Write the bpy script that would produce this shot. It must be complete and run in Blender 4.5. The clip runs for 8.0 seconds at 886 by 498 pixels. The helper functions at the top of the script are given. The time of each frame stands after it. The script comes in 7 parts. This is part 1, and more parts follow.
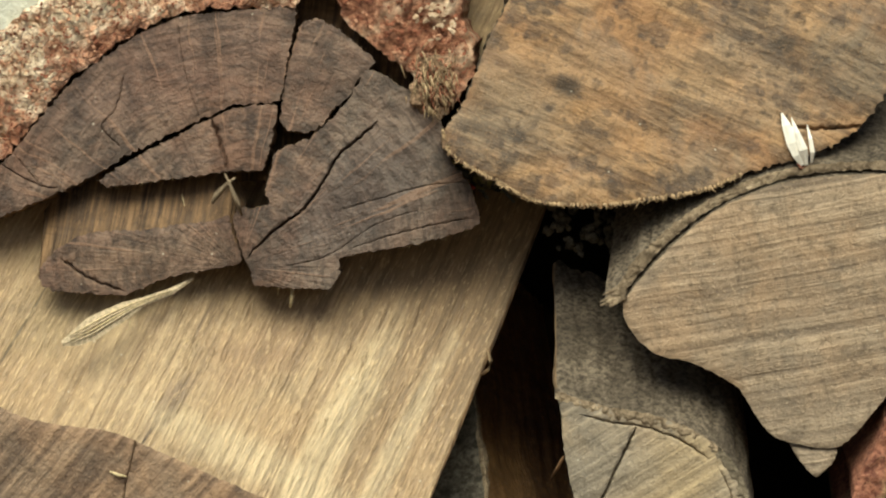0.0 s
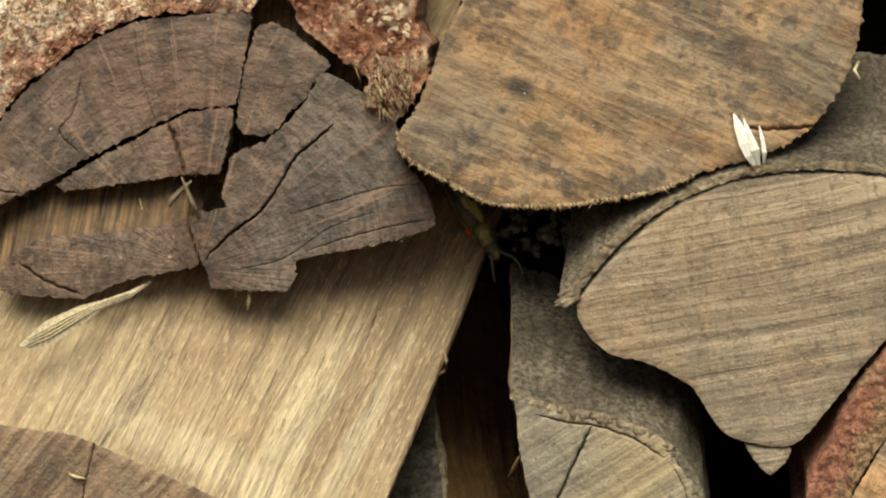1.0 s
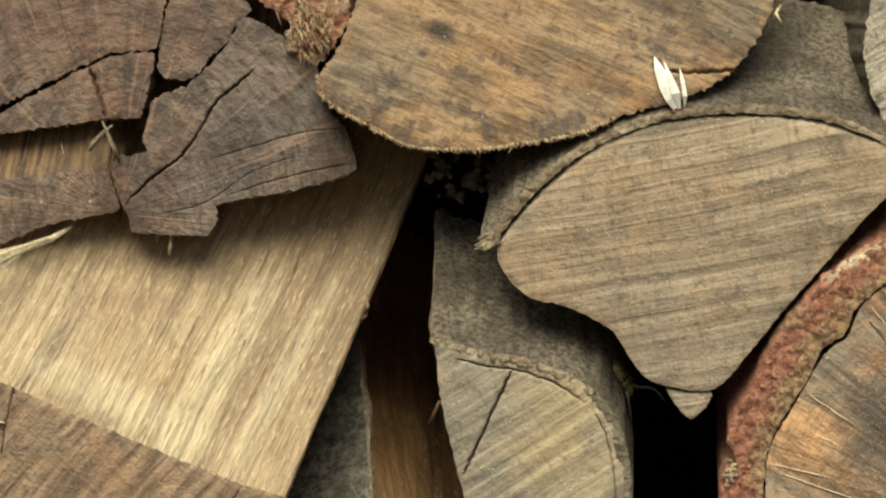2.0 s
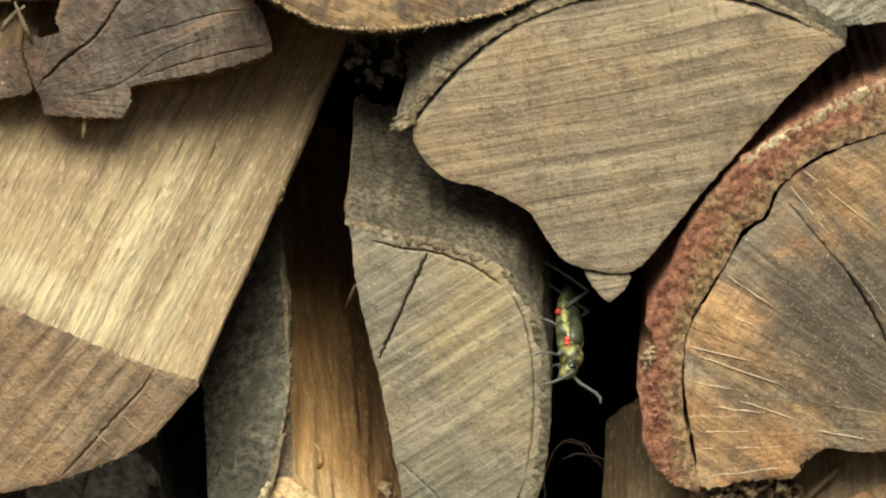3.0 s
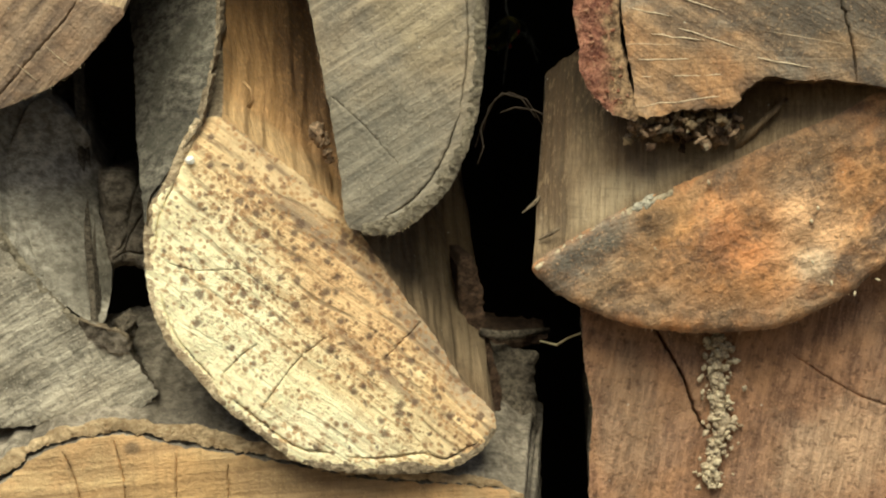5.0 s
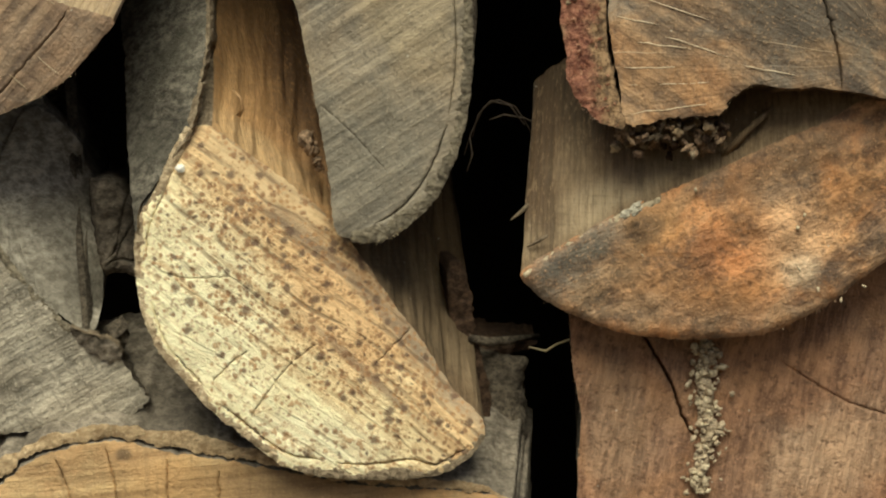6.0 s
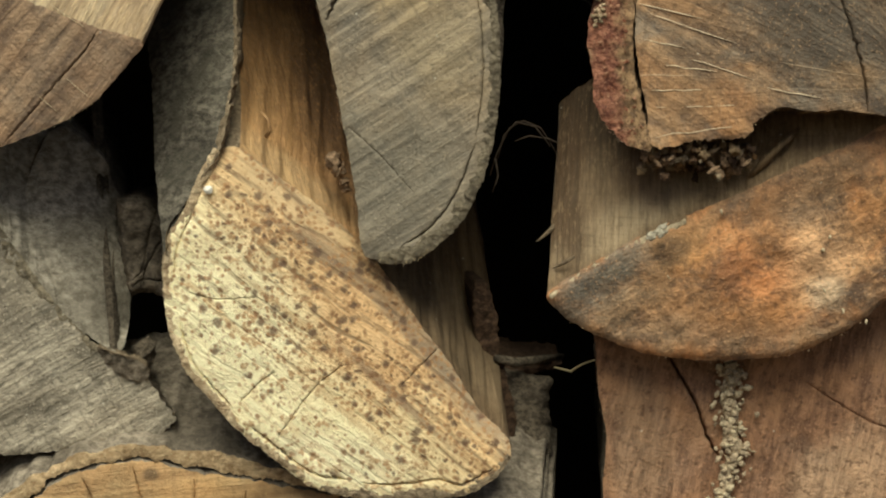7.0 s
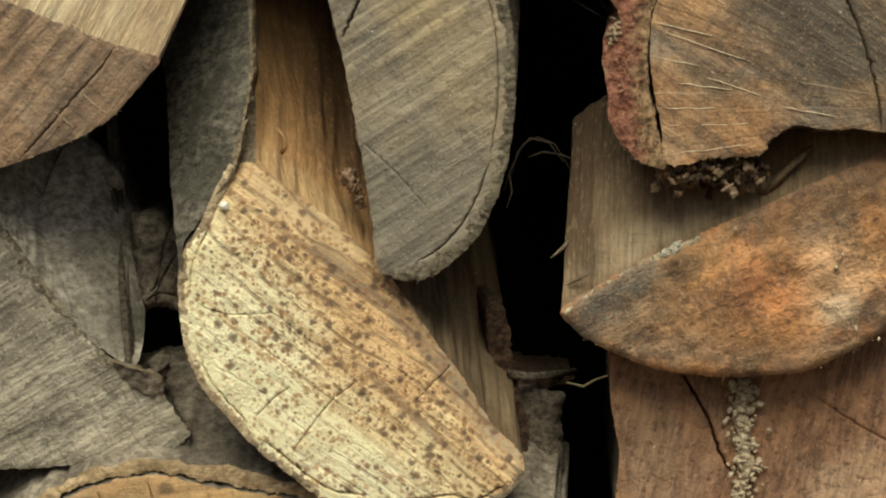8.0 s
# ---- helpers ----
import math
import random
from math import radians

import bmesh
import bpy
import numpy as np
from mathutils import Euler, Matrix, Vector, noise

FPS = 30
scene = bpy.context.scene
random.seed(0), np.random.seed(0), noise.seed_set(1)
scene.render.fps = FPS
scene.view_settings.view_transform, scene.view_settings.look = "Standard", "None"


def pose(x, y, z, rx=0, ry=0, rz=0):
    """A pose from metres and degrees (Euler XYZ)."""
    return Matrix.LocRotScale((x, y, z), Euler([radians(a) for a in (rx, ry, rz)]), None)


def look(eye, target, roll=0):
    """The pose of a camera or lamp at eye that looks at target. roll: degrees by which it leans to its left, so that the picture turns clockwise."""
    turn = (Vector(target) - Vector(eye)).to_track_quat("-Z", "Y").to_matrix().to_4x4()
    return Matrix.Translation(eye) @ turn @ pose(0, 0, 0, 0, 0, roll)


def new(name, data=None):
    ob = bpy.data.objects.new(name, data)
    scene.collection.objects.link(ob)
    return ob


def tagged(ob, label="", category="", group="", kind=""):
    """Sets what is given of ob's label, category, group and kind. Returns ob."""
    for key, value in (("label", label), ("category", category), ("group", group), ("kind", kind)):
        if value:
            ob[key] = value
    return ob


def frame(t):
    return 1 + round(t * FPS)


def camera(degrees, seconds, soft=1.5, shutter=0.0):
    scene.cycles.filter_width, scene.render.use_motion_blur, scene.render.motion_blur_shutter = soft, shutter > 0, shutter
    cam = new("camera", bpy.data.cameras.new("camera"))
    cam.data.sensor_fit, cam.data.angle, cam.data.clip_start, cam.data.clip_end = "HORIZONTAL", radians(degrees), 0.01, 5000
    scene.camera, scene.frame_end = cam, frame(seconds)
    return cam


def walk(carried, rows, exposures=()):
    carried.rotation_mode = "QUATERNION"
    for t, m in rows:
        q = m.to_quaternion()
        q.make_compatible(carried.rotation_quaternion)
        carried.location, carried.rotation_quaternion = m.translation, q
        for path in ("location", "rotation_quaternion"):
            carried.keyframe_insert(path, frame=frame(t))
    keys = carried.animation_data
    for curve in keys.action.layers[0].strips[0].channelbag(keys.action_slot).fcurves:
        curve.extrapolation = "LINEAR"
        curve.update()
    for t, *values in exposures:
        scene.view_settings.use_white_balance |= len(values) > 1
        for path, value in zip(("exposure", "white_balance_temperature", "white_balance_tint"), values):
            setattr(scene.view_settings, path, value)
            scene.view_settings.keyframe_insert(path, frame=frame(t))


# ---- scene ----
# Camera: a long lens drifting across a stack of split firewood
cam = camera(20.0, 8.0, soft=2.1, shutter=0.2)
walk(cam, [
    (0.0, pose(0.01146, -0.53770, 0.10817, 90, 0, -0.085) @ pose(0, 0, 0, -0.016, 0, 0) @ pose(0, 0, 0, 0, 0, 0.321)),
    (0.2, pose(0.01185, -0.53822, 0.10935, 90, 0, -0.098) @ pose(0, 0, 0, -0.052, 0, 0) @ pose(0, 0, 0, 0, 0, 0.251)),
    (0.5, pose(0.01859, -0.53899, 0.10777, 90, 0, -0.116) @ pose(0, 0, 0, -0.106, 0, 0) @ pose(0, 0, 0, 0, 0, 0.145)),
    (0.8, pose(0.01958, -0.54023, 0.10728, 90, 0, -0.032) @ pose(0, 0, 0, -0.073, 0, 0) @ pose(0, 0, 0, 0, 0, 0.052)),
    (1.0, pose(0.02205, -0.54105, 0.10888, 90, 0, 0.024) @ pose(0, 0, 0, -0.050, 0, 0) @ pose(0, 0, 0, 0, 0, -0.011)),
    (1.2, pose(0.02243, -0.54132, 0.10835, 90, 0, 0.184) @ pose(0, 0, 0, -0.012, 0, 0) @ pose(0, 0, 0, 0, 0, -0.016)),
    (2.3, pose(0.04448, -0.53774, 0.08655, 90, 0, 0.128) @ pose(0, 0, 0, 0.008, 0, 0) @ pose(0, 0, 0, 0, 0, 0.039)),
    (2.5, pose(0.04468, -0.53605, 0.07928, 90, 0, 0.178) @ pose(0, 0, 0, -0.098, 0, 0) @ pose(0, 0, 0, 0, 0, 0.124)),
    (2.7, pose(0.04822, -0.53492, 0.07553, 90, 0, 0.122) @ pose(0, 0, 0, -0.093, 0, 0) @ pose(0, 0, 0, 0, 0, 0.092)),
    (2.9, pose(0.05482, -0.53379, 0.07281, 90, 0, 0.066) @ pose(0, 0, 0, -0.087, 0, 0) @ pose(0, 0, 0, 0, 0, 0.059)),
    (3.0, pose(0.05696, -0.53323, 0.07219, 90, 0, 0.038) @ pose(0, 0, 0, -0.085, 0, 0) @ pose(0, 0, 0, 0, 0, 0.043)),
    (3.1, pose(0.05763, -0.53257, 0.06856, 90, 0, -0.016) @ pose(0, 0, 0, -0.058, 0, 0) @ pose(0, 0, 0, 0, 0, 0.027)),
    (3.2, pose(0.05794, -0.53196, 0.06460, 90, 0, -0.073) @ pose(0, 0, 0, -0.047, 0, 0) @ pose(0, 0, 0, 0, 0, 0.018)),
    (3.3, pose(0.05872, -0.53166, 0.06024, 90, 0, -0.111) @ pose(0, 0, 0, -0.047, 0, 0) @ pose(0, 0, 0, 0, 0, 0.015)),
    (3.4, pose(0.05891, -0.53137, 0.05882, 90, 0, -0.149) @ pose(0, 0, 0, -0.047, 0, 0) @ pose(0, 0, 0, 0, 0, 0.013)),
    (3.5, pose(0.06188, -0.53080, 0.05560, 90, 0, -0.262) @ pose(0, 0, 0, -0.059, 0, 0) @ pose(0, 0, 0, 0, 0, 0.012)),
    (3.7, pose(0.06868, -0.52898, 0.04447, 90, 0, -0.117) @ pose(0, 0, 0, -0.026, 0, 0) @ pose(0, 0, 0, 0, 0, -0.049)),
    (3.8, pose(0.06804, -0.52793, 0.03863, 90, 0, -0.010) @ pose(0, 0, 0, -0.001, 0, 0) @ pose(0, 0, 0, 0, 0, -0.050)),
    (3.9, pose(0.06474, -0.52686, 0.03138, 90, 0, 0.095) @ pose(0, 0, 0, 0.024, 0, 0) @ pose(0, 0, 0, 0, 0, -0.064)),
    (4.0, pose(0.06301, -0.52573, 0.02516, 90, 0, 0.224) @ pose(0, 0, 0, 0.055, 0, 0) @ pose(0, 0, 0, 0, 0, -0.094)),
    (4.1, pose(0.06341, -0.52406, 0.01760, 90, 0, 0.107) @ pose(0, 0, 0, 0.081, 0, 0) @ pose(0, 0, 0, 0, 0, -0.057)),
    (4.2, pose(0.05999, -0.52231, 0.01245, 90, 0, 0.018) @ pose(0, 0, 0, 0.126, 0, 0) @ pose(0, 0, 0, 0, 0, -0.033)),
    (4.3, pose(0.06176, -0.52169, 0.00911, 90, 0, -0.011) @ pose(0, 0, 0, 0.152, 0, 0) @ pose(0, 0, 0, 0, 0, -0.028)),
    (4.5, pose(0.06628, -0.52045, 0.00080, 90, 0, -0.067) @ pose(0, 0, 0, 0.203, 0, 0) @ pose(0, 0, 0, 0, 0, -0.018)),
    (4.6, pose(0.06737, -0.52044, -0.00277, 90, 0, -0.058) @ pose(0, 0, 0, 0.140, 0, 0) @ pose(0, 0, 0, 0, 0, -0.032)),
    (4.7, pose(0.06870, -0.52029, -0.00593, 90, 0, -0.062) @ pose(0, 0, 0, 0.112, 0, 0) @ pose(0, 0, 0, 0, 0, -0.054)),
    (5.8, pose(0.07131, -0.52286, -0.00428, 90, 0, -0.108) @ pose(0, 0, 0, -0.098, 0, 0) @ pose(0, 0, 0, 0, 0, -0.042)),
    (6.0, pose(0.07337, -0.52376, -0.00343, 90, 0, 0.046) @ pose(0, 0, 0, -0.037, 0, 0) @ pose(0, 0, 0, 0, 0, -0.150)),
    (6.2, pose(0.07377, -0.52474, -0.00180, 90, 0, 0.071) @ pose(0, 0, 0, -0.033, 0, 0) @ pose(0, 0, 0, 0, 0, -0.138)),
    (6.5, pose(0.07263, -0.52620, -0.00076, 90, 0, 0.108) @ pose(0, 0, 0, -0.029, 0, 0) @ pose(0, 0, 0, 0, 0, -0.121)),
    (7.0, pose(0.06807, -0.52596, 0.00008, 90, 0, 0.079) @ pose(0, 0, 0, 0.069, 0, 0) @ pose(0, 0, 0, 0, 0, -0.076)),
    (7.5, pose(0.06397, -0.52697, 0.00283, 90, 0, -0.030) @ pose(0, 0, 0, -0.023, 0, 0) @ pose(0, 0, 0, 0, 0, 0.022)),
    (8.0, pose(0.06428, -0.52806, 0.00429, 90, 0, 0.002) @ pose(0, 0, 0, -0.015, 0, 0) @ pose(0, 0, 0, 0, 0, 0.105)),
], exposures=[
    (0.0, 0.40, 6500, 9), (1.2, 0.42, 6500, 8), (2.5, 0.51, 6500, 6), (3.5, 0.55, 6500, 3), (4.0, 0.55, 6500, 2), (4.5, 0.50, 6500, 4), (5.8, 0.09, 6500, 7), (6.5, -0.04, 6500, 8), (8.0, -0.08, 6500, 8),
])

# ---------------------------------------------------------------- light
world = bpy.data.worlds.new("overcast_sky")
scene.world = world
world.use_nodes = True
wn = world.node_tree.nodes
sky = wn.new("ShaderNodeTexSky")
sky.sky_type, sky.sun_disc = "NISHITA", False
SUN_FROM = Vector((-0.08, -0.60, 0.80)).normalized()
sky.sun_elevation = math.asin(SUN_FROM.z)
sky.sun_rotation = math.atan2(SUN_FROM.x, SUN_FROM.y)
sky.air_density, sky.dust_density = 1.0, 3.0
world.node_tree.links.new(sky.outputs[0], wn["Background"].inputs[0])
wn["Background"].inputs[1].default_value = 0.065
sun_data = bpy.data.lights.new("sun", "SUN")
sun_data.energy, sun_data.angle, sun_data.color = 4.15, radians(48), (0.96, 0.95, 0.785)
sun = new("sun", sun_data)
sun.matrix_world = look(SUN_FROM * 3, (0, 0, 0))

MM = 0.001


# ---------------------------------------------------------------- node helpers
class Nodes:
    """A small builder for procedural materials."""

    def __init__(self, name):
        self.mat = bpy.data.materials.new(name)
        self.mat.use_nodes = True
        self.tree = self.mat.node_tree
        self.bsdf = self.tree.nodes["Principled BSDF"]
        self.coord = self.add("ShaderNodeTexCoord").outputs["Object"]

    def add(self, kind):
        return self.tree.nodes.new(kind)

    def put(self, socket, value):
        if isinstance(value, bpy.types.NodeSocket):
            self.tree.links.new(value, socket)
        else:
            socket.default_value = value

    def warp(self, scale=(1, 1, 1), rot=(0, 0, 0), loc=(0, 0, 0), vec=None):
        node = self.add("ShaderNodeMapping")
        self.put(node.inputs["Vector"], vec or self.coord)
        node.inputs["Scale"].default_value = scale
        node.inputs["Rotation"].default_value = [radians(a) for a in rot]
        node.inputs["Location"].default_value = loc
        return node.outputs[0]

    def noise(self, scale, detail=3.0, rough=0.55, vec=None, distort=0.0):
        node = self.add("ShaderNodeTexNoise")
        self.put(node.inputs["Vector"], vec or self.coord)
        node.inputs["Scale"].default_value = scale
        node.inputs["Detail"].default_value = detail
        node.inputs["Roughness"].default_value = rough
        node.inputs["Distortion"].default_value = distort
        return node.outputs[0]

    def cells(self, scale, vec=None, feature="F1", out="Distance", jitter=1.0):
        node = self.add("ShaderNodeTexVoronoi")
        node.feature = feature
        self.put(node.inputs["Vector"], vec or self.coord)
        node.inputs["Scale"].default_value = scale
        node.inputs["Randomness"].default_value = jitter
        return node.outputs[out]

    def ramp(self, value, low, high, a=0.0, b=1.0):
        node = self.add("ShaderNodeMapRange")
        node.interpolation_type = "SMOOTHSTEP"
        self.put(node.inputs["Value"], value)
        node.inputs["From Min"].default_value = low
        node.inputs["From Max"].default_value = high
        node.inputs["To Min"].default_value = a
        node.inputs["To Max"].default_value = b
        return node.outputs[0]

    def math(self, op, a, b=0.0):
        node = self.add("ShaderNodeMath")
        node.operation = op
        self.put(node.inputs[0], a)
        self.put(node.inputs[1], b)
        return node.outputs[0]

    def mix(self, fac, a, b, blend="MIX"):
        node = self.add("ShaderNodeMix")
        node.data_type, node.blend_type = "RGBA", blend
        self.put(node.inputs["Factor"], fac)
        for socket, value in ((node.inputs[6], a), (node.inputs[7], b)):
            self.put(socket, value if isinstance(value, bpy.types.NodeSocket) else (*value, 1.0))
        return node.outputs[2]

    def polar(self, cx, cz):
        """Radius (m) and angle about a pith at cx, cz (mm)."""
        sep = self.add("ShaderNodeSeparateXYZ")
        self.put(sep.inputs[0], self.coord)
        x = self.math("SUBTRACT", sep.outputs[0], cx * MM)
        z = self.math("SUBTRACT", sep.outputs[2], cz * MM)
        r = self.math("SQRT", self.math("ADD", self.math("MULTIPLY", x, x), self.math("MULTIPLY", z, z)))
        return r, self.math("ARCTAN2", z, x), sep

    def vector_add(self, amount):
        node = self.add("ShaderNodeVectorMath")
        node.operation = "ADD"
        self.put(node.inputs[0], self.coord)
        self.put(node.inputs[1], amount)
        return node.outputs[0]

    def patch(self, x, z, long, wide, turn=0.0, rag=1.5, scale=190, soft=0.5):
        """1 inside a ragged oval patch about x, z (half axes in mm, turned from +x to +z), 0 outside."""
        node = self.add("ShaderNodeMapping")
        node.vector_type = "TEXTURE"
        self.put(node.inputs["Vector"], self.coord)
        node.inputs["Location"].default_value = (x * MM, 0, z * MM)
        node.inputs["Rotation"].default_value = (0, -radians(turn), 0)
        node.inputs["Scale"].default_value = (long * MM, 100.0, wide * MM)
        far = self.add("ShaderNodeVectorMath")
        far.operation = "LENGTH"
        self.put(far.inputs[0], node.outputs[0])
        torn = self.math("MULTIPLY", self.math("SUBTRACT", self.noise(scale, 6, 0.68), 0.5), rag)
        return self.ramp(self.math("ADD", far.outputs["Value"], torn), 1.0 - soft, 1.0 + soft, 1.0, 0.0)

    def vector(self, x, y, z):
        node = self.add("ShaderNodeCombineXYZ")
        for socket, value in zip(node.inputs, (x, y, z)):
            self.put(socket, value)
        return node.outputs[0]

    def done(self, colour, height, rough=0.8, strength=0.6, distance=0.4, gloss=0.3):
        self.put(self.bsdf.inputs["Base Color"], colour)
        self.put(self.bsdf.inputs["Roughness"], rough)
        self.bsdf.inputs["Specular IOR Level"].default_value = gloss
        bump = self.add("ShaderNodeBump")
        bump.inputs["Strength"].default_value = strength
        bump.inputs["Distance"].default_value = distance * MM
        self.put(bump.inputs["Height"], height)
        self.put(self.bsdf.inputs["Normal"], bump.outputs[0])
        return self.mat


def end_grain(name, light, dark, stain, saw=20.0, saw_scale=900, saw_mix=0.5, pith=None, rays=0.0, rings=0.0, stretch=0.05,
              spots=0.0, spot_scale=420, grey=0.0, stain_mix=0.6, stain_scale=45, seed=0.0, rays_pale=(0.6, 0.48, 0.34), ray_count=34.0, ring_dash=1.6, ray_run=30.0, ray_cut=0.60,
              hatch=0.25, grit=0.6, spot_even=1.1, relief=0.9, contrast=1.0, blush=None, bend_by=0.006, gloss=0.3, dull=(0.62, 0.92), lanes=0.0, spot_rag=0.6, spot_tint=(0.045, 0.036, 0.030), fibre=False, stains_shade=(), flecks=0.0):
    """A sawn or split wood face: tone patches, saw or grain streaks (saw: their direction, degrees from +x to +z),
    cross hatching, pores and grit, rings and rays about a pith, mould spots. Stain and painted-shade patches: (x, z,
    long, wide, turn, amount, colour) in mm."""
    n = Nodes(name)
    moved = n.warp(loc=(seed, seed * 0.7, seed * 1.3))
    bend = n.add("ShaderNodeTexNoise")
    bend.inputs["Scale"].default_value, bend.inputs["Detail"].default_value = 22, 2
    n.put(bend.inputs["Vector"], moved)
    drift = n.add("ShaderNodeVectorMath")
    drift.operation = "MULTIPLY_ADD"
    n.put(drift.inputs[0], bend.outputs[1])
    drift.inputs[1].default_value = (bend_by, bend_by, bend_by)
    n.put(drift.inputs[2], moved)
    turned = n.warp(rot=(0, saw, 0), vec=drift.outputs[0])
    streak_v = n.warp(scale=(stretch, 0.03, 1.0), vec=turned)
    cross_v = n.warp(scale=(1.0, 0.03, 0.08), vec=turned)
    streak = n.noise(saw_scale, 5, 0.62, streak_v)
    wide = n.noise(saw_scale * 0.33, 3, 0.55, streak_v)
    cross = n.noise(saw_scale * 1.5, 3, 0.6, cross_v)
    fine = n.noise(1700, 3, 0.6, n.warp(scale=(0.16, 0.3, 1.0), vec=turned) if fibre else moved)
    mid = n.noise(640, 4, 0.6, n.warp(scale=(0.07, 0.2, 1.0), loc=(0.4, 0, 0.2), vec=turned) if fibre else moved)
    patch = n.noise(stain_scale, 5, 0.62, moved, 0.6)
    patch2 = n.noise(stain_scale * 3.1, 5, 0.65, moved, 0.4)
    tone = n.math("ADD", n.math("MULTIPLY", streak, saw_mix), n.math("MULTIPLY", wide, 1.0 - saw_mix))
    half = 0.11 / contrast
    colour = n.mix(n.ramp(tone, 0.5 - half, 0.5 + half), dark, light)
    colour = n.mix(n.ramp(patch, 0.42, 0.62, 0.0, stain_mix), colour, stain)
    colour = n.mix(n.ramp(patch2, 0.50, 0.70, 0.0, 0.55), colour, tuple(0.6 * c for c in dark))
    if blush:
        bx, bz, low, high, amount, tint = blush
        sep = n.add("ShaderNodeSeparateXYZ")
        n.put(sep.inputs[0], drift.outputs[0])
        side = n.math("ADD", n.math("MULTIPLY", sep.outputs[0], bx), n.math("MULTIPLY", sep.outputs[2], bz))
        side = n.math("ADD", side, n.math("MULTIPLY", n.math("SUBTRACT", patch2, 0.5), 0.05))
        blushed = n.ramp(side, low + seed * (bx + 1.3 * bz), high + seed * (bx + 1.3 * bz), 0.0, 1.0)
        colour = n.mix(n.math("MULTIPLY", blushed, amount), colour, n.mix(n.ramp(tone, 0.42, 0.58), tuple(0.55 * c for c in tint), tint))
    if grey:
        g = n.noise(stain_scale * 0.8, 5, 0.65, n.warp(loc=(3.1 + seed, 1.0, 0.2)), 0.8)
        colour = n.mix(n.ramp(g, 0.42, 0.60, 0.0, grey), colour, n.mix(n.ramp(tone, 0.4, 0.6), (0.085, 0.08, 0.068), (0.19, 0.175, 0.14)))
    for x, z, long, wide, turn, amount, tint in stains_shade:
        inside = n.math("MULTIPLY", n.patch(x, z, long, wide, turn), amount)
        colour = n.mix(inside, colour, n.mix(n.ramp(tone, 0.5 - half, 0.5 + half), tuple(0.55 * c for c in tint), tint))
    colour = n.mix(n.ramp(cross, 0.52, 0.70, 0.0, hatch), colour, tuple(0.5 * c for c in dark))
    height = n.math("ADD", n.math("MULTIPLY", streak, 0.8), n.math("MULTIPLY", fine, 0.35))
    height = n.math("ADD", height, n.math("MULTIPLY", mid, 0.6))
    if pith:
        r, a, sep = n.polar(*pith)
        if rings:
            wob = n.math("ADD", r, n.math("MULTIPLY", n.noise(60, 2, 0.5, moved), 0.005))
            ring = n.noise(1.0, 3, 0.6, n.vector(n.math("MULTIPLY", wob, 900.0), n.math("MULTIPLY", a, ring_dash), seed))
            colour = n.mix(n.ramp(ring, 0.46, 0.64, 0.0, rings), colour, tuple(0.5 * c for c in dark))
            height = n.math("ADD", height, n.math("MULTIPLY", ring, 0.35))
        if rays:
            wav = n.math("ADD", n.math("MULTIPLY", a, ray_count), n.math("MULTIPLY", n.noise(90, 2, 0.5, moved), 1.6))
            ray = n.noise(1.0, 3, 0.62, n.vector(wav, n.math("MULTIPLY", r, ray_run), seed + 4))
            colour = n.mix(n.ramp(ray, ray_cut, ray_cut + 0.05, 0.0, rays), colour, rays_pale)
            colour = n.mix(n.ramp(ray, 0.30, 0.42, rays * 0.7, 0.0), colour, tuple(0.45 * c for c in dark))
            height = n.math("ADD", height, n.math("MULTIPLY", ray, 0.5))
    if lanes:
        lane = n.noise(saw_scale * 0.8, 3, 0.6, n.warp(scale=(stretch, 0.03, 1.0), loc=(0.3, 0, 0.7), vec=turned))
        broken = n.math("MULTIPLY", n.ramp(lane, 0.55, 0.66), n.ramp(n.noise(140, 3, 0.6, moved), 0.40, 0.58))
        colour = n.mix(n.math("MULTIPLY", broken, lanes), colour, spot_tint)
    if spots:
        field = n.noise(60, 3, 0.6, n.warp(loc=(seed + 9, 0, 2)))
        lane = n.noise(saw_scale * 0.5, 2, 0.5, streak_v)
        if blush:
            field = n.math("ADD", field, n.math("MULTIPLY", n.math("SUBTRACT", blushed, 0.55), 0.22))
        cover = n.math("ADD", n.math("MULTIPLY", n.math("SUBTRACT", field, 0.5), spot_even), n.math("MULTIPLY", n.math("SUBTRACT", lane, 0.5), 1.0))
        flat = n.warp(scale=(1, 0.02, 1), vec=drift.outputs[0])
        for size, base in ((spot_scale, 0.18), (spot_scale * 2.1, 0.10)):
            near = n.math("ADD", n.cells(size, flat), n.math("MULTIPLY", n.math("SUBTRACT", mid, 0.5), spot_rag))
            near = n.math("SUBTRACT", near, cover)
            colour = n.mix(n.ramp(near, base, base + 0.22, spots, 0.0), colour, spot_tint)
    pore = n.cells(1500, n.warp(scale=(0.12, 0.1, 1.0), vec=turned) if stretch < 0.03 else moved)
    colour = n.mix(n.ramp(pore, 0.06, 0.26, 0.25, 0.0), colour, tuple(0.35 * c for c in dark))
    colour = n.mix(n.ramp(fine, 0.54, 0.74, 0.0, 0.6 * grit), colour, tuple(min(1.0, 1.4 * c + 0.03) for c in light))
    colour = n.mix(n.ramp(mid, 0.30, 0.46, 0.75 * grit, 0.0), colour, tuple(0.5 * c for c in dark))
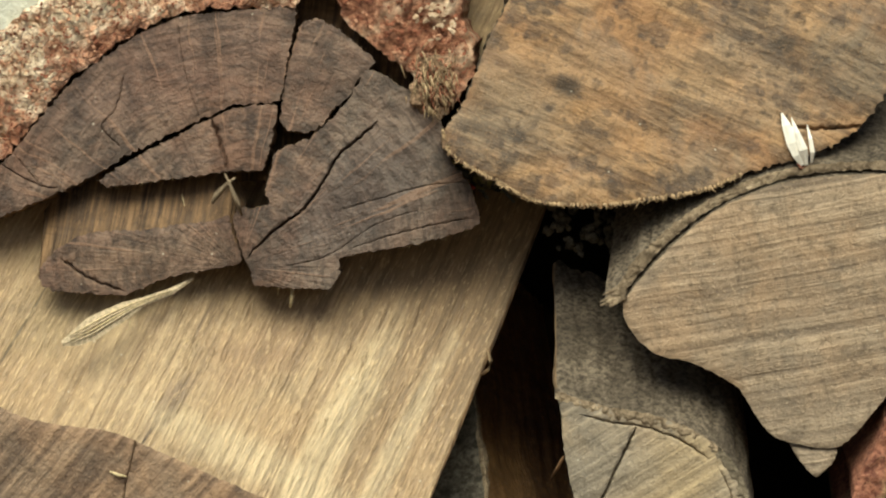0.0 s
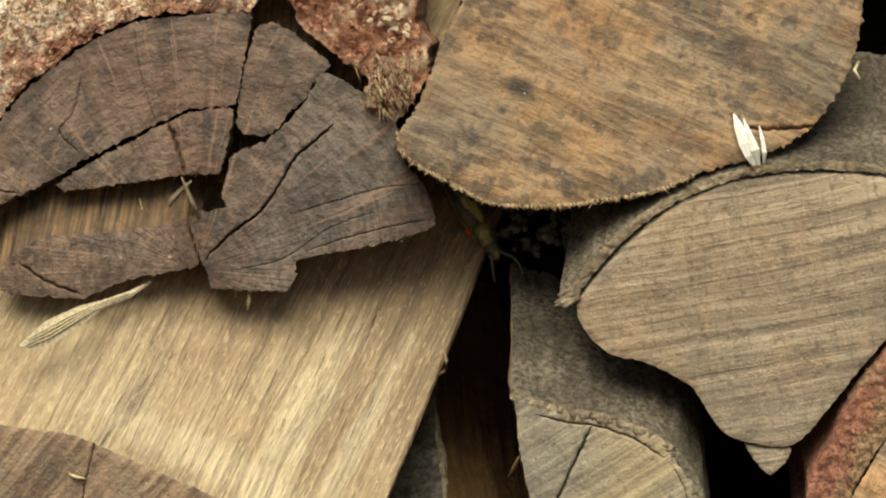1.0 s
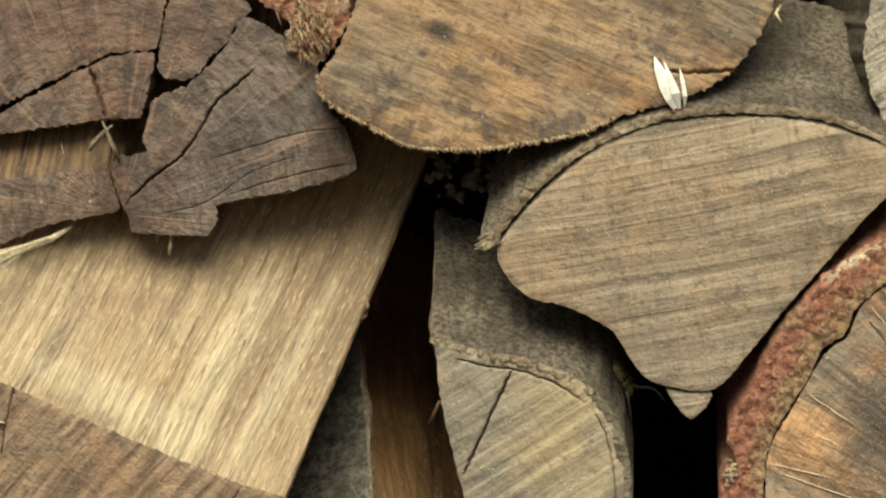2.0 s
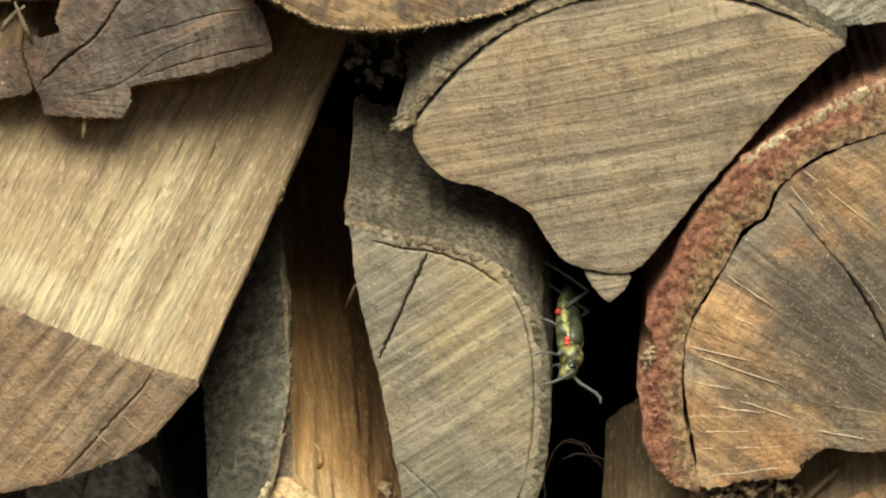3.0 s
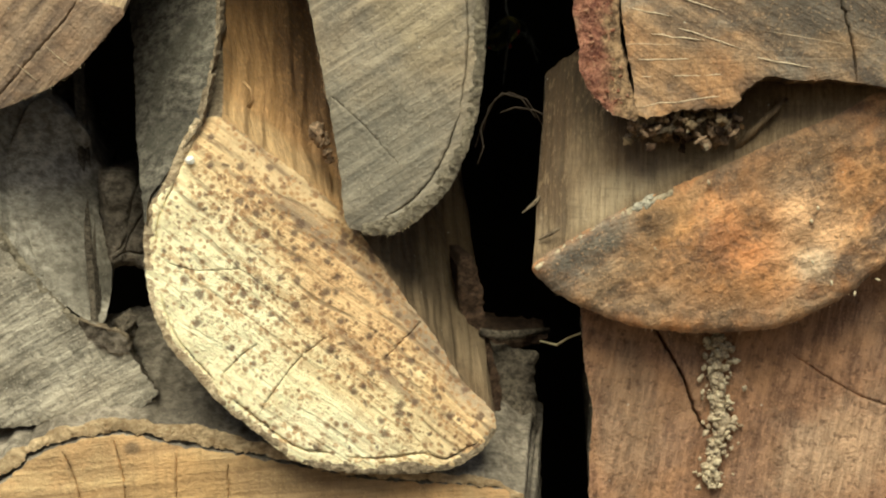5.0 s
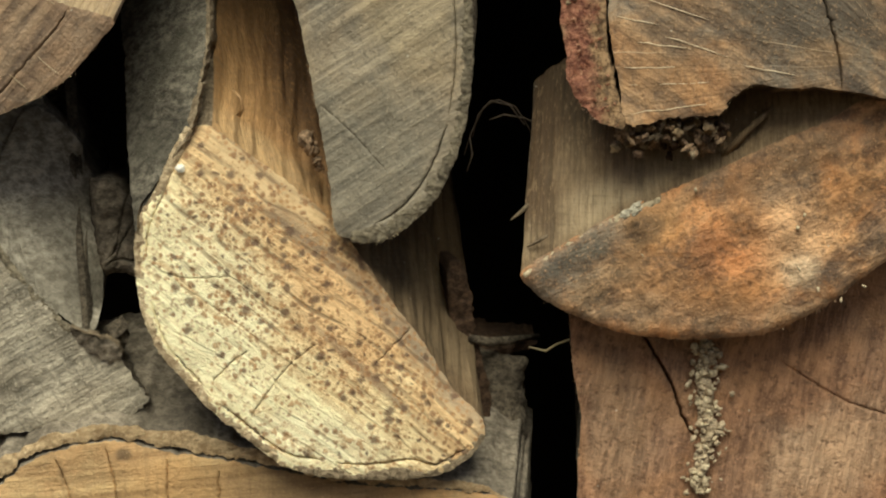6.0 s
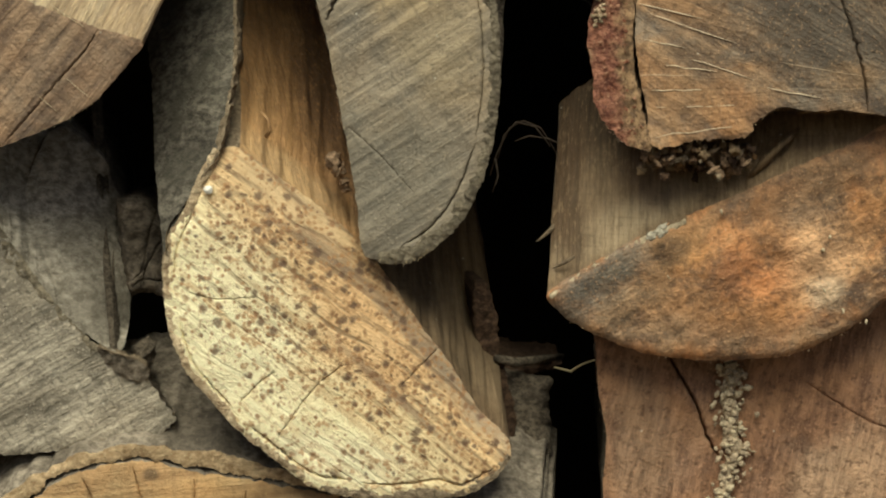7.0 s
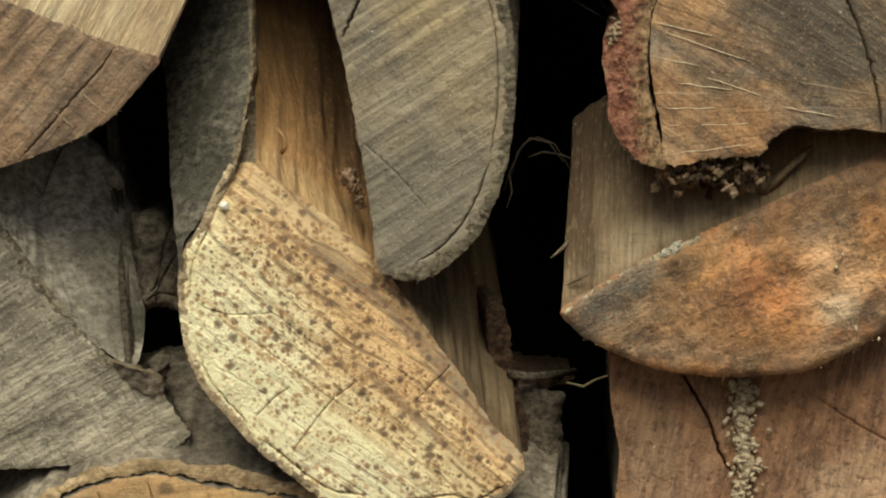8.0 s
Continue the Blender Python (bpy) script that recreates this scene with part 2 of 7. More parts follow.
    if flecks:
        dash = n.noise(1500, 3, 0.6, n.warp(scale=(0.22, 0.3, 1.0), loc=(0.7, 0.2, 0.1), vec=turned))
        colour = n.mix(n.ramp(dash, 0.56, 0.66, 0.0, flecks), colour, tuple(min(1.0, 1.45 * c) for c in light))
        colour = n.mix(n.ramp(dash, 0.34, 0.44, flecks, 0.0), colour, tuple(0.6 * c for c in dark))
        height = n.math("ADD", height, n.math("MULTIPLY", dash, 0.8))
    fleck = n.math("ADD", n.cells(170, moved), n.math("MULTIPLY", mid, 0.05))
    colour = n.mix(n.ramp(fleck, 0.055, 0.075, 0.4, 0.0), colour, (0.75, 0.70, 0.55))
    return n.done(colour, height, n.ramp(fine, 0.3, 0.7, *dull), relief, 0.75, gloss)


def bark_skin(name, light, dark, moss=None, scale=260, stretch=0.35, seed=0.0, strength=1.0, furrow=0.55):
    """Bark or a weathered log side: plates and furrows, with grain running along the log."""
    n = Nodes(name)
    moved = n.warp(scale=(1, stretch, stretch * 1.4), loc=(seed, seed, seed))
    plate = n.noise(scale, 7, 0.72, moved, 0.1)
    wander = n.math("MULTIPLY", plate, 0.003)
    crack = n.cells(scale * 0.6, n.warp(scale=(1, stretch, stretch), vec=n.vector_add(wander)), "DISTANCE_TO_EDGE")
    fine = n.noise(1900, 4, 0.65)
    broad = n.noise(50, 3, 0.6, moved)
    colour = n.mix(n.ramp(plate, 0.34, 0.68), dark, light)
    colour = n.mix(n.ramp(broad, 0.40, 0.65, 0.0, 0.6), colour, tuple(0.6 * c for c in dark))
    colour = n.mix(n.ramp(crack, 0.0, 0.07, furrow, 0.0), colour, tuple(0.35 * c for c in dark))
    if moss:
        colour = n.mix(n.ramp(n.noise(95, 4, 0.6, n.warp(loc=(seed + 5, 1, 0))), 0.46, 0.66, 0.0, 0.75), colour, moss)
    colour = n.mix(n.ramp(fine, 0.58, 0.80, 0.0, 0.6), colour, tuple(min(1.0, 1.5 * c + 0.04) for c in light))
    height = n.math("ADD", n.math("MULTIPLY", plate, 1.0), n.math("MULTIPLY", fine, 0.6))
    height = n.math("ADD", height, n.ramp(crack, 0.0, 0.12, -furrow, 0.0))
    return n.done(colour, height, 0.88, strength, 0.7, 0.2)


def speckled_wood(name):
    """A cream to tan sawn face with slanting dark saw lines and round mould spots of several sizes."""
    n = Nodes(name)
    sep = n.add("ShaderNodeSeparateXYZ")
    n.put(sep.inputs[0], n.coord)
    x, z = sep.outputs[0], sep.outputs[2]
    wob = n.math("MULTIPLY", n.math("SUBTRACT", n.noise(45, 2), 0.5), 0.004)
    u = n.math("SUBTRACT", n.math("MULTIPLY", x, 0.80), n.math("MULTIPLY", z, 0.60))
    v = n.math("ADD", n.math("ADD", n.math("MULTIPLY", x, 0.60), n.math("MULTIPLY", z, 0.80)), wob)
    patch = n.noise(70, 4, 0.6, n.warp(loc=(0.3, 0.1, 0.7)))
    mid, fine = n.noise(620, 5, 0.65), n.noise(2300, 4, 0.65)
    streak = n.noise(1.0, 4, 0.6, n.vector(n.math("MULTIPLY", u, 45.0), n.math("MULTIPLY", v, 900.0), 0.4))
    warm = n.math("ADD", n.math("ADD", v, n.math("MULTIPLY", u, 0.22)), n.math("MULTIPLY", n.math("SUBTRACT", patch, 0.5), 0.035))
    warm = n.ramp(warm, 0.004, 0.034)
    c = n.mix(n.ramp(streak, 0.36, 0.60), n.mix(warm, (0.92, 0.74, 0.41), (0.60, 0.38, 0.185)), n.mix(warm, (1.0, 0.91, 0.56), (0.88, 0.60, 0.30)))
    c = n.mix(n.ramp(v, 0.020, 0.036, 0.0, 0.6), c, n.mix(n.ramp(streak, 0.36, 0.60), (0.34, 0.23, 0.12), (0.62, 0.45, 0.25)))
    for px, pz, long, wide, turn, amount, tint in ((72, -27, 21, 4.6, -53, 0.85, (0.42, 0.32, 0.205)), (36, 11, 14, 4, -36, 0.45, (0.60, 0.45, 0.26)), (50, -17, 12, 9, -40, 0.5, (0.82, 0.50, 0.24)), (24, -15, 12, 22, 20, 0.55, (1.0, 0.92, 0.60)), (45, -44, 16, 5, -12, 0.45, (0.98, 0.90, 0.62))):
        c = n.mix(n.math("MULTIPLY", n.patch(px, pz, long, wide, turn), amount), c, tint)
    c = n.mix(n.math("MULTIPLY", n.ramp(mid, 0.50, 0.62), n.ramp(patch, 0.38, 0.58, 0.25, 0.85)), c, (0.48, 0.27, 0.12))
    # long saw lines about 4 mm apart, broken up
    sway = n.math("MULTIPLY", n.noise(1.0, 2, 0.5, n.vector(n.math("MULTIPLY", u, 22.0), n.math("MULTIPLY", v, 60.0), 3.4)), 9.0)
    saw = n.math("SINE", n.math("ADD", n.math("MULTIPLY", v, 1500.0), sway))
    line = n.math("MULTIPLY", n.ramp(saw, 0.55, 1.0), n.ramp(n.noise(1.0, 3, 0.6, n.vector(n.math("MULTIPLY", u, 120.0), n.math("MULTIPLY", v, 500.0), 1.2)), 0.38, 0.60))
    c = n.mix(n.math("MULTIPLY", line, n.ramp(v, -0.002, 0.018, 0.12, 0.75)), c, (0.20, 0.125, 0.07))
    for px, pz, long, wide, turn, amount, tint in ((41, 0.3, 24, 0.8, -35.5, 0.65, (0.30, 0.20, 0.115)), (43, -0.2, 9, 1.5, -37, 0.6, (0.20, 0.14, 0.095)), (57, -30, 17, 1.0, -43, 0.7, (0.26, 0.165, 0.10)), (60, -17, 14, 1.3, -47, 0.6, (0.22, 0.155, 0.105)), (20, -12, 10, 0.7, -45, 0.6, (0.56, 0.36, 0.17)), (34, -12, 14, 0.7, -40, 0.5, (0.48, 0.29, 0.13)), (46, -33, 16, 0.7, -42, 0.4, (0.50, 0.31, 0.15))):
        c = n.mix(n.math("MULTIPLY", n.patch(px, pz, long, wide, turn, 1.1, 320), amount), c, tint)
    dense = n.math("MULTIPLY", n.math("MULTIPLY", n.ramp(v, -0.003, 0.010, 0.26, 1.0), n.math("MULTIPLY", n.ramp(u, 0.008, 0.024, 0.45, 1.0), n.ramp(u, 0.035, 0.060, 1.0, 1.3))), n.ramp(n.noise(75, 3, 0.6, n.warp(loc=(0.9, 0.2, 0.1))), 0.36, 0.58, 0.45, 1.1))
    row = n.noise(1.0, 2, 0.5, n.vector(n.math("MULTIPLY", u, 18.0), n.math("MULTIPLY", v, 300.0), 7.7))
    dense = n.math("MULTIPLY", dense, n.ramp(row, 0.40, 0.58, 0.55, 1.2))
    rag = n.math("MULTIPLY", n.math("SUBTRACT", n.noise(900, 4, 0.65), 0.5), 0.7)
    for scale, small, large, share, tint in ((780, 0.12, 0.36, 0.85, (0.45, 0.24, 0.10)), (520, 0.12, 0.38, 0.75, (0.28, 0.145, 0.066)), (340, 0.10, 0.34, 0.62, (0.145, 0.085, 0.052))):
        cell = n.add("ShaderNodeTexVoronoi")
        cell.voronoi_dimensions = "2D"
        n.put(cell.inputs["Vector"], n.vector(n.math("ADD", x, wob), n.math("ADD", z, n.math("MULTIPLY", wob, 0.6)), 0.0))
        cell.inputs["Scale"].default_value = scale
        pick = n.add("ShaderNodeSeparateXYZ")
        n.put(pick.inputs[0], cell.outputs["Color"])
        size = n.ramp(pick.outputs[0], 0.0, 1.0, small, large)
        there = n.ramp(n.math("SUBTRACT", n.math("MULTIPLY", dense, share), pick.outputs[1]), 0.0, 0.06)
        off = n.math("ADD", n.math("DIVIDE", cell.outputs["Distance"], size), n.math("DIVIDE", rag, size))
        c = n.mix(n.math("MULTIPLY", n.ramp(off, 0.4, 1.5, 0.85, 0.0), there), c, tint)
    c = n.mix(n.ramp(fine, 0.58, 0.74, 0.0, 0.25), c, (1.0, 0.92, 0.64))
    c = n.mix(n.ramp(n.cells(1500), 0.06, 0.24, 0.2, 0.0), c, (0.25, 0.15, 0.07))
    height = n.math("ADD", n.math("MULTIPLY", streak, 0.7), n.math("ADD", n.math("MULTIPLY", fine, 0.6), n.math("MULTIPLY", mid, 0.9)))
    height = n.math("SUBTRACT", height, n.math("MULTIPLY", line, 0.3))
    return n.done(c, height, n.ramp(fine, 0.3, 0.7, 0.55, 0.9), 0.9, 0.75, 0.35)


def layered_bark(name, cx, cz, inner, outer):
    """Crumbly bark: grey-brown next to the wood, maroon towards the outside, by the distance from the log's middle (mm)."""
    n = Nodes(name)
    r, _, _ = n.polar(cx, cz)
    grain, fine, mid, broad = n.noise(760, 6, 0.7), n.noise(2100, 4, 0.65), n.noise(300, 5, 0.65), n.noise(70, 4, 0.6)
    depth = n.math("ADD", r, n.math("MULTIPLY", n.math("SUBTRACT", mid, 0.5), 0.010))
    skin = n.ramp(depth, inner * MM, outer * MM)
    c = n.mix(skin, n.mix(n.ramp(grain, 0.38, 0.62), (0.17, 0.105, 0.06), (0.48, 0.30, 0.155)), n.mix(n.ramp(grain, 0.36, 0.64), (0.18, 0.064, 0.042), (0.48, 0.21, 0.125)))
    c = n.mix(n.ramp(broad, 0.50, 0.64, 0.0, 0.65), c, n.mix(n.ramp(grain, 0.4, 0.6), (0.16, 0.10, 0.06), (0.40, 0.27, 0.15)))
    c = n.mix(n.ramp(fine, 0.57, 0.74, 0.0, 0.7), c, (0.72, 0.46, 0.26))
    c = n.mix(n.ramp(n.cells(900), 0.08, 0.30, 0.55, 0.0), c, (0.06, 0.03, 0.02))
    height = n.math("ADD", n.math("MULTIPLY", grain, 1.2), n.math("ADD", n.math("MULTIPLY", fine, 0.8), mid))
    return n.done(c, height, 0.85, 1.0, 0.9, 0.25)


def flaky_bark(name, cx, cz, inner, outer):
    """Scaly bark: red-brown next to the wood, peeling to cream outside, by the distance from the log's middle (mm)."""
    n = Nodes(name)
    r, _, _ = n.polar(cx, cz)
    grain, fine, mid, broad = n.noise(900, 6, 0.7), n.noise(2100, 4, 0.65), n.noise(330, 5, 0.68), n.noise(85, 4, 0.6)
    scale = n.cells(560, n.warp(scale=(1, 0.3, 1), vec=n.vector_add(n.math("MULTIPLY", mid, 0.004))), "DISTANCE_TO_EDGE")
    depth = n.math("ADD", r, n.math("MULTIPLY", n.math("SUBTRACT", broad, 0.5), 0.026))
    c = n.mix(n.ramp(depth, inner * MM, outer * MM), n.mix(n.ramp(grain, 0.36, 0.64), (0.20, 0.075, 0.042), (0.58, 0.28, 0.155)), n.mix(n.ramp(mid, 0.38, 0.58), (0.62, 0.36, 0.21), (1.0, 0.84, 0.60)))
    c = n.mix(n.ramp(n.noise(190, 4, 0.6, n.warp(loc=(0.4, 0.1, 0.9))), 0.54, 0.64, 0.0, 0.7), c, (0.46, 0.19, 0.10))
    c = n.mix(n.ramp(scale, 0.0, 0.06, 0.55, 0.0), c, (0.16, 0.062, 0.036))
    c = n.mix(n.ramp(fine, 0.58, 0.74, 0.0, 0.5), c, (1.0, 0.88, 0.66))
    height = n.math("ADD", n.math("MULTIPLY", grain, 0.7), n.math("ADD", n.math("MULTIPLY", mid, 1.4), n.ramp(scale, 0.0, 0.15, -0.5, 0.0)))
    return n.done(c, height, 0.7, 1.0, 0.9, 0.4)


def plain(name, colour, rough=0.6, gloss=0.4, vary=0.35, scale=900, strength=0.3):
    n = Nodes(name)
    f = n.noise(scale, 3)
    c = n.mix(n.ramp(f, 0.35, 0.65), tuple((1 - vary) * v for v in colour), colour)
    return n.done(c, f, rough, strength, 0.15, gloss)


# ---------------------------------------------------------------- mesh helpers
def part(name, bm, material, parent, label=""):
    """Links a bmesh as one mesh object under a thing or a part."""
    mesh = bpy.data.meshes.new(name)
    bm.to_mesh(mesh)
    bm.free()
    return link(name, mesh, material, parent, label)


def link(name, mesh, material, parent, label=""):
    mesh.materials.append(material)
    ob = new(name, mesh)
    ob.parent = parent
    return tagged(ob, label) if label else ob


def thing(name, label, category, group="", kind=""):
    return tagged(new(name), label, category, group, kind)


def smooth_loop(points, step, closed=True, soft=1.0):
    """A Catmull-Rom curve through the points (mm), cut into even steps."""
    p = np.array(points, float)
    n = len(p)
    out = []
    for i in range(n if closed else n - 1):
        if closed:
            a, b, c, d = p[i - 1], p[i], p[(i + 1) % n], p[(i + 2) % n]
        else:
            a, b, c, d = p[max(i - 1, 0)], p[i], p[i + 1], p[min(i + 2, n - 1)]
        k = max(2, int(np.linalg.norm(c - b) / step))
        for t in np.arange(k) / k:
            curve = 0.5 * (2 * b + (c - a) * t + (2 * a - 5 * b + 4 * c - d) * t * t + (3 * b - a - 3 * c + d) * t**3)
            out.append(soft * curve + (1 - soft) * (b + (c - b) * t))
    if not closed:
        out.append(p[-1])
    return np.array(out)


def fuzz(xs, ys, zs, scale, octaves=3):
    """Fractal noise at places in mm, about -1 to 1."""
    return np.array([noise.fractal(Vector((x * scale, y * scale, z * scale)), 1.0, 2.0, octaves) for x, y, z in zip(xs, ys, zs)])


def near_line(pts, line):
    """The distance of each point to a polyline, and how far along it the nearest place lies (0 to 1)."""
    best, where = np.full(len(pts), 1e9), np.zeros(len(pts))
    for i, (a, b) in enumerate(zip(line[:-1], line[1:])):
        d = b - a
        t = np.clip(((pts - a) @ d) / max(d @ d, 1e-9), 0, 1)
        far = np.linalg.norm(pts - a - t[:, None] * d, axis=1)
        closer = far < best
        best[closer], where[closer] = far[closer], (i + t[closer]) / (len(line) - 1)
    return best, where


def mesh_from(name, verts, faces, smooth=True):
    mesh = bpy.data.meshes.new(name)
    mesh.from_pydata([tuple(v) for v in verts], [], faces)
    if smooth:
        mesh.polygons.foreach_set("use_smooth", [True] * len(mesh.polygons))
    return mesh


def log_piece(parent, profile, plane, way, length, face_mat, sides, cracks=(), step=0.7, edge=0.3, edge_scale=0.8, relief=0.35,
              relief_scale=0.12, round_off=0.3, bulge=0.0, jag=(), face_name="end_face", face_label="", side_rough=0.5, seed=0, soft=1.0, rolled=()):
    """A piece of firewood: a cut face of the given profile (x, z in mm) on a leaning plane, with its sides running back along way.
    plane: depth y0 and its slopes along x and z about xc, zc. sides: (start, end, material, name, label) by profile index.
    cracks: (points, width, depth). jag: (start, end, height) for a torn, fibrous stretch of the rim."""
    from mathutils.geometry import delaunay_2d_cdt
    rnd = random.Random(seed)
    y0, ax, bz, xc, zc = plane
    profile = [tuple(p) for p in profile]
    sign = 1.0 if sum(a[0] * b[1] - b[0] * a[1] for a, b in zip(profile, profile[1:] + profile[:1])) > 0 else -1.0
    rim = smooth_loop(profile, step, True, soft)
    marks = np.concatenate([[i + k / m for k in range(m)] for i, m in enumerate(
        max(2, int(np.linalg.norm(np.subtract(profile[(i + 1) % len(profile)], profile[i])) / step)) for i in range(len(profile)))])
    tang = np.roll(rim, -1, 0) - np.roll(rim, 1, 0)
    tang /= np.linalg.norm(tang, axis=1)[:, None] + 1e-9
    out = sign * np.stack([tang[:, 1], -tang[:, 0]], 1)
    wob = edge * fuzz(rim[:, 0], rim[:, 1], rim[:, 0] * 0 + seed, edge_scale, 5)
    wob = wob + np.array([rnd.gauss(0, 0.055) for _ in range(len(rim))]) * min(1.0, edge / 0.25)
    for s, e, h in jag:
        inside = (marks >= s) & (marks <= e)
        wob[inside] += [h * (rnd.random() ** 2 - 0.25) for _ in range(int(inside.sum()))]
    rim = rim + out * wob[:, None]
    lo, hi = rim.min(0), rim.max(0)
    gx, gz = np.meshgrid(np.arange(lo[0], hi[0], step), np.arange(lo[1], hi[1], step * 0.9))
    grid = np.stack([gx.ravel(), gz.ravel()], 1) + np.array([[rnd.uniform(-0.3, 0.3) * step, rnd.uniform(-0.3, 0.3) * step] for _ in range(gx.size)])
    inside = np.zeros(len(grid), bool)
    for a, b in zip(rim, np.roll(rim, -1, 0)):
        hit = (a[1] > grid[:, 1]) != (b[1] > grid[:, 1])
        inside ^= hit & (grid[:, 0] < (b[0] - a[0]) * (grid[:, 1] - a[1]) / (b[1] - a[1] + 1e-12) + a[0])
    grid = grid[inside]
    ring = np.vstack([rim, rim[:1]])
    far, _ = near_line(grid, ring)
    grid = grid[far > 0.45 * step]
    lines = []
    for line, width, depth in cracks:
        curve = smooth_loop(line, step * 0.8, closed=False)
        curve = curve + (0.15 + 0.25 * width) * np.stack([fuzz(curve[:, 0], curve[:, 1], 0 * curve[:, 0], 0.9), fuzz(curve[:, 1], curve[:, 0], 0 * curve[:, 0] + 5, 0.9)], 1)
        lines.append((curve, width, depth))
        t2 = np.gradient(curve, axis=0)
        t2 /= np.linalg.norm(t2, axis=1)[:, None] + 1e-9
        n2 = np.stack([-t2[:, 1], t2[:, 0]], 1)
        keep = near_line(grid, curve)[0] > 0.75 * width + 0.1
        grid = np.vstack([grid[keep], curve] + [curve + k * width * n2 for k in (-0.62, -0.38, 0.38, 0.62)])
    if lines:
        inside = np.zeros(len(grid), bool)
        for a, b in zip(rim, np.roll(rim, -1, 0)):
            hit = (a[1] > grid[:, 1]) != (b[1] > grid[:, 1])
            inside ^= hit & (grid[:, 0] < (b[0] - a[0]) * (grid[:, 1] - a[1]) / (b[1] - a[1] + 1e-12) + a[0])
        grid = grid[inside & (near_line(grid, ring)[0] > 0.2 * step)]
    flat = np.vstack([rim, grid])
    n = len(rim)
    co, _, faces, *_ = delaunay_2d_cdt([Vector(p) for p in flat], [(i, (i + 1) % n) for i in range(n)], [], 1, 1e-5)
    co = np.array([tuple(c) for c in co])
    far, _ = near_line(co, ring)
    y = y0 + ax * (co[:, 0] - xc) + bz * (co[:, 1] - zc)
    y = y - relief * fuzz(co[:, 0], co[:, 1], 0 * y + seed, relief_scale, 5)
    y = y + round_off * np.exp(-far / 0.7) - bulge * (1 - np.exp(-far / 9.0))
    for line, radius, depth in rolled:
        y = y + depth * np.exp(-((near_line(co, smooth_loop(line, 1.5, closed=False))[0] / radius) ** 1.3))
    for curve, width, depth in lines:
        off, where = near_line(co, curve)
        w = width * (0.45 + 0.55 * np.sin(np.pi * np.clip(where, 0.03, 0.97)) ** 0.5)
        y = y + depth * np.clip((0.58 - off / w) / 0.2, 0, 1)
    verts = np.stack([co[:, 0], y, co[:, 1]], 1) * MM
    mesh = mesh_from(face_name, verts, [f[::-1] for f in faces])
    made = [link(face_name, mesh, face_mat, parent, face_label)]
    # sides
    start = np.stack([co[:n, 0], y[:n], co[:n, 1]], 1)
    way = np.array(way, float)
    way /= np.linalg.norm(way)
    rows = np.concatenate([[0], np.cumsum(np.linspace(0.6, 3.5, 26))])
    rows = rows / rows[-1] * length
    for s, e, mat, name, label in sides:
        if s <= e:
            pick = [i for i in range(n) if s <= marks[i] <= e]
        else:
            pick = [i for i in range(n) if marks[i] >= s] + [i for i in range(n) if marks[i] <= e]
        if e >= len(profile) and s <= 0:
            pick = list(range(n)) + [0]
        elif e >= len(profile):
            pick.append(0)
        base, nor = start[pick], out[pick]
        grid3 = []
        for k, along in enumerate(rows):
            ring3 = base + way * along
            if k:
                amp = side_rough * min(1.0, along / 3.0)
                bump = fuzz(base[:, 0], base[:, 2], 0 * base[:, 0] + along * 0.12 + seed, 0.35, 4) * amp
                ring3 = ring3 + np.stack([nor[:, 0] * bump, 0 * bump, nor[:, 1] * bump], 1)
            grid3.append(ring3)
        m = len(pick)
        quads = [(k * m + i, k * m + i + 1, (k + 1) * m + i + 1, (k + 1) * m + i) for k in range(len(rows) - 1) for i in range(m - 1)]
        mesh = mesh_from(name, np.concatenate(grid3) * MM, quads)
        made.append(link(name, mesh, mat, parent, label))
    return made


def rim_strip(parent, line, inward, plane, way, length, face_mat, skin_mat, width=2.5, proud=0.5, seed=0, face_label="", name="bark_rim", wobble=0.8):
    """A crumbly bark rim along an open line (x, z in mm) of a log's edge, as wide as given towards the point inward."""
    curve = smooth_loop(line, 2.2, closed=False)
    t = np.gradient(curve, axis=0)
    t /= np.linalg.norm(t, axis=1)[:, None] + 1e-9
    nor = np.stack([-t[:, 1], t[:, 0]], 1)
    if np.mean(((np.array(inward) - curve) * nor).sum(1)) < 0:
        nor = -nor
    taper = np.sin(np.linspace(0.25, math.pi - 0.25, len(curve))) ** 0.4
    wide = width * taper * (1 + wobble * 0.5 * fuzz(curve[:, 0], curve[:, 1], 0 * t[:, 0] + seed, 0.35, 3))
    inner = curve + nor * wide[:, None]
    outline = [tuple(p) for p in curve - 0.15 * nor] + [tuple(p) for p in inner[::-1]]
    y0, *rest = plane
    return log_piece(parent, outline, (y0 - proud, *rest), way, length, face_mat, [(0, len(outline), skin_mat, name + "_skin", "")], step=0.45, edge=0.28, edge_scale=1.3,
                     relief=0.4, relief_scale=0.9, round_off=0.4, seed=seed, face_name=name, face_label=face_label, side_rough=0.4, soft=0.6)


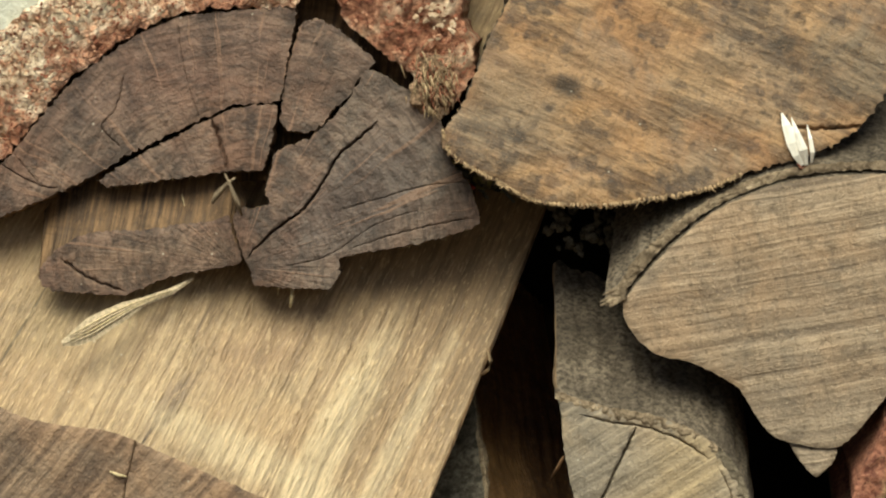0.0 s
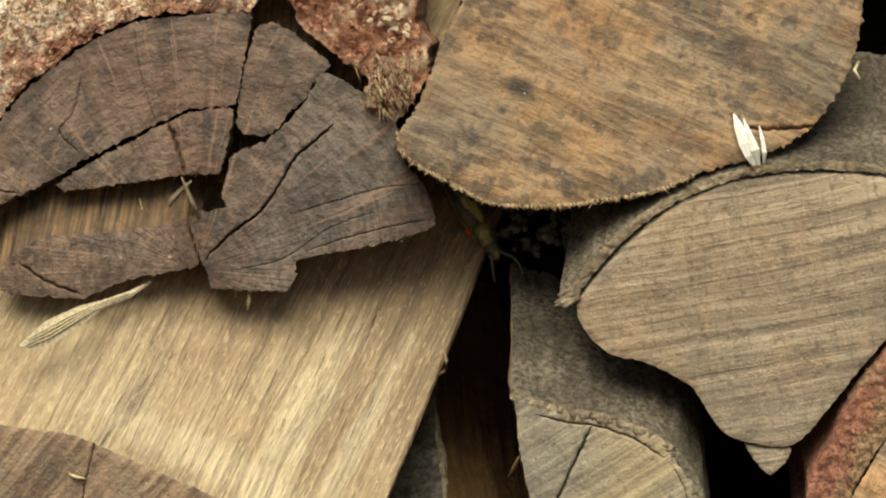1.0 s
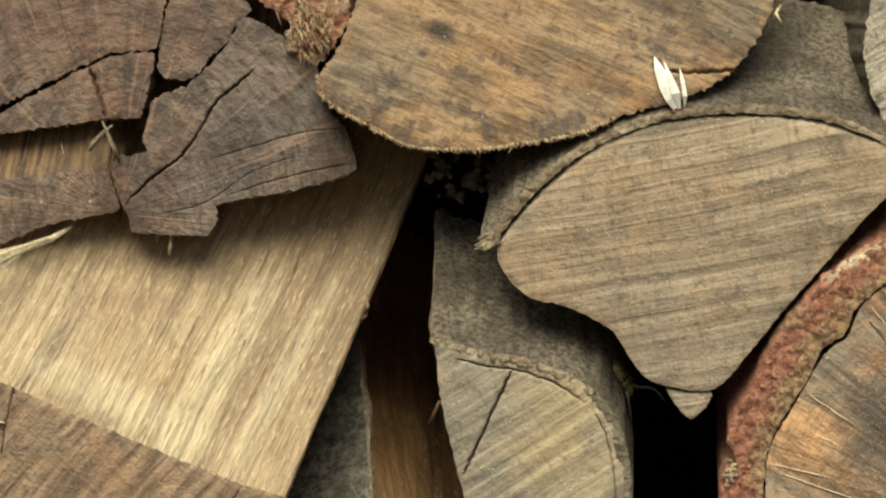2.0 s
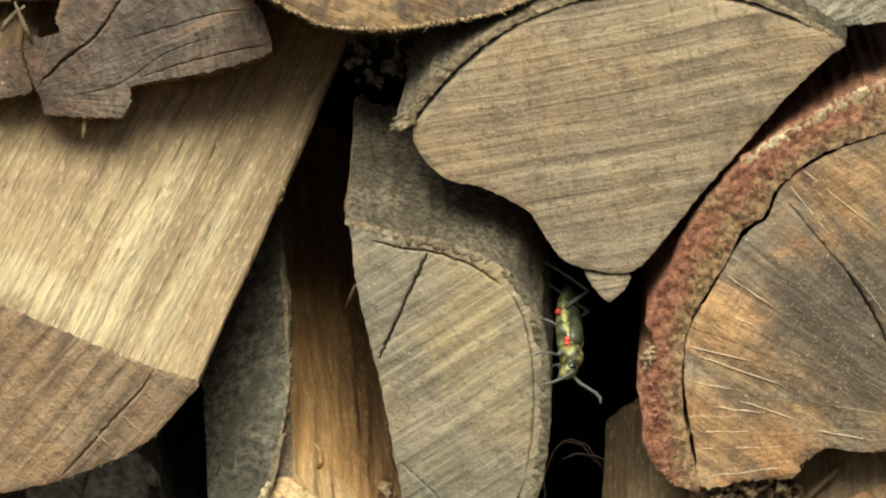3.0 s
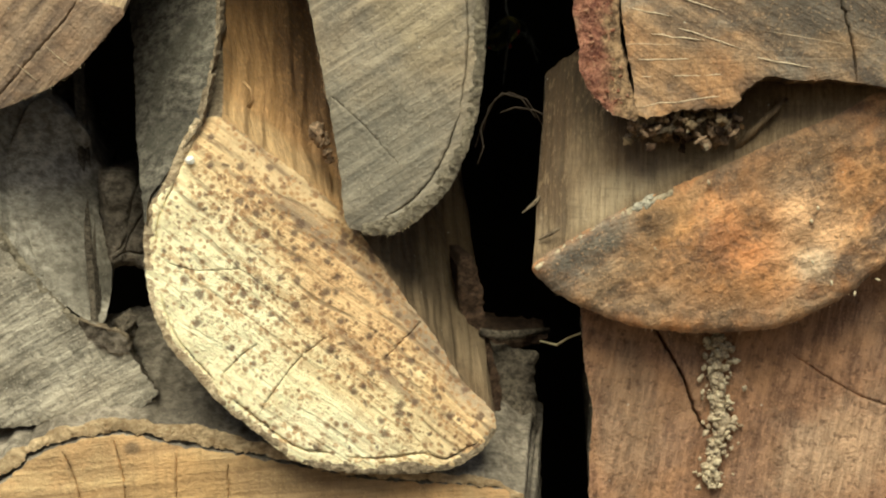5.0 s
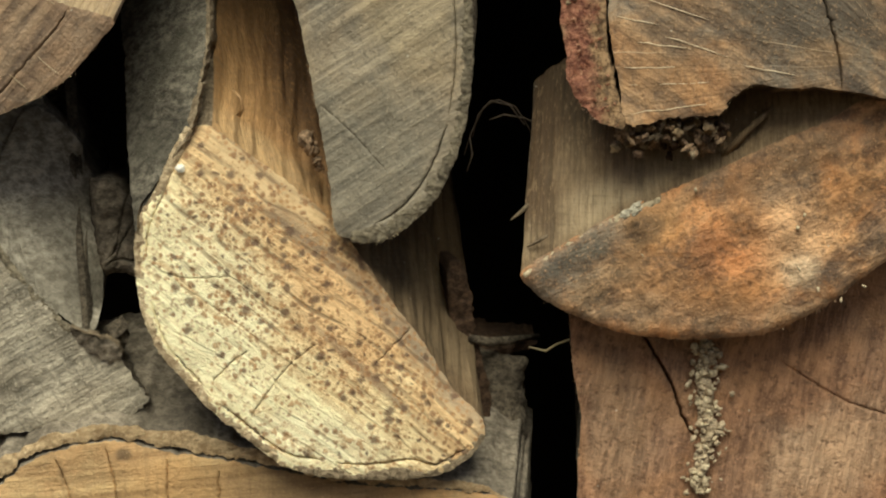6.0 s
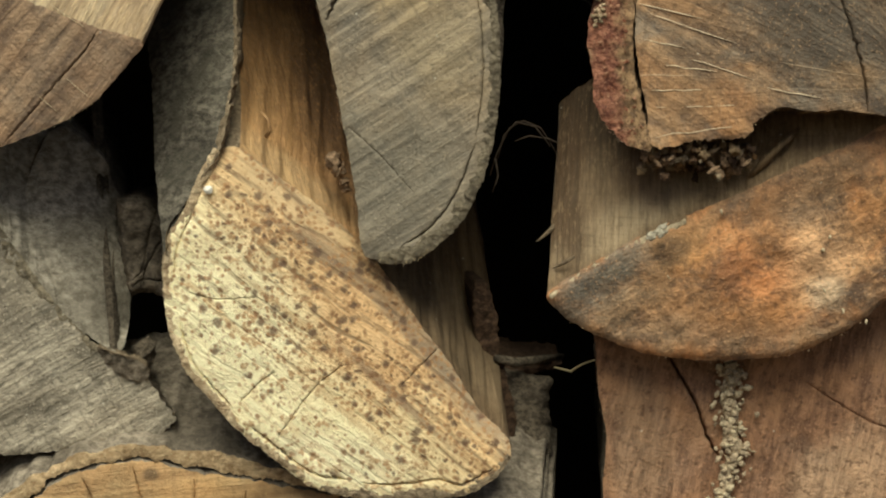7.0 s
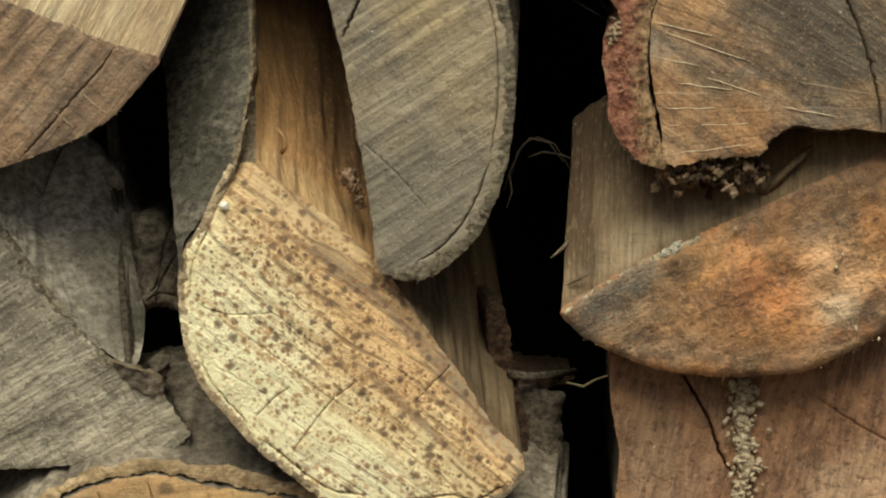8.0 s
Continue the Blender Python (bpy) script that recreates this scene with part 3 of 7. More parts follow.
def tube(points, radii, sides=6):
    """A tapered, bent rod through points in mm, as a bmesh."""
    bm = bmesh.new()
    pts = [Vector(p) * MM for p in points]
    rings = []
    for i, p in enumerate(pts):
        d = (pts[min(i + 1, len(pts) - 1)] - pts[max(i - 1, 0)]).normalized()
        side = d.cross(Vector((0.31, 0.2, 0.93))).normalized()
        up = d.cross(side)
        r = radii[min(i, len(radii) - 1)] * MM
        rings.append([bm.verts.new(p + r * (side * math.cos(2 * math.pi * k / sides) + up * math.sin(2 * math.pi * k / sides))) for k in range(sides)])
    for a, b in zip(rings[:-1], rings[1:]):
        for k in range(sides):
            bm.faces.new((a[k], a[(k + 1) % sides], b[(k + 1) % sides], b[k]))
    bm.faces.new(rings[0][::-1])
    bm.faces.new(rings[-1])
    for f in bm.faces:
        f.smooth = True
    bmesh.ops.recalc_face_normals(bm, faces=bm.faces)
    return bm


def lump(centre, size, turn=0.0, detail=3, rough=0.12, seed=0):
    """A rounded, uneven pebble-like body in mm, as a bmesh."""
    bm = bmesh.new()
    bmesh.ops.create_icosphere(bm, subdivisions=detail, radius=1.0)
    m = Matrix.Rotation(radians(turn), 3, "Y")
    for v in bm.verts:
        k = 1 + rough * noise.fractal(v.co * 1.7 + Vector((seed, seed * 2.0, 0)), 1.0, 2.0, 3)
        v.co = (m @ Vector((v.co.x * size[0], v.co.y * size[1], v.co.z * size[2])) * k + Vector(centre)) * MM
    for f in bm.faces:
        f.smooth = True
    return bm


def hair_fringe(parent, line, depth, material, count, size, seed, label="", down=1.0):
    """Short frayed fibres along a torn edge (x, z in mm), joined in one part."""
    rnd = random.Random(seed)
    curve = smooth_loop(line, 0.3, closed=False)
    verts, faces = [], []
    for _ in range(count):
        x, z = curve[rnd.randrange(len(curve))]
        x, z, y = x + rnd.gauss(0, 0.25), z + rnd.gauss(0, 0.25), depth + rnd.uniform(-0.2, 1.2)
        tip = (x + rnd.gauss(0, 0.5) * size, y - rnd.uniform(0, 0.7) * size, z - down * rnd.uniform(0.1, 1.0) * size + rnd.gauss(0, 0.3) * size)
        r, k = rnd.uniform(0.04, 0.10), len(verts)
        verts += [(x - r, y, z), (x + r, y, z + r), (x, y + 2 * r, z - r), tip]
        faces += [(k, k + 1, k + 3), (k + 1, k + 2, k + 3), (k + 2, k, k + 3), (k, k + 2, k + 1)]
    ob = link("fringe", mesh_from("fringe", np.array(verts) * MM, faces, False), material, parent, label)
    return tagged(ob, kind="stuff")


def flake_meshes(count, seed, thick=0.10):
    """Irregular flat scales about 1 mm half wide, facing -y, in metres."""
    rnd = random.Random(seed)
    made = []
    for _ in range(count):
        k = rnd.randint(5, 8)
        ring = [(math.cos(2 * math.pi * i / k) * rnd.uniform(0.5, 1.3), math.sin(2 * math.pi * i / k) * rnd.uniform(0.35, 0.9)) for i in range(k)]
        verts = [(0, -thick, 0)] + [(0.7 * x, -thick * rnd.uniform(-0.6, 1.6), 0.7 * z) for x, z in ring] + [(x, rnd.uniform(-0.06, 0.12), z) for x, z in ring] + [(0.9 * x, 0.28, 0.9 * z) for x, z in ring]
        faces = [(0, 1 + i, 1 + (i + 1) % k) for i in range(k)]
        for a in (1, 1 + k):
            faces += [(a + i, a + k + i, a + k + (i + 1) % k, a + (i + 1) % k) for i in range(k)]
        made.append(mesh_from("flake", np.array(verts) * MM, faces, False))
    return made


def scatter_scales(parent, outline, depth, count, sizes, mat, seed, stand=1.2, label=""):
    """A crust of tiny bark scales over an outline (x, z in mm), joined in one part."""
    rnd = random.Random(seed)
    xs, zs = [p[0] for p in outline], [p[1] for p in outline]
    verts, faces = [], []
    while count:
        x, z = rnd.uniform(min(xs), max(xs)), rnd.uniform(min(zs), max(zs))
        inside = False
        for (ax, az), (bx, bz) in zip(outline, outline[1:] + outline[:1]):
            if (az > z) != (bz > z) and x < (bx - ax) * (z - az) / (bz - az) + ax:
                inside = not inside
        if not inside:
            continue
        count -= 1
        size, k, q = rnd.uniform(*sizes), rnd.randint(5, 7), len(verts)
        turn = Euler((rnd.gauss(0, 0.25), rnd.uniform(0, 6.3), rnd.gauss(0, 0.25))).to_matrix()
        at = Vector((x, depth - rnd.uniform(0, stand) - 0.5 * noise.noise(Vector((x * 0.3, 0, z * 0.3))), z))
        ring = [Vector((math.cos(6.283 * i / k) * rnd.uniform(0.5, 1.3), rnd.uniform(-0.15, 0.15), math.sin(6.283 * i / k) * rnd.uniform(0.35, 0.8))) for i in range(k)]
        verts += [at + turn @ (Vector((0, -0.22, 0)) * size)] + [at + turn @ (p * size) for p in ring] + [at + turn @ (Vector((0.8 * p.x, 0.5, 0.8 * p.z)) * size) for p in ring]
        faces += [(q, q + 1 + i, q + 1 + (i + 1) % k) for i in range(k)]
        faces += [(q + 1 + i, q + 1 + k + i, q + 1 + k + (i + 1) % k, q + 1 + (i + 1) % k) for i in range(k)]
    ob = link("scaly_crust", mesh_from("scaly_crust", np.array([tuple(v) for v in verts]) * MM, faces, False), mat, parent, label)
    return tagged(ob, kind="stuff")


def scatter_flakes(parent, outline, depth, count, sizes, mats, seed, stand=0.6):
    """Loose bark scales over an outline (x, z in mm), each an object on one of a few shared meshes."""
    rnd = random.Random(seed)
    stock = [[m.copy() for m in flake_meshes(5, seed)] for _ in mats]
    for meshes, mat in zip(stock, mats):
        for m in meshes:
            m.materials.append(mat)
    xs, zs = [p[0] for p in outline], [p[1] for p in outline]
    while count:
        x, z = rnd.uniform(min(xs), max(xs)), rnd.uniform(min(zs), max(zs))
        inside = False
        for (ax, az), (bx, bz) in zip(outline, outline[1:] + outline[:1]):
            if (az > z) != (bz > z) and x < (bx - ax) * (z - az) / (bz - az) + ax:
                inside = not inside
        if not inside:
            continue
        count -= 1
        ob = new("bark_flake", rnd.choice(rnd.choice(stock)))
        ob.parent = parent
        size = rnd.uniform(*sizes)
        ob.matrix_local = pose(x * MM, (depth - rnd.uniform(0, stand)) * MM, z * MM, rnd.gauss(0, 11), rnd.uniform(0, 360), rnd.gauss(0, 11)) @ Matrix.Diagonal((size, size, size * rnd.uniform(0.5, 1.0), 1))


# ---------------------------------------------------------------- materials
M_DARK = end_grain("dark_weathered_end_grain", (0.215, 0.134, 0.09), (0.064, 0.044, 0.034), (0.19, 0.102, 0.065), saw=20, saw_scale=330, stretch=1.0, hatch=0.0, contrast=0.9, stain_scale=70, blush=(1.0, -0.2, -0.050, -0.028, 0.4, (0.165, 0.138, 0.11)),
                   pith=(-31, 104), rings=0.5, ring_dash=7.0, rays=0.4, rays_pale=(0.34, 0.20, 0.125), ray_count=22.0, ray_run=18.0, ray_cut=0.61, grey=0.22, seed=0.3, grit=0.4, relief=1.0,
                   stains_shade=[(-45.6, 146, 24, 9, 20, 0.35, (0.20, 0.115, 0.085)), (-5, 119, 16, 9, 40, 0.45, (0.115, 0.105, 0.098)), (-50, 105, 20, 5, 8, 0.4, (0.23, 0.155, 0.10))])
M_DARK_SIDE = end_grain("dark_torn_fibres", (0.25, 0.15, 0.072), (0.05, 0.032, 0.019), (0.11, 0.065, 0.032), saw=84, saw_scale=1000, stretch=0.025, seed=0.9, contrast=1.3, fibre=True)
M_TAN = end_grain("tan_sawn_end_grain", (0.38, 0.236, 0.117), (0.145, 0.09, 0.049), (0.33, 0.168, 0.073), saw=-24, saw_scale=720, stretch=0.16, contrast=1.3, spots=0.5, spot_scale=170, grey=0.42, stain_scale=50, seed=1.7, bend_by=0.003, grit=0.45, relief=0.8,
                  stains_shade=[(40, 140, 20, 10, -25, 0.45, (0.40, 0.235, 0.105)), (26, 137, 9, 12, 60, 0.5, (0.20, 0.165, 0.115)), (98, 147, 12, 9, 40, 0.6, (0.17, 0.145, 0.105)), (72, 143, 16, 7, -25, 0.35, (0.47, 0.315, 0.17)), (38, 143, 2.2, 3.5, 80, 0.85, (0.06, 0.047, 0.034)), (85, 152, 2.5, 1.8, 10, 0.8, (0.07, 0.055, 0.04))])
M_GREY = end_grain("grey_sawn_end_grain", (0.40, 0.30, 0.193), (0.175, 0.128, 0.084), (0.34, 0.225, 0.128), saw=10, saw_scale=640, saw_mix=0.6, grey=0.3, seed=2.9, hatch=0.3, contrast=1.0, stretch=0.016, bend_by=0.004, grit=0.7)
M_MOON = end_grain("grey_striped_end_grain", (0.42, 0.345, 0.238), (0.19, 0.158, 0.115), (0.43, 0.31, 0.178), saw=32, saw_scale=700, saw_mix=0.68, grey=0.4, seed=4.1, hatch=0.25, stain_mix=0.4, stain_scale=60, contrast=0.85, stretch=0.04, bend_by=0.0015, relief=0.65,
                   stains_shade=[(62, 61, 13, 8, 35, 0.6, (0.56, 0.415, 0.22)), (66, 45, 9, 13, 20, 0.4, (0.54, 0.41, 0.225)), (45, 60, 7, 16, 100, 0.6, (0.26, 0.225, 0.17)), (56, 18, 14, 16, 30, 0.5, (0.27, 0.24, 0.175))])
M_RED = end_grain("reddish_rayed_end_grain", (0.52, 0.32, 0.165), (0.15, 0.093, 0.058), (0.52, 0.255, 0.10), saw=-38, saw_scale=480, stretch=0.14, pith=(168, 34), rays=0.8, rings=0.3, ring_dash=9.0,
                  rays_pale=(0.58, 0.43, 0.27), ray_count=34.0, ray_run=7.0, ray_cut=0.64, grey=0.75, seed=5.3, grit=0.55, contrast=1.15,
                  stains_shade=[(150, 52, 24, 20, 30, 0.8, (0.18, 0.143, 0.10)), (117, 55, 8, 17, 70, 0.7, (0.64, 0.35, 0.155)), (118, 34, 8, 8, 10, 0.6, (0.46, 0.265, 0.125)), (137, 60, 16, 10, 35, 0.9, (0.115, 0.097, 0.074)), (145, 86, 12, 6, 30, 0.6, (0.50, 0.285, 0.13)), (145, 45, 15, 9, -15, 0.8, (0.14, 0.11, 0.078)), (120, 40, 4, 9, 60, 0.55, (0.16, 0.125, 0.09)), (152, 36, 6, 3, 0, 0.55, (0.42, 0.25, 0.12))])
M_PALE = end_grain("pale_split_wood", (0.475, 0.345, 0.19), (0.26, 0.175, 0.09), (0.37, 0.245, 0.122), saw=65, gloss=0.5, dull=(0.4, 0.75), bend_by=0.004, saw_scale=1300, saw_mix=0.6, stretch=0.018, stain_mix=0.6, stain_scale=30, seed=6.2, hatch=0.1, grit=0.5, relief=1.0, contrast=1.0, fibre=True, flecks=0.4,
                   # Patches at (20, 96), (8, 88) and (-6, 108) paint overhead logs' shade brown
                   stains_shade=[(-49.2, 70.2, 6.5, 0.3, 60, 0.95, (0.04, 0.026, 0.016)), (-78, 92, 12, 0.3, 62, 0.9, (0.05, 0.034, 0.02)), (-44.3, 74, 3.2, 1.2, 60, 0.6, (0.20, 0.15, 0.09)), (-27, 85, 8, 1.8, -5, 0.5, (0.27, 0.18, 0.095)), (-37, 95, 8, 1.4, 58, 0.55, (0.24, 0.16, 0.085)), (-26, 86, 14, 6, 20, 0.45, (0.36, 0.215, 0.11)), (20, 96, 34, 11, 66, 0.85, (0.21, 0.135, 0.068)), (8, 88, 34, 14, 66, 0.55, (0.33, 0.215, 0.108)), (-6, 108, 30, 16, 10, 0.8, (0.28, 0.18, 0.09)), (-46, 75, 7, 2.2, 55, 0.7, (0.20, 0.135, 0.085)), (-66, 96, 16, 9, 30, 0.55, (0.35, 0.26, 0.13)), (-12, 66, 26, 4.5, 62, 0.6, (0.68, 0.55, 0.33)), (3, 66, 24, 2.5, 63, 0.55, (0.66, 0.53, 0.32)), (-30, 64, 22, 4, -25, 0.6, (0.68, 0.54, 0.32))])
M_BROWN = end_grain("brown_sawn_end_grain", (0.43, 0.285, 0.17), (0.15, 0.097, 0.064), (0.36, 0.215, 0.12), saw=48, bend_by=0.003, saw_scale=620, saw_mix=0.65, stretch=0.06, grey=0.35, contrast=1.05, seed=7.7, hatch=0.3, grit=0.6)
M_SPECK = speckled_wood("pale_mould_speckled_wood")
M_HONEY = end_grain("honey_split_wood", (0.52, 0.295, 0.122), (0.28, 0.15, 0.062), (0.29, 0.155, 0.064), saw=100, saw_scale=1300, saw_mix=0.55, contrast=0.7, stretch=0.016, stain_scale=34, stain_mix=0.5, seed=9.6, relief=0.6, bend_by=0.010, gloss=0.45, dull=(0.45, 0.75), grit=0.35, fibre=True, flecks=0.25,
                    # Patch at (42, 42): brown wood tone, deepened with the half-round log's painted shade
                    stains_shade=[(32, 18.5, 20, 3.0, -36, 0.55, (0.60, 0.42, 0.215)), (26, 29, 4, 12, 0, 0.35, (0.52, 0.31, 0.135)), (42, 42, 8, 28, 12, 0.85, (0.13, 0.068, 0.034))])
M_RUST = end_grain("rust_stained_wood", (0.68, 0.38, 0.18), (0.21, 0.11, 0.056), (0.74, 0.33, 0.125), contrast=1.25, saw=28, saw_scale=420, stretch=0.45, saw_mix=0.5, spots=0.3, spot_scale=420, grey=0.5, stain_mix=0.8, stain_scale=70, seed=10.6, grit=0.65, hatch=0.25, relief=1.0,
                   stains_shade=[(97, -9.5, 12, 5, 35, 0.8, (0.20, 0.185, 0.145)), (109, 0, 9, 3, 30, 0.65, (0.27, 0.24, 0.18)), (146, -1, 9, 7, 40, 0.8, (0.95, 0.56, 0.29)), (132, -5, 9, 7, 30, 0.7, (0.72, 0.28, 0.10)), (117, 0, 6, 6, 0, 0.6, (0.62, 0.32, 0.12)), (119, -9, 8, 5, 10, 0.6, (0.40, 0.20, 0.085)), (141, 13, 13, 6, 22, 0.65, (0.24, 0.15, 0.085)), (122, -17, 22, 3.5, -3, 0.6, (0.22, 0.165, 0.11)), (148, -8.5, 4, 3.5, 0, 0.8, (0.98, 0.72, 0.46)), (158, 8, 9, 5, 30, 0.5, (0.66, 0.34, 0.14)), (115.5, 0, 4.5, 3, 40, 0.75, (0.19, 0.12, 0.065)), (112, -7, 4, 5, 30, 0.6, (0.22, 0.14, 0.075)), (104.5, -11.5, 7, 4, 30, 0.6, (0.25, 0.185, 0.115)), (130, -13.5, 10, 4, 5, 0.55, (0.56, 0.27, 0.105)), (136, 1, 4, 5, 20, 0.6, (0.36, 0.19, 0.085)), (149, 16, 10, 4, 25, 0.5, (0.30, 0.185, 0.10))])
# Patch at (101, 26): dark fibres plus the red-barked log's shadow, painted in
M_DRAB = end_grain("drab_split_wood", (0.285, 0.197, 0.109), (0.15, 0.1, 0.053), (0.21, 0.135, 0.07), saw=86, contrast=0.45, bend_by=0.003, saw_scale=1400, saw_mix=0.8, stretch=0.025, seed=11.3, grit=0.5, fibre=True, flecks=0.3, stains_shade=[(104, 6, 22, 4, 28, 0.6, (0.60, 0.46, 0.28)), (101, 26, 20, 13, 18, 0.9, (0.095, 0.062, 0.034)), (94, 14, 5.5, 20, 0, 0.95, (0.13, 0.08, 0.042)), (112, 17, 9, 7, 10, 0.5, (0.27, 0.165, 0.085)), (101, 12, 5, 9, 0, 0.4, (0.44, 0.31, 0.18))])
# Drab wood darkened for the half-round log's shade, with its lit flank painted paler
M_UMBER_SHADED = end_grain("shaded_umber_split_wood", (0.175, 0.113, 0.058), (0.09, 0.057, 0.03), (0.13, 0.085, 0.044), saw=94, saw_scale=1300, saw_mix=0.75, stretch=0.02, seed=16.3, fibre=True, contrast=0.5, stains_shade=[(72, -18, 30, 6, -50, 0.4, (0.36, 0.26, 0.15))])
M_SIENNA = end_grain("reddish_brown_end_grain", (0.40, 0.21, 0.112), (0.18, 0.09, 0.05), (0.46, 0.235, 0.105), saw=79, saw_scale=900, saw_mix=0.65, stretch=0.2, stain_mix=0.5, seed=12.8, contrast=0.9, hatch=0.15, grit=0.9, bend_by=0.003, grey=0.2, relief=1.1,
                     stains_shade=[(156, -48, 14, 9, 30, 0.6, (0.66, 0.44, 0.27)), (110, -42, 7, 18, 5, 0.5, (0.42, 0.27, 0.16)), (140, -27, 14, 5, 0, 0.4, (0.56, 0.28, 0.13))])
M_ASH = end_grain("grey_rough_end_grain", (0.47, 0.405, 0.30), (0.17, 0.145, 0.105), (0.29, 0.245, 0.175), contrast=0.85, saw=30, saw_scale=820, saw_mix=0.6, stretch=0.15, grey=0.35, seed=13.4, grit=0.9, hatch=0.35, relief=1.1, bend_by=0.003,
                  stains_shade=[(-17, -22, 12, 4, -42, 0.4, (0.60, 0.53, 0.40)), (-21, -32, 10, 3, 30, 0.5, (0.16, 0.13, 0.09)), (-5, -37, 9, 4, 20, 0.4, (0.58, 0.48, 0.34)), (-27, -12, 10, 3.5, -50, 0.5, (0.18, 0.15, 0.11))])
M_GOLD = end_grain("golden_end_grain", (0.64, 0.43, 0.20), (0.36, 0.215, 0.095), (0.60, 0.335, 0.14), saw=5, saw_scale=600, contrast=1.1, stain_mix=0.7, grey=0.15, seed=14.2, grit=0.45,
                   stains_shade=[(5, -47.3, 1.6, 1.3, 0, 0.8, (0.16, 0.105, 0.06)), (16, -54, 12, 6, 0, 0.5, (0.72, 0.42, 0.17)), (46, -56, 18, 5, -8, 0.7, (0.34, 0.215, 0.11))])
M_MIST = end_grain("pale_green_grey_wood", (0.56, 0.57, 0.47), (0.40, 0.41, 0.34), (0.45, 0.45, 0.36), saw=40, saw_scale=200, seed=15.2, grit=0.2)
M_BARK_RED = layered_bark("reddish_bark", 165.4, 40.2, 60.4, 64.0)
M_BARK_PINK = bark_skin("flaky_pink_bark", (0.66, 0.32, 0.18), (0.17, 0.066, 0.04), moss=(0.86, 0.68, 0.46), scale=820, stretch=1.0, seed=6.1, furrow=0.0)
M_BARK_FLAKY = flaky_bark("cream_and_red_scaly_bark", -31, 104, 53, 61)
M_FLAKE_RED = bark_skin("red_bark_flake", (0.50, 0.20, 0.11), (0.18, 0.062, 0.036), scale=900, stretch=1.0, seed=1.4, furrow=0.0)
M_FLAKE_ROSE = bark_skin("rosy_bark_flake", (0.78, 0.45, 0.27), (0.36, 0.155, 0.09), scale=900, stretch=1.0, seed=1.9, furrow=0.0)
M_FLAKE_CREAM = bark_skin("cream_bark_flake", (0.92, 0.76, 0.54), (0.60, 0.40, 0.24), scale=900, stretch=1.0, seed=2.7, furrow=0.0)
M_BARK_GREY = bark_skin("grey_bark", (0.27, 0.217, 0.152), (0.055, 0.043, 0.03), scale=820, stretch=1.0, seed=2.2, strength=1.0, furrow=0.0)
M_BARK_PALE = bark_skin("weathered_grey_bark", (0.64, 0.565, 0.44), (0.22, 0.19, 0.14), scale=420, stretch=1.0, seed=8.2, furrow=0.0)
M_BARK_STUB = bark_skin("brown_stub_bark", (0.40, 0.325, 0.24), (0.09, 0.071, 0.05), scale=520, stretch=1.0, seed=9.2, furrow=0.0)
M_BARK_DARK = bark_skin("dark_mossy_bark", (0.27, 0.237, 0.18), (0.05, 0.043, 0.032), moss=(0.085, 0.077, 0.056), scale=420, stretch=1.0, seed=3.3, furrow=0.0)
M_BARK_BROWN = bark_skin("dark_brown_bark", (0.17, 0.10, 0.058), (0.038, 0.022, 0.013), scale=620, stretch=1.0, seed=6.7, furrow=0.2)
M_BARK_ASH = bark_skin("ash_rim_bark", (0.36, 0.30, 0.20), (0.14, 0.115, 0.08), scale=620, stretch=1.0, seed=5.5, furrow=0.2)
M_BARK_CREAM = bark_skin("cream_rim_bark", (0.82, 0.66, 0.42), (0.38, 0.26, 0.15), scale=560, stretch=1.0, seed=7.5, furrow=0.2)
M_BARK_GOLD = bark_skin("golden_rim_bark", (0.84, 0.62, 0.36), (0.36, 0.235, 0.12), scale=480, stretch=1.0, seed=7.9, furrow=0.1)
M_BARK_SLATE = bark_skin("smooth_grey_bark", (0.40, 0.335, 0.25), (0.14, 0.113, 0.082), scale=520, stretch=1.0, seed=2.9, strength=0.8, furrow=0.0)
M_STRAW_DULL = plain("dull_wood_hair", (0.55, 0.415, 0.24), 0.9, 0.1, 0.5, 1200)
M_BARK_TAN = bark_skin("tan_rim_bark", (0.50, 0.39, 0.25), (0.20, 0.145, 0.09), scale=620, stretch=1.0, seed=4.4, furrow=0.3)
M_RAY = plain("dusty_wood_ray", (0.74, 0.59, 0.40), 0.95, 0.05, 0.3, 1500)
M_STRAW = plain("dry_straw", (0.62, 0.50, 0.28), 0.7, 0.3, 0.4, 1200)
M_CHIP = plain("fresh_white_splinter", (0.86, 0.82, 0.70), 0.6, 0.3, 0.12, 1500)
M_CHIP_DULL = plain("dusty_wood_flake", (0.64, 0.52, 0.34), 0.9, 0.1, 0.4, 1500)
M_CRUMB_PALE = plain("brown_fur_fibre", (0.39, 0.275, 0.155), 0.9, 0.1, 0.6, 600)
M_ROOT = plain("dry_root_fibre", (0.12, 0.09, 0.065), 0.85, 0.2)
M_FRASS = plain("pale_frass_grain", (0.56, 0.435, 0.285), 0.9, 0.1, 0.5, 2500, 0.8)
M_CRUMB = plain("brown_debris_crumb", (0.34, 0.225, 0.135), 0.9, 0.1, 0.6, 1500, 0.8)
# Near-black colour that stands in for unlit depth between the logs
M_GAP_BLACK = plain("unlit_gap_black", (0.02, 0.017, 0.013), 0.95, 0.05, 0.3, 40)
M_EARTH = plain("bare_earth", (0.12, 0.09, 0.06), 0.95, 0.1, 0.4, 6)

LOGS = "stacked firewood"
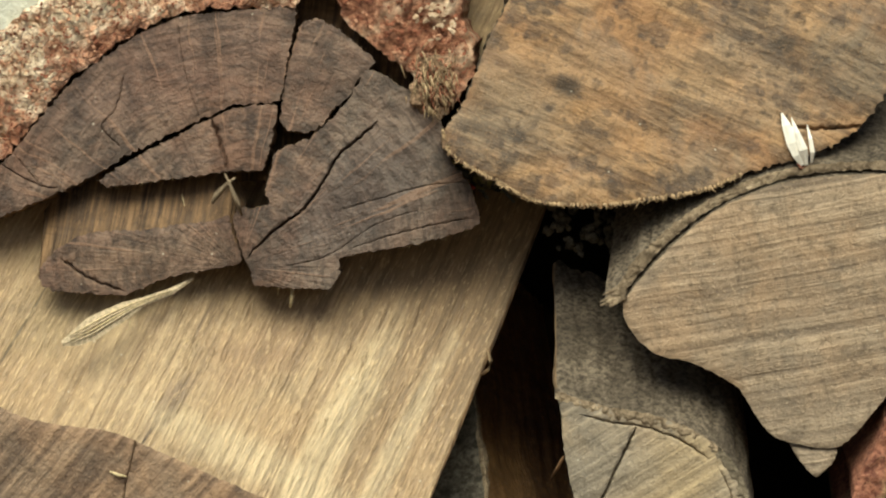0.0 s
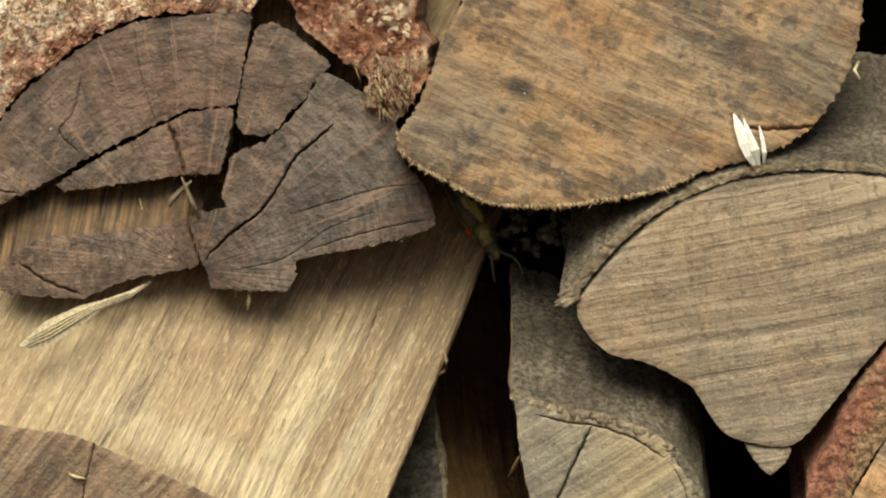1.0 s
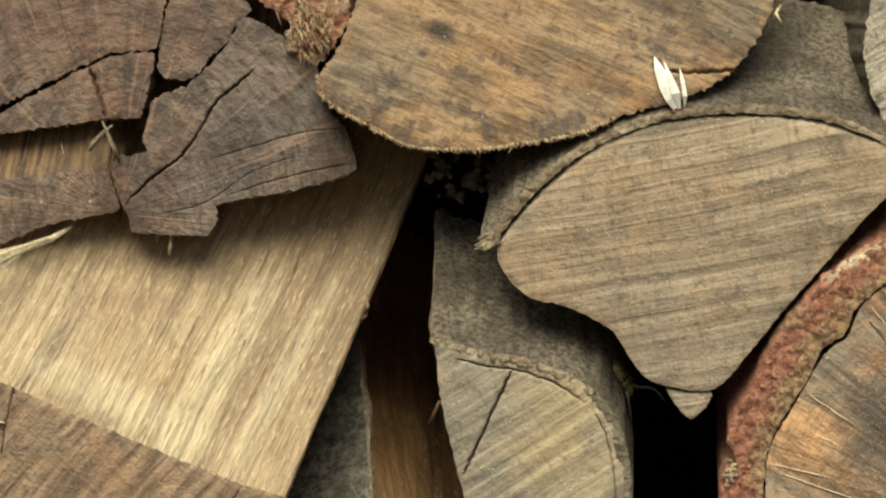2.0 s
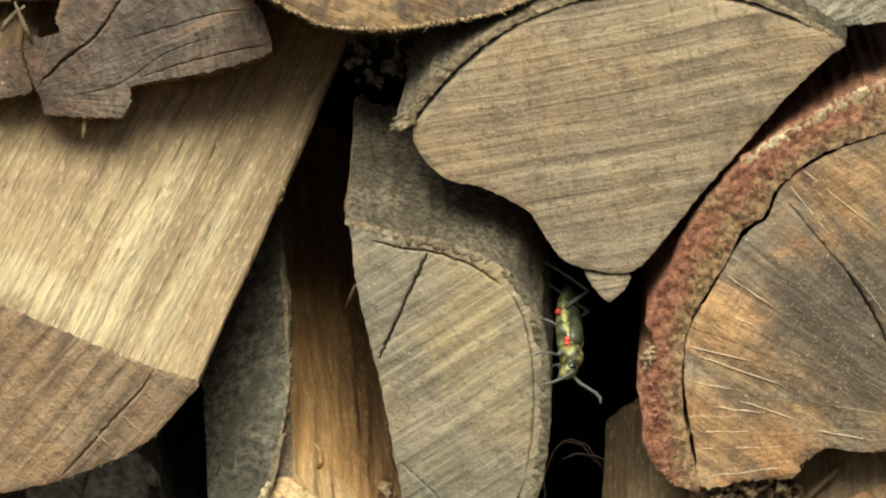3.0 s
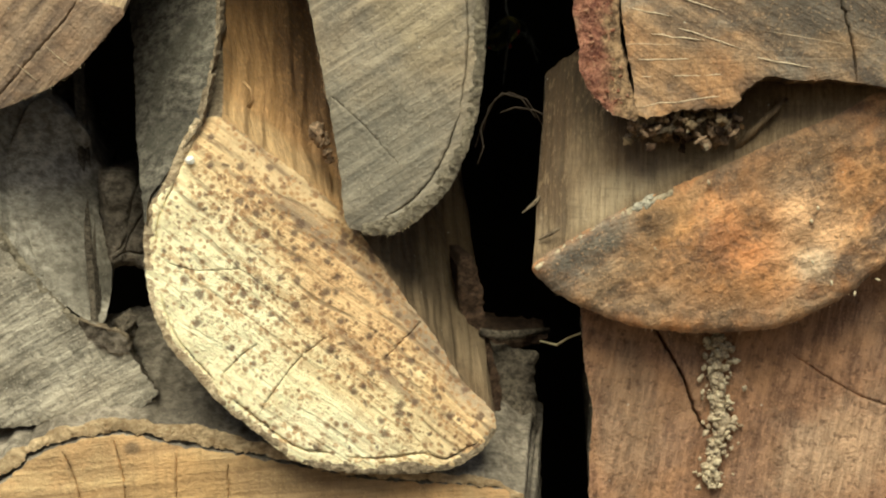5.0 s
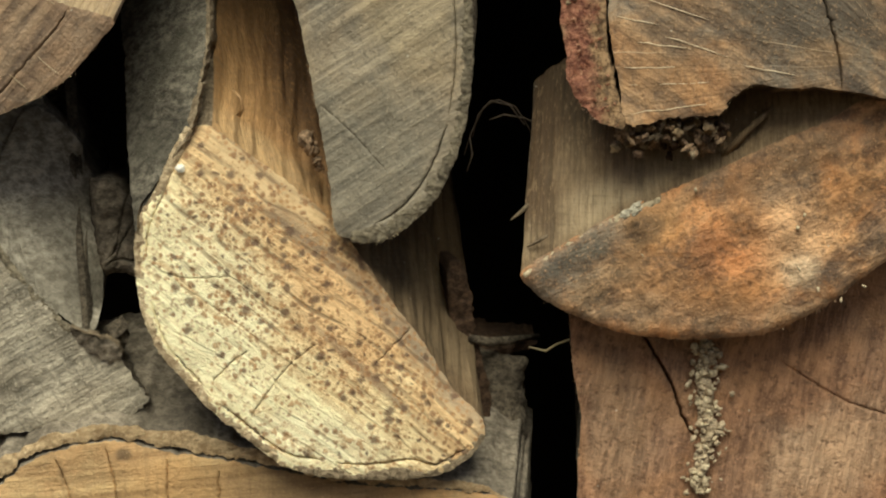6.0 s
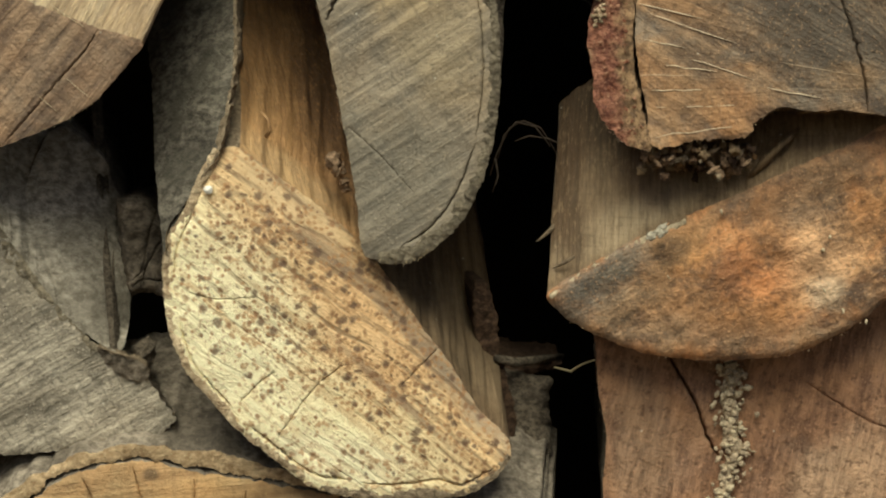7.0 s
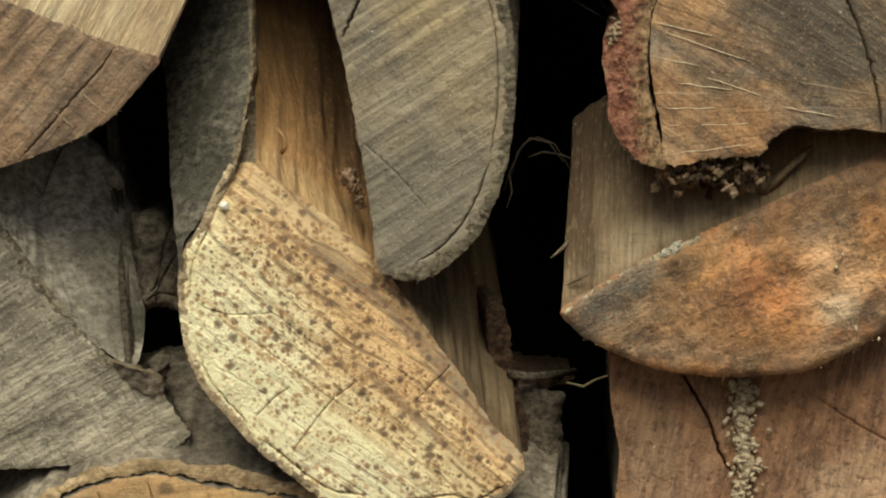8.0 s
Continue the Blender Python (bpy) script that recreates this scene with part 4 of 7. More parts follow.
# The dark log and what clings to it sit a little deeper and are a little larger than the rest
SETBACK = pose(0.0115, -0.5377, 0.1082) @ Matrix.Scale(1.019, 4) @ pose(-0.0115, 0.5377, -0.1082)


def firewood(name, label):
    return thing(name, label, "firewood log", LOGS)


# ---------------------------------------------------------------- setting
def blocker_box(name, x0, y0, z0, x1, y1, z1, mat, label):
    bm = bmesh.new()
    bmesh.ops.create_cube(bm, size=1.0)
    for v in bm.verts:
        v.co = Vector((x0 if v.co.x < 0 else x1, y0 if v.co.y < 0 else y1, z0 if v.co.z < 0 else z1)) * MM
    bmesh.ops.bevel(bm, geom=bm.edges[:], offset=0.004, segments=2, affect="EDGES")
    mesh = bpy.data.meshes.new(name)
    bm.to_mesh(mesh)
    bm.free()
    mesh.materials.append(mat)
    return tagged(new(name, mesh), label, "wall", kind="structure")


# Unseen black panels added round the stack to block light and keep gaps dark
blocker_box("blocker_back", -420, 330, -400, 560, 350, 420, M_GAP_BLACK, "added black panel behind the stacked firewood, keeps gaps dark")
blocker_box("blocker_left", -420, 12, -400, -160, 330, 420, M_GAP_BLACK, "added black light-blocking panel beside the stacked firewood")
blocker_box("blocker_right", 262, 12, -400, 560, 330, 420, M_GAP_BLACK, "added black light-blocking panel beside the stacked firewood")
blocker_box("blocker_top", -160, 12, 195, 262, 330, 420, M_GAP_BLACK, "added black light-blocking panel over the stacked firewood")
blocker_box("blocker_bottom", -160, 12, -400, 262, 330, -150, M_GAP_BLACK, "added black light-blocking panel under the stacked firewood")

bm = bmesh.new()
bmesh.ops.create_grid(bm, x_segments=40, y_segments=40, size=1.0)
for v in bm.verts:
    d = v.co.xy.length
    v.co = Vector((v.co.x * (1 + 300 * d * d), v.co.y * (1 + 300 * d * d), -0.4 + 0.01 * noise.noise(v.co * 6)))
mesh = bpy.data.meshes.new("ground")
bm.to_mesh(mesh)
bm.free()
mesh.materials.append(M_EARTH)
tagged(new("ground", mesh), "bare brown earth under the wood stack", "ground", kind="structure")

# ---------------------------------------------------------------- firewood
# tan sawn log
log = firewood("tan_log", "tan sawn firewood log with dark mould flecks and furry lower rim")
A_PLANE = (-6, 0, 0.1, 70, 135)
log_piece(log, [(25.9, 161.1), (22.1, 153.8), (19, 145.3), (15.8, 138.1), (12.1, 132.3), (13.6, 127.9), (18.2, 124.6), (23, 122.3), (27.2, 119.9), (33.2, 117.6), (45.1, 117.1), (55.8, 118.4), (67.8, 120.6), (76.1, 124.3), (83.3, 126.5), (90.5, 128.6), (97.7, 132.5), (104, 138.6), (108.7, 147), (111.5, 159.2), (111.4, 171.3), (103.2, 189.6), (68.2, 200.5), (35.5, 185.5)],
          A_PLANE, (0, 1, 0.05), 230, M_TAN, [(0, 24, M_BARK_GREY, "bark", "")], edge=0.45, jag=[(4, 12, 0.7), (13, 19, 0.5)], relief=0.5, seed=11, bulge=0.6, step=0.5,
          cracks=[([(83.4, 136.5), (85.8, 134.3), (94.1, 134), (101.3, 134.7)], 0.7, 1.4)])

rnd = random.Random(3)
fringe = bmesh.new()
edge_line = smooth_loop([(12.1, 132.5), (13.6, 128), (18.2, 124.8), (23, 122.4), (27.2, 120), (33.2, 117.7), (45.1, 117.3), (55.8, 118.5), (67.8, 120.7), (74.9, 123.8)], 0.16, closed=False)
for x, z in edge_line:
    if rnd.random() > 0.42 + 0.5 * noise.noise(Vector((x * 0.35, 3.0, 0))):
        continue
    hair = tube([(x, -7.4 + rnd.uniform(0, 1.0), z + 0.8), (x + rnd.gauss(0, 0.25), -8.3, z + 0.1), (x + rnd.gauss(0, 0.5), -8.2 + rnd.uniform(-0.5, 0.4), z - rnd.uniform(0.2, 1.6) * (0.4 + 0.6 * noise.noise(Vector((x * 0.4, 0, 0))) ** 2 * 4))], [0.24, 0.22, 0.06], 4)
    spare = bpy.data.meshes.new("hair")
    hair.to_mesh(spare)
    hair.free()
    fringe.from_mesh(spare)
    bpy.data.meshes.remove(spare)
tagged(part("fringe", fringe, M_CRUMB_PALE, log, "frayed furry fibres on the lower rim"), kind="stuff")

# grey log
log = firewood("grey_log", "grey sawn firewood log with a loose bark rim")
B_PLANE = (-7, 0, 0, 90, 90)
log_piece(log, [(50.2, 95.6), (52.4, 99.9), (57.1, 105.3), (63.1, 111.2), (70.2, 116.6), (77.4, 120), (84.6, 122.6), (95.3, 124), (107.2, 124.3), (119.2, 122.8), (128.7, 119.6), (140.6, 114.9), (137.1, 111.6), (127.5, 102.1), (119.2, 92.5), (110.8, 83.2), (103.7, 74.3), (96.1, 66.7), (87, 67.3), (82.2, 68.9), (80.4, 70.7), (78, 74.2), (75, 78.9), (70.9, 81.4), (64.3, 84.4), (57.1, 86.2), (52.4, 90.6)],
          B_PLANE, (0.15, 1, 0.75), 48, M_GREY, [(0, 26, M_BARK_GREY, "bark", "")], edge=0.2, relief=0.35, seed=12, bulge=0.5)
log_piece(log, [(46.6, 97.3), (49.7, 101.3), (53.3, 106.5), (58.3, 111.2), (64.9, 116.6), (73.8, 121.6), (82.2, 124.7), (92.9, 126.6), (104.8, 127.1), (116.8, 125.9), (127.5, 122.6), (138.8, 116.6), (139.4, 115.1), (128.7, 120.5), (119.2, 123.7), (107.2, 125.1), (95.3, 124.9), (84.6, 123.4), (77.2, 120.8), (69.7, 117.3), (62.1, 111.8), (56.3, 105.9), (51.8, 100.5), (49.7, 97.3)],
          B_PLANE, (0.15, 1, 0.75), 44, M_BARK_TAN, [(0, 24, M_BARK_GREY, "bark_skin", "")], edge=0.35, edge_scale=0.9, relief=0.5, relief_scale=0.5, seed=13, face_name="bark_rim", face_label="rough tan bark rim", step=0.5)

# red-barked log
log = firewood("red_barked_log", "brown firewood log with pale rays and thick reddish bark")
C_PLANE = (-8.5, 0, 0, 130, 60)
log_piece(log, [(160.2, 99.9), (148.4, 95.6), (140.2, 92.6), (134.3, 89.6), (129, 86.1), (126.3, 82.5), (124.5, 78.1), (120, 74.6), (116.2, 68.7), (112.8, 62.8), (109.4, 57.3), (107.5, 52.6), (107, 44.6), (108, 36.4), (109.4, 29.3), (110.6, 21.8), (119, 23), (129.4, 23.7), (131.7, 26.5), (134.9, 28.9), (137.9, 29.9), (142.6, 29.1), (149.6, 29.1), (156.4, 28.4), (177.9, 27), (195.5, 48.1), (195.5, 83.4), (177.8, 98.7)],
          C_PLANE, (0.1, 1, 0.0), 200, M_RED, [(0, 28, M_DARK_SIDE, "wood_side", "")], edge=0.2, relief=0.4, seed=14, jag=[(15, 19, 0.5)],
          cracks=[([(128.6, 81.4), (134.4, 74.2), (140.6, 67.2)], 0.2, 0.5), ([(140.2, 68.1), (145.8, 59.2), (149.6, 51.7), (152, 44.6), (154.3, 35.2), (155, 28.9)], 0.5, 3.0)])
log_piece(log, [(162.5, 109.3), (148.4, 106), (137.8, 101.3), (128.4, 96.1), (119, 89.7), (113.1, 83.2), (108.4, 76.1), (104, 67.9), (100.2, 60.8), (99, 56.4), (100.7, 51.7), (97.9, 48.8), (97.2, 43.4), (98.3, 36.4), (98.6, 30.5), (101.4, 25.8), (104.9, 22.5), (110.3, 20.9), (108.6, 28.9), (107.0, 36.0), (106.5, 44.5), (107.3, 52.6), (108.9, 57.4), (112.1, 63.0), (115.8, 68.9), (119.2, 75.2), (123.9, 78.7), (125.7, 83.2), (128.8, 86.4), (134.0, 90.4), (140.1, 93.2), (148.4, 95.8), (160.2, 100.0), (162.4, 101.2)],
          (-8.8, 0, 0, 130, 60), (0.1, 1, 0.25), 200, M_BARK_RED, [(0, 34, M_BARK_RED, "bark_skin", "")], edge=0.4, edge_scale=0.6, relief=0.6, relief_scale=0.5, seed=15, face_name="bark", face_label="thick crumbly reddish bark", step=0.55)

rim_strip(log, [(119, 89.7), (128.4, 96.1), (137.8, 101.3), (148.4, 106), (161.4, 108.8)], (130, 40), C_PLANE, (0.1, 1, 0.25), 4, M_BARK_CREAM, M_BARK_PINK, 2.2, 0.4, 59, "pale lichen-crusted outer bark")
rnd = random.Random(21)
crust_at = Vector([(99.3, -9.3, 49.1)][0])
for k in range(30):
    at = crust_at + Vector((rnd.gauss(0, 0.7), rnd.uniform(-0.2, 0.4), rnd.gauss(0, 1.1)))
    part("crust", lump(at, (rnd.uniform(0.2, 0.65), 0.35, rnd.uniform(0.2, 0.55)), rnd.uniform(0, 90), 2, 1.0, k * 2.3), M_BARK_CREAM if k % 3 else M_BARK_PINK, log)

scatter_flakes(log, [(119, 88.5), (113.1, 82.2), (108.9, 75.6), (104.6, 67.6), (101, 60.5), (100, 56.2), (101.3, 51.7), (98.8, 48.4), (98.2, 43.4), (99.3, 36.4), (99.6, 30.5), (102, 26.6), (105.2, 23.5), (109, 22), (107.6, 29.1), (106, 36.1), (105.2, 44.4), (105.6, 52.6), (107.4, 57.8), (110.8, 63.4), (114.2, 69.4), (118, 75.6), (122.6, 79.2), (127, 87), (133, 91.2)], -8.9, 150, (0.25, 0.75), (M_FLAKE_RED, M_FLAKE_RED, M_FLAKE_ROSE), 83, 0.5)
for a, b in [((107.5, 51.3), (121.1, 48.0)), ((109.9, 49.1), (128.7, 42.7)), ((108.7, 43.8), (117.5, 42.1)), ((110.2, 33.2), (122.1, 33.4)), ((111.1, 29.7), (131.7, 30.3)), ((111.1, 23.8), (129.3, 26.1)), ((118.7, 39.7), (131.7, 35.6)), ((129.3, 84.6), (137.6, 74.0)), ((131.6, 88.1), (148.2, 75.1)), ((134.1, 33.8), (145.9, 31.5)), ((117.5, 57.4), (127.0, 52.7)), ((116, 66), (126, 59)), ((113, 38.5), (124, 37.2))]:
    a, b = Vector((a[0], -8.6, a[1])), Vector((b[0], -8.6, b[1]))
    bow = [a.lerp(b, k / 5) + Vector((0.25 * noise.noise(a * 0.3 + Vector((k, 0, 0))), 0.12 * (k % 2), 0.35 * noise.noise(b * 0.3 + Vector((0, k, 0))))) for k in range(6)]
    part("pale_ray", tube(bow, [0.03, 0.13, 0.09, 0.14, 0.10, 0.03], 5), M_RAY, log)

hair_fringe(log, [(110.6, 21.8), (119, 23), (129.4, 23.7), (131.7, 26.5), (134.9, 28.9), (137.9, 29.9), (142.6, 29.1)], -8, M_STRAW_DULL, 64, 0.40, 67)
hair_fringe(log, [(98.5, 31.7), (101.4, 25.8), (104.9, 22.5), (109.9, 21.1)], -8.5, M_BARK_PINK, 64, 0.40, 68)

# half-round log
log = firewood("half_round_log", "half-round grey firewood log with slanting saw marks and grey bark")
D_PLANE = (-3, 0, -0.1, 50, 35)
log_piece(log, [(36.7, 78), (37.6, 72.8), (37.8, 67.6), (39.3, 59.9), (41.3, 51.6), (43.1, 44.5), (44.8, 36.2), (46.3, 27.8), (48.3, 17.1), (49.5, 8.6), (50.5, 0.2), (53.7, -1.6), (59.7, -2), (65.6, 1.4), (71.6, 7.4), (75.1, 14.7), (77.5, 23), (78.8, 32.6), (79, 42.1), (78.4, 50.4), (76.6, 57.5), (74.2, 62.3), (70.9, 66.3), (66.2, 69.3), (60.3, 71.9), (54.4, 73.4), (48.5, 74.3), (42.6, 75.9)],
          D_PLANE, (0.03, 1, 0.85), 42, M_MOON, [(0, 10, M_DRAB, "split_side", ""), (10, 28, M_BARK_GREY, "bark", "")], edge=0.25, relief=0.35, seed=16, side_rough=1.3,
          cracks=[([(53.2, 70.3), (50.6, 64.6), (47.3, 57.5), (43.4, 48.7)], 0.55, 3.0), ([(47.2, 26.6), (54.3, 20.1), (61.4, 12.2)], 0.10, 0.12),
                  ([(41.5, 73.2), (48.2, 71.6), (54, 70.8), (59.6, 69.2), (65, 66.6), (68.8, 63.9)], 0.35, 1.2), ([(70.4, 62.6), (73.2, 57.4), (75, 50.2), (75.7, 42), (75.5, 32.9), (74.2, 24)], 0.22, 0.9), ([(73.8, 22), (71.6, 15.8), (68.2, 9.4), (63.6, 4.4), (58.8, 1.6)], 0.3, 1.2)])
rim_strip(log, [(36.6, 78), (42.6, 76), (48.5, 74.4), (54.4, 73.6), (60.3, 72), (66.2, 69.4), (71.1, 66.3)], (48, 30), D_PLANE, (0.03, 1, 0.85), 1.3, M_BARK_TAN, M_BARK_GREY, 2.4, 0.15, 51, "crumbly tan bark rim")
rim_strip(log, [(70.6, 66.6), (74.4, 62.3), (76.8, 57.5), (78.6, 50.4), (79.2, 42.1), (79, 32.6), (77.7, 23), (75.4, 14.7)], (48, 30), D_PLANE, (0.03, 1, 0.85), 1.3, M_BARK_ASH, M_BARK_GREY, 2.6, 0.2, 52)
rim_strip(log, [(75.7, 15.6), (71.8, 7.4), (65.9, 1.3), (59.7, -2.2), (53.7, -1.9)], (48, 30), D_PLANE, (0.03, 1, 0.85), 1.3, M_BARK_ASH, M_BARK_GREY, 3.4, 0.3, 53)

hair_fringe(log, [(50.5, 0.2), (53.7, -1.6), (59.7, -2), (65.6, 1.4), (71.6, 7.4)], -0.5, M_STRAW_DULL, 48, 0.45, 64)
hair_fringe(log, [(37.6, 72.8), (39.3, 59.9), (43.1, 44.5), (46.3, 27.8), (49.5, 8.6)], -3, M_STRAW_DULL, 48, 0.35, 65, down=0.2)

# pale split log
log = firewood("pale_split_log", "pale split firewood log with a brown sawn lower end")
E_PLANE = (-6, -0.13, -0.15, -10, 44)
log_piece(log, [(5.2, 43.6), (-4.6, 46.7), (-16.2, 51.2), (-27.9, 56.1), (-41.8, 62), (-58, 68.6), (-76.6, 71.5), (-115.7, 83.1), (-118.3, 31.5), (-64.3, 21.9), (-40.7, 19.3), (-28.8, 21.2), (-24, 22.5), (-16.8, 25.3), (-10.8, 27.9), (-4.3, 32), (2.6, 39.6)],
          E_PLANE, (0.405, 0.44, 1.0), 150, M_BROWN, [(0, 7, M_PALE, "split_side", "bright pale split surface"), (7, 17, M_DARK_SIDE, "wood_side", "")], edge=0.2, relief=0.3, seed=17, side_rough=0.45, jag=[(0, 7, 0.2), (0, 2.2, 0.22)],
          cracks=[([(-4, 46.2), (-7, 41.6), (-13.1, 35.1), (-19.1, 28.5), (-24, 23.4)], 0.3, 1.3), ([(-51.8, 72.5), (-53.2, 65), (-55, 57.8), (-56, 51.7)], 0.25, 2.0)])

rnd = random.Random(14)
for line in ([(-13.9, 51.6), (-10.4, 49), (-6.7, 46.7)], [(-17.1, 32.9), (-14.6, 30.8), (-12.5, 29.1)], [(-10.7, 36.2), (-7.7, 33.6), (-5.3, 32)]):
    rays = smooth_loop(line, 1.0, closed=False)
    part("pale_ray", tube([(x, E_PLANE[0] + E_PLANE[1] * (x - E_PLANE[3]) + E_PLANE[2] * (z - E_PLANE[4]) - 0.05, z) for x, z in rays], [0.02] + [0.07] * (len(rays) - 2) + [0.02], 4), M_CHIP_DULL, log)
hair_fringe(log, [(2.6, 39.6), (-4.3, 32), (-10.8, 27.9), (-16.8, 25.3), (-24, 22.5)], -5, M_STRAW_DULL, 56, 0.40, 69)

# raised fibres on the split surface
rnd = random.Random(8)
grain_way = Vector((0.405, 0.44, 1.0)).normalized()
edge_line = smooth_loop([(5.2, 43.6), (-4.6, 46.7), (-16.2, 51.2), (-27.9, 56.1), (-41.8, 62), (-58, 68.6)], 0.4, closed=False)
verts, faces = [], []
for k in range(70):
    px, pz = edge_line[rnd.randrange(len(edge_line))]
    y0, ax, bz, xc, zc = E_PLANE
    run, long, wide = rnd.uniform(18, 62), rnd.uniform(1.2, 7.5), rnd.uniform(0.05, 0.12)
    root = Vector((px, y0 + ax * (px - xc) + bz * (pz - zc), pz)) + grain_way * run
    lift = Vector((0.1, -0.85, 0.45)) * rnd.uniform(0.03, 0.18)
    side = Vector((wide, 0.1 * wide, -0.3 * wide))
    bend = Vector((rnd.gauss(0, 0.2), 0, 0))
    q = len(verts)
    a, b = root + lift * 0.3, root - grain_way * 0.55 * long + lift + bend * 0.4
    verts += [a - side, a + side, b - side, b + side, b + lift * 0.25, root - grain_way * long + lift * 1.1 + bend]
    faces += [(q, q + 1, q + 3, q + 4), (q, q + 4, q + 2), (q + 2, q + 4, q + 5), (q + 4, q + 3, q + 5), (q + 1, q, q + 2, q + 3), (q + 3, q + 2, q + 5)]
tagged(link("raised_fibre", mesh_from("raised_fibre", np.array([tuple(v) for v in verts]) * MM, faces, False), M_PALE, log, "thin raised wood fibres"), kind="stuff")

# speckled log
log = firewood("speckled_log", "pale firewood log dotted with dark mould, with honey-coloured split side")
F_PLANE = (1.4, 0.08, 0.0, 27, 14)
log_piece(log, [(24.3, 22), (33.6, 15.4), (42.9, 8.4), (50.2, 1.8), (57.2, -7.4), (61.9, -14.5), (68.8, -23.7), (74.9, -33.2), (80.6, -38.9), (81.5, -43.2), (78.5, -47.4), (71.1, -51.3), (59.3, -51.9), (47.6, -51.3), (38.8, -48.8), (32.4, -43.7), (24.2, -37.1), (17.5, -29.6), (12.8, -23.7), (9.8, -15.5), (8.7, -5.9), (9.4, 2.3), (12.9, 8.7), (16.1, 16.1), (19.6, 21.6)],
          F_PLANE, (-0.117, 1.5, 1.0), 165, M_SPECK, [(0, 3, M_HONEY, "honey_side", "honey-coloured split side"), (3, 9, M_UMBER_SHADED, "split_side", ""), (9, 24, M_BARK_DARK, "bark", ""), (24, 25, M_BARK_TAN, "bark_edge", "")],
          edge=0.25, relief=0.5, seed=18, bulge=0.8, round_off=0.5, side_rough=1.0, rolled=[([(19.6, 21.6), (24.3, 22), (33.6, 15.4), (42.9, 8.4), (50.2, 1.8), (57.2, -7.4), (61.9, -14.5), (68.8, -23.7), (74.9, -33.2)], 4.5, 3.5)],
          cracks=[([(24.8, -31.5), (28.9, -27.3), (32.4, -25)], 0.16, 0.5), ([(32.4, -39.4), (35.9, -34.1), (40.6, -28.3), (46.4, -23.6)], 0.14, 0.45), ([(13.8, -8.3), (19.6, -9.7), (28.9, -9.5)], 0.12, 0.3), ([(58.2, -28.4), (62.9, -23.7), (67.6, -19)], 0.14, 0.45), ([(17.9, 16.1), (14.7, 8.1), (11.7, 1.1), (11, -4.7)], 0.3, 0.7), ([(11.9, -14.1), (14.7, -22.5), (19.1, -28.2), (23.1, -32.4)], 0.25, 0.7), ([(26.5, -36.2), (33.5, -41.8), (40, -46.5), (47.6, -47.8)], 0.35, 0.9), ([(50.5, -48.6), (59.3, -48.9), (66.4, -48), (71.1, -49.1), (78, -45.6)], 0.35, 0.9)])
log_piece(log, [(9.3, -0.1), (9.8, 5.6), (12.9, 9.5), (16, 16.6), (19.2, 22.9), (21.9, 32.6), (22.5, 44.5), (20.6, 61.8), (17, 83.5), (-0.7, 86.5), (1, 50.6), (3.2, 37.2), (5.8, 18), (7.5, 8.2)],
          (3.0, -0.95, 0.66, 12.6, 14), (0, 1, 0.2), 25, M_BARK_DARK, [(0, 14, M_BARK_TAN, "bark_edge", "")], edge=0.4, relief=0.5, seed=38, bulge=1.0, face_name="bark", face_label="dark grey mossy bark")

rim_strip(log, [(81.5, -43.2), (78.5, -47.4), (71.1, -51.3), (59.3, -52.1), (47.6, -51.4), (38.8, -48.8)], (45, -10), F_PLANE, (0.0, 0.9, 0.4), 6, M_BARK_TAN, M_BARK_GREY, 2.2, 0.2, 54)
rim_strip(log, [(39.4, -49.1), (32.4, -43.7), (24.2, -37.1), (17.5, -29.6), (12.8, -23.7), (9.8, -15.5)], (45, -10), F_PLANE, (0.0, 0.9, 0.4), 6, M_BARK_CREAM, M_BARK_GREY, 2.2, 0.2, 55)
rim_strip(log, [(10.1, -16.4), (8.7, -5.9), (9.4, 2.3), (12.9, 8.7), (16.1, 16.1), (19.4, 22)], (45, -10), F_PLANE, (0.0, 0.9, 0.6), 6, M_BARK_CREAM, M_BARK_DARK, 2.2, 0.1, 56, "crusty cream bark rim")
rim_strip(log, [(16, 16.1), (19, 22.5), (21.5, 31.5)], (45, 40), (3.0, -0.95, 0.66, 12.6, 14), (0.2, 1.0, 0.2), 3, M_BARK_TAN, M_BARK_TAN, 1.6, 0.1, 57, wobble=0.6)
rim_strip(log, [(21.1, 29.5), (22.4, 38.2), (22.5, 43.9), (21.7, 53.7), (21, 60.4), (17.4, 81.5)], (45, 40), (3.0, -0.95, 0.66, 12.6, 14), (0.2, 1.0, 0.2), 3, M_BARK_TAN, M_BARK_TAN, 0.8, 0.05, 72, wobble=0.5)
part("white_crust", lump((18.2, -0.2, 13.2), (0.95, 0.5, 0.9), 10, 3, 0.35, 4.4), M_CHIP, log, "small white crust dot")

# rust-stained log
log = firewood("rust_stained_log", "rust-stained split firewood log with a drab upper side")
G_PLANE = (2, 0, -0.12, 117, 3)
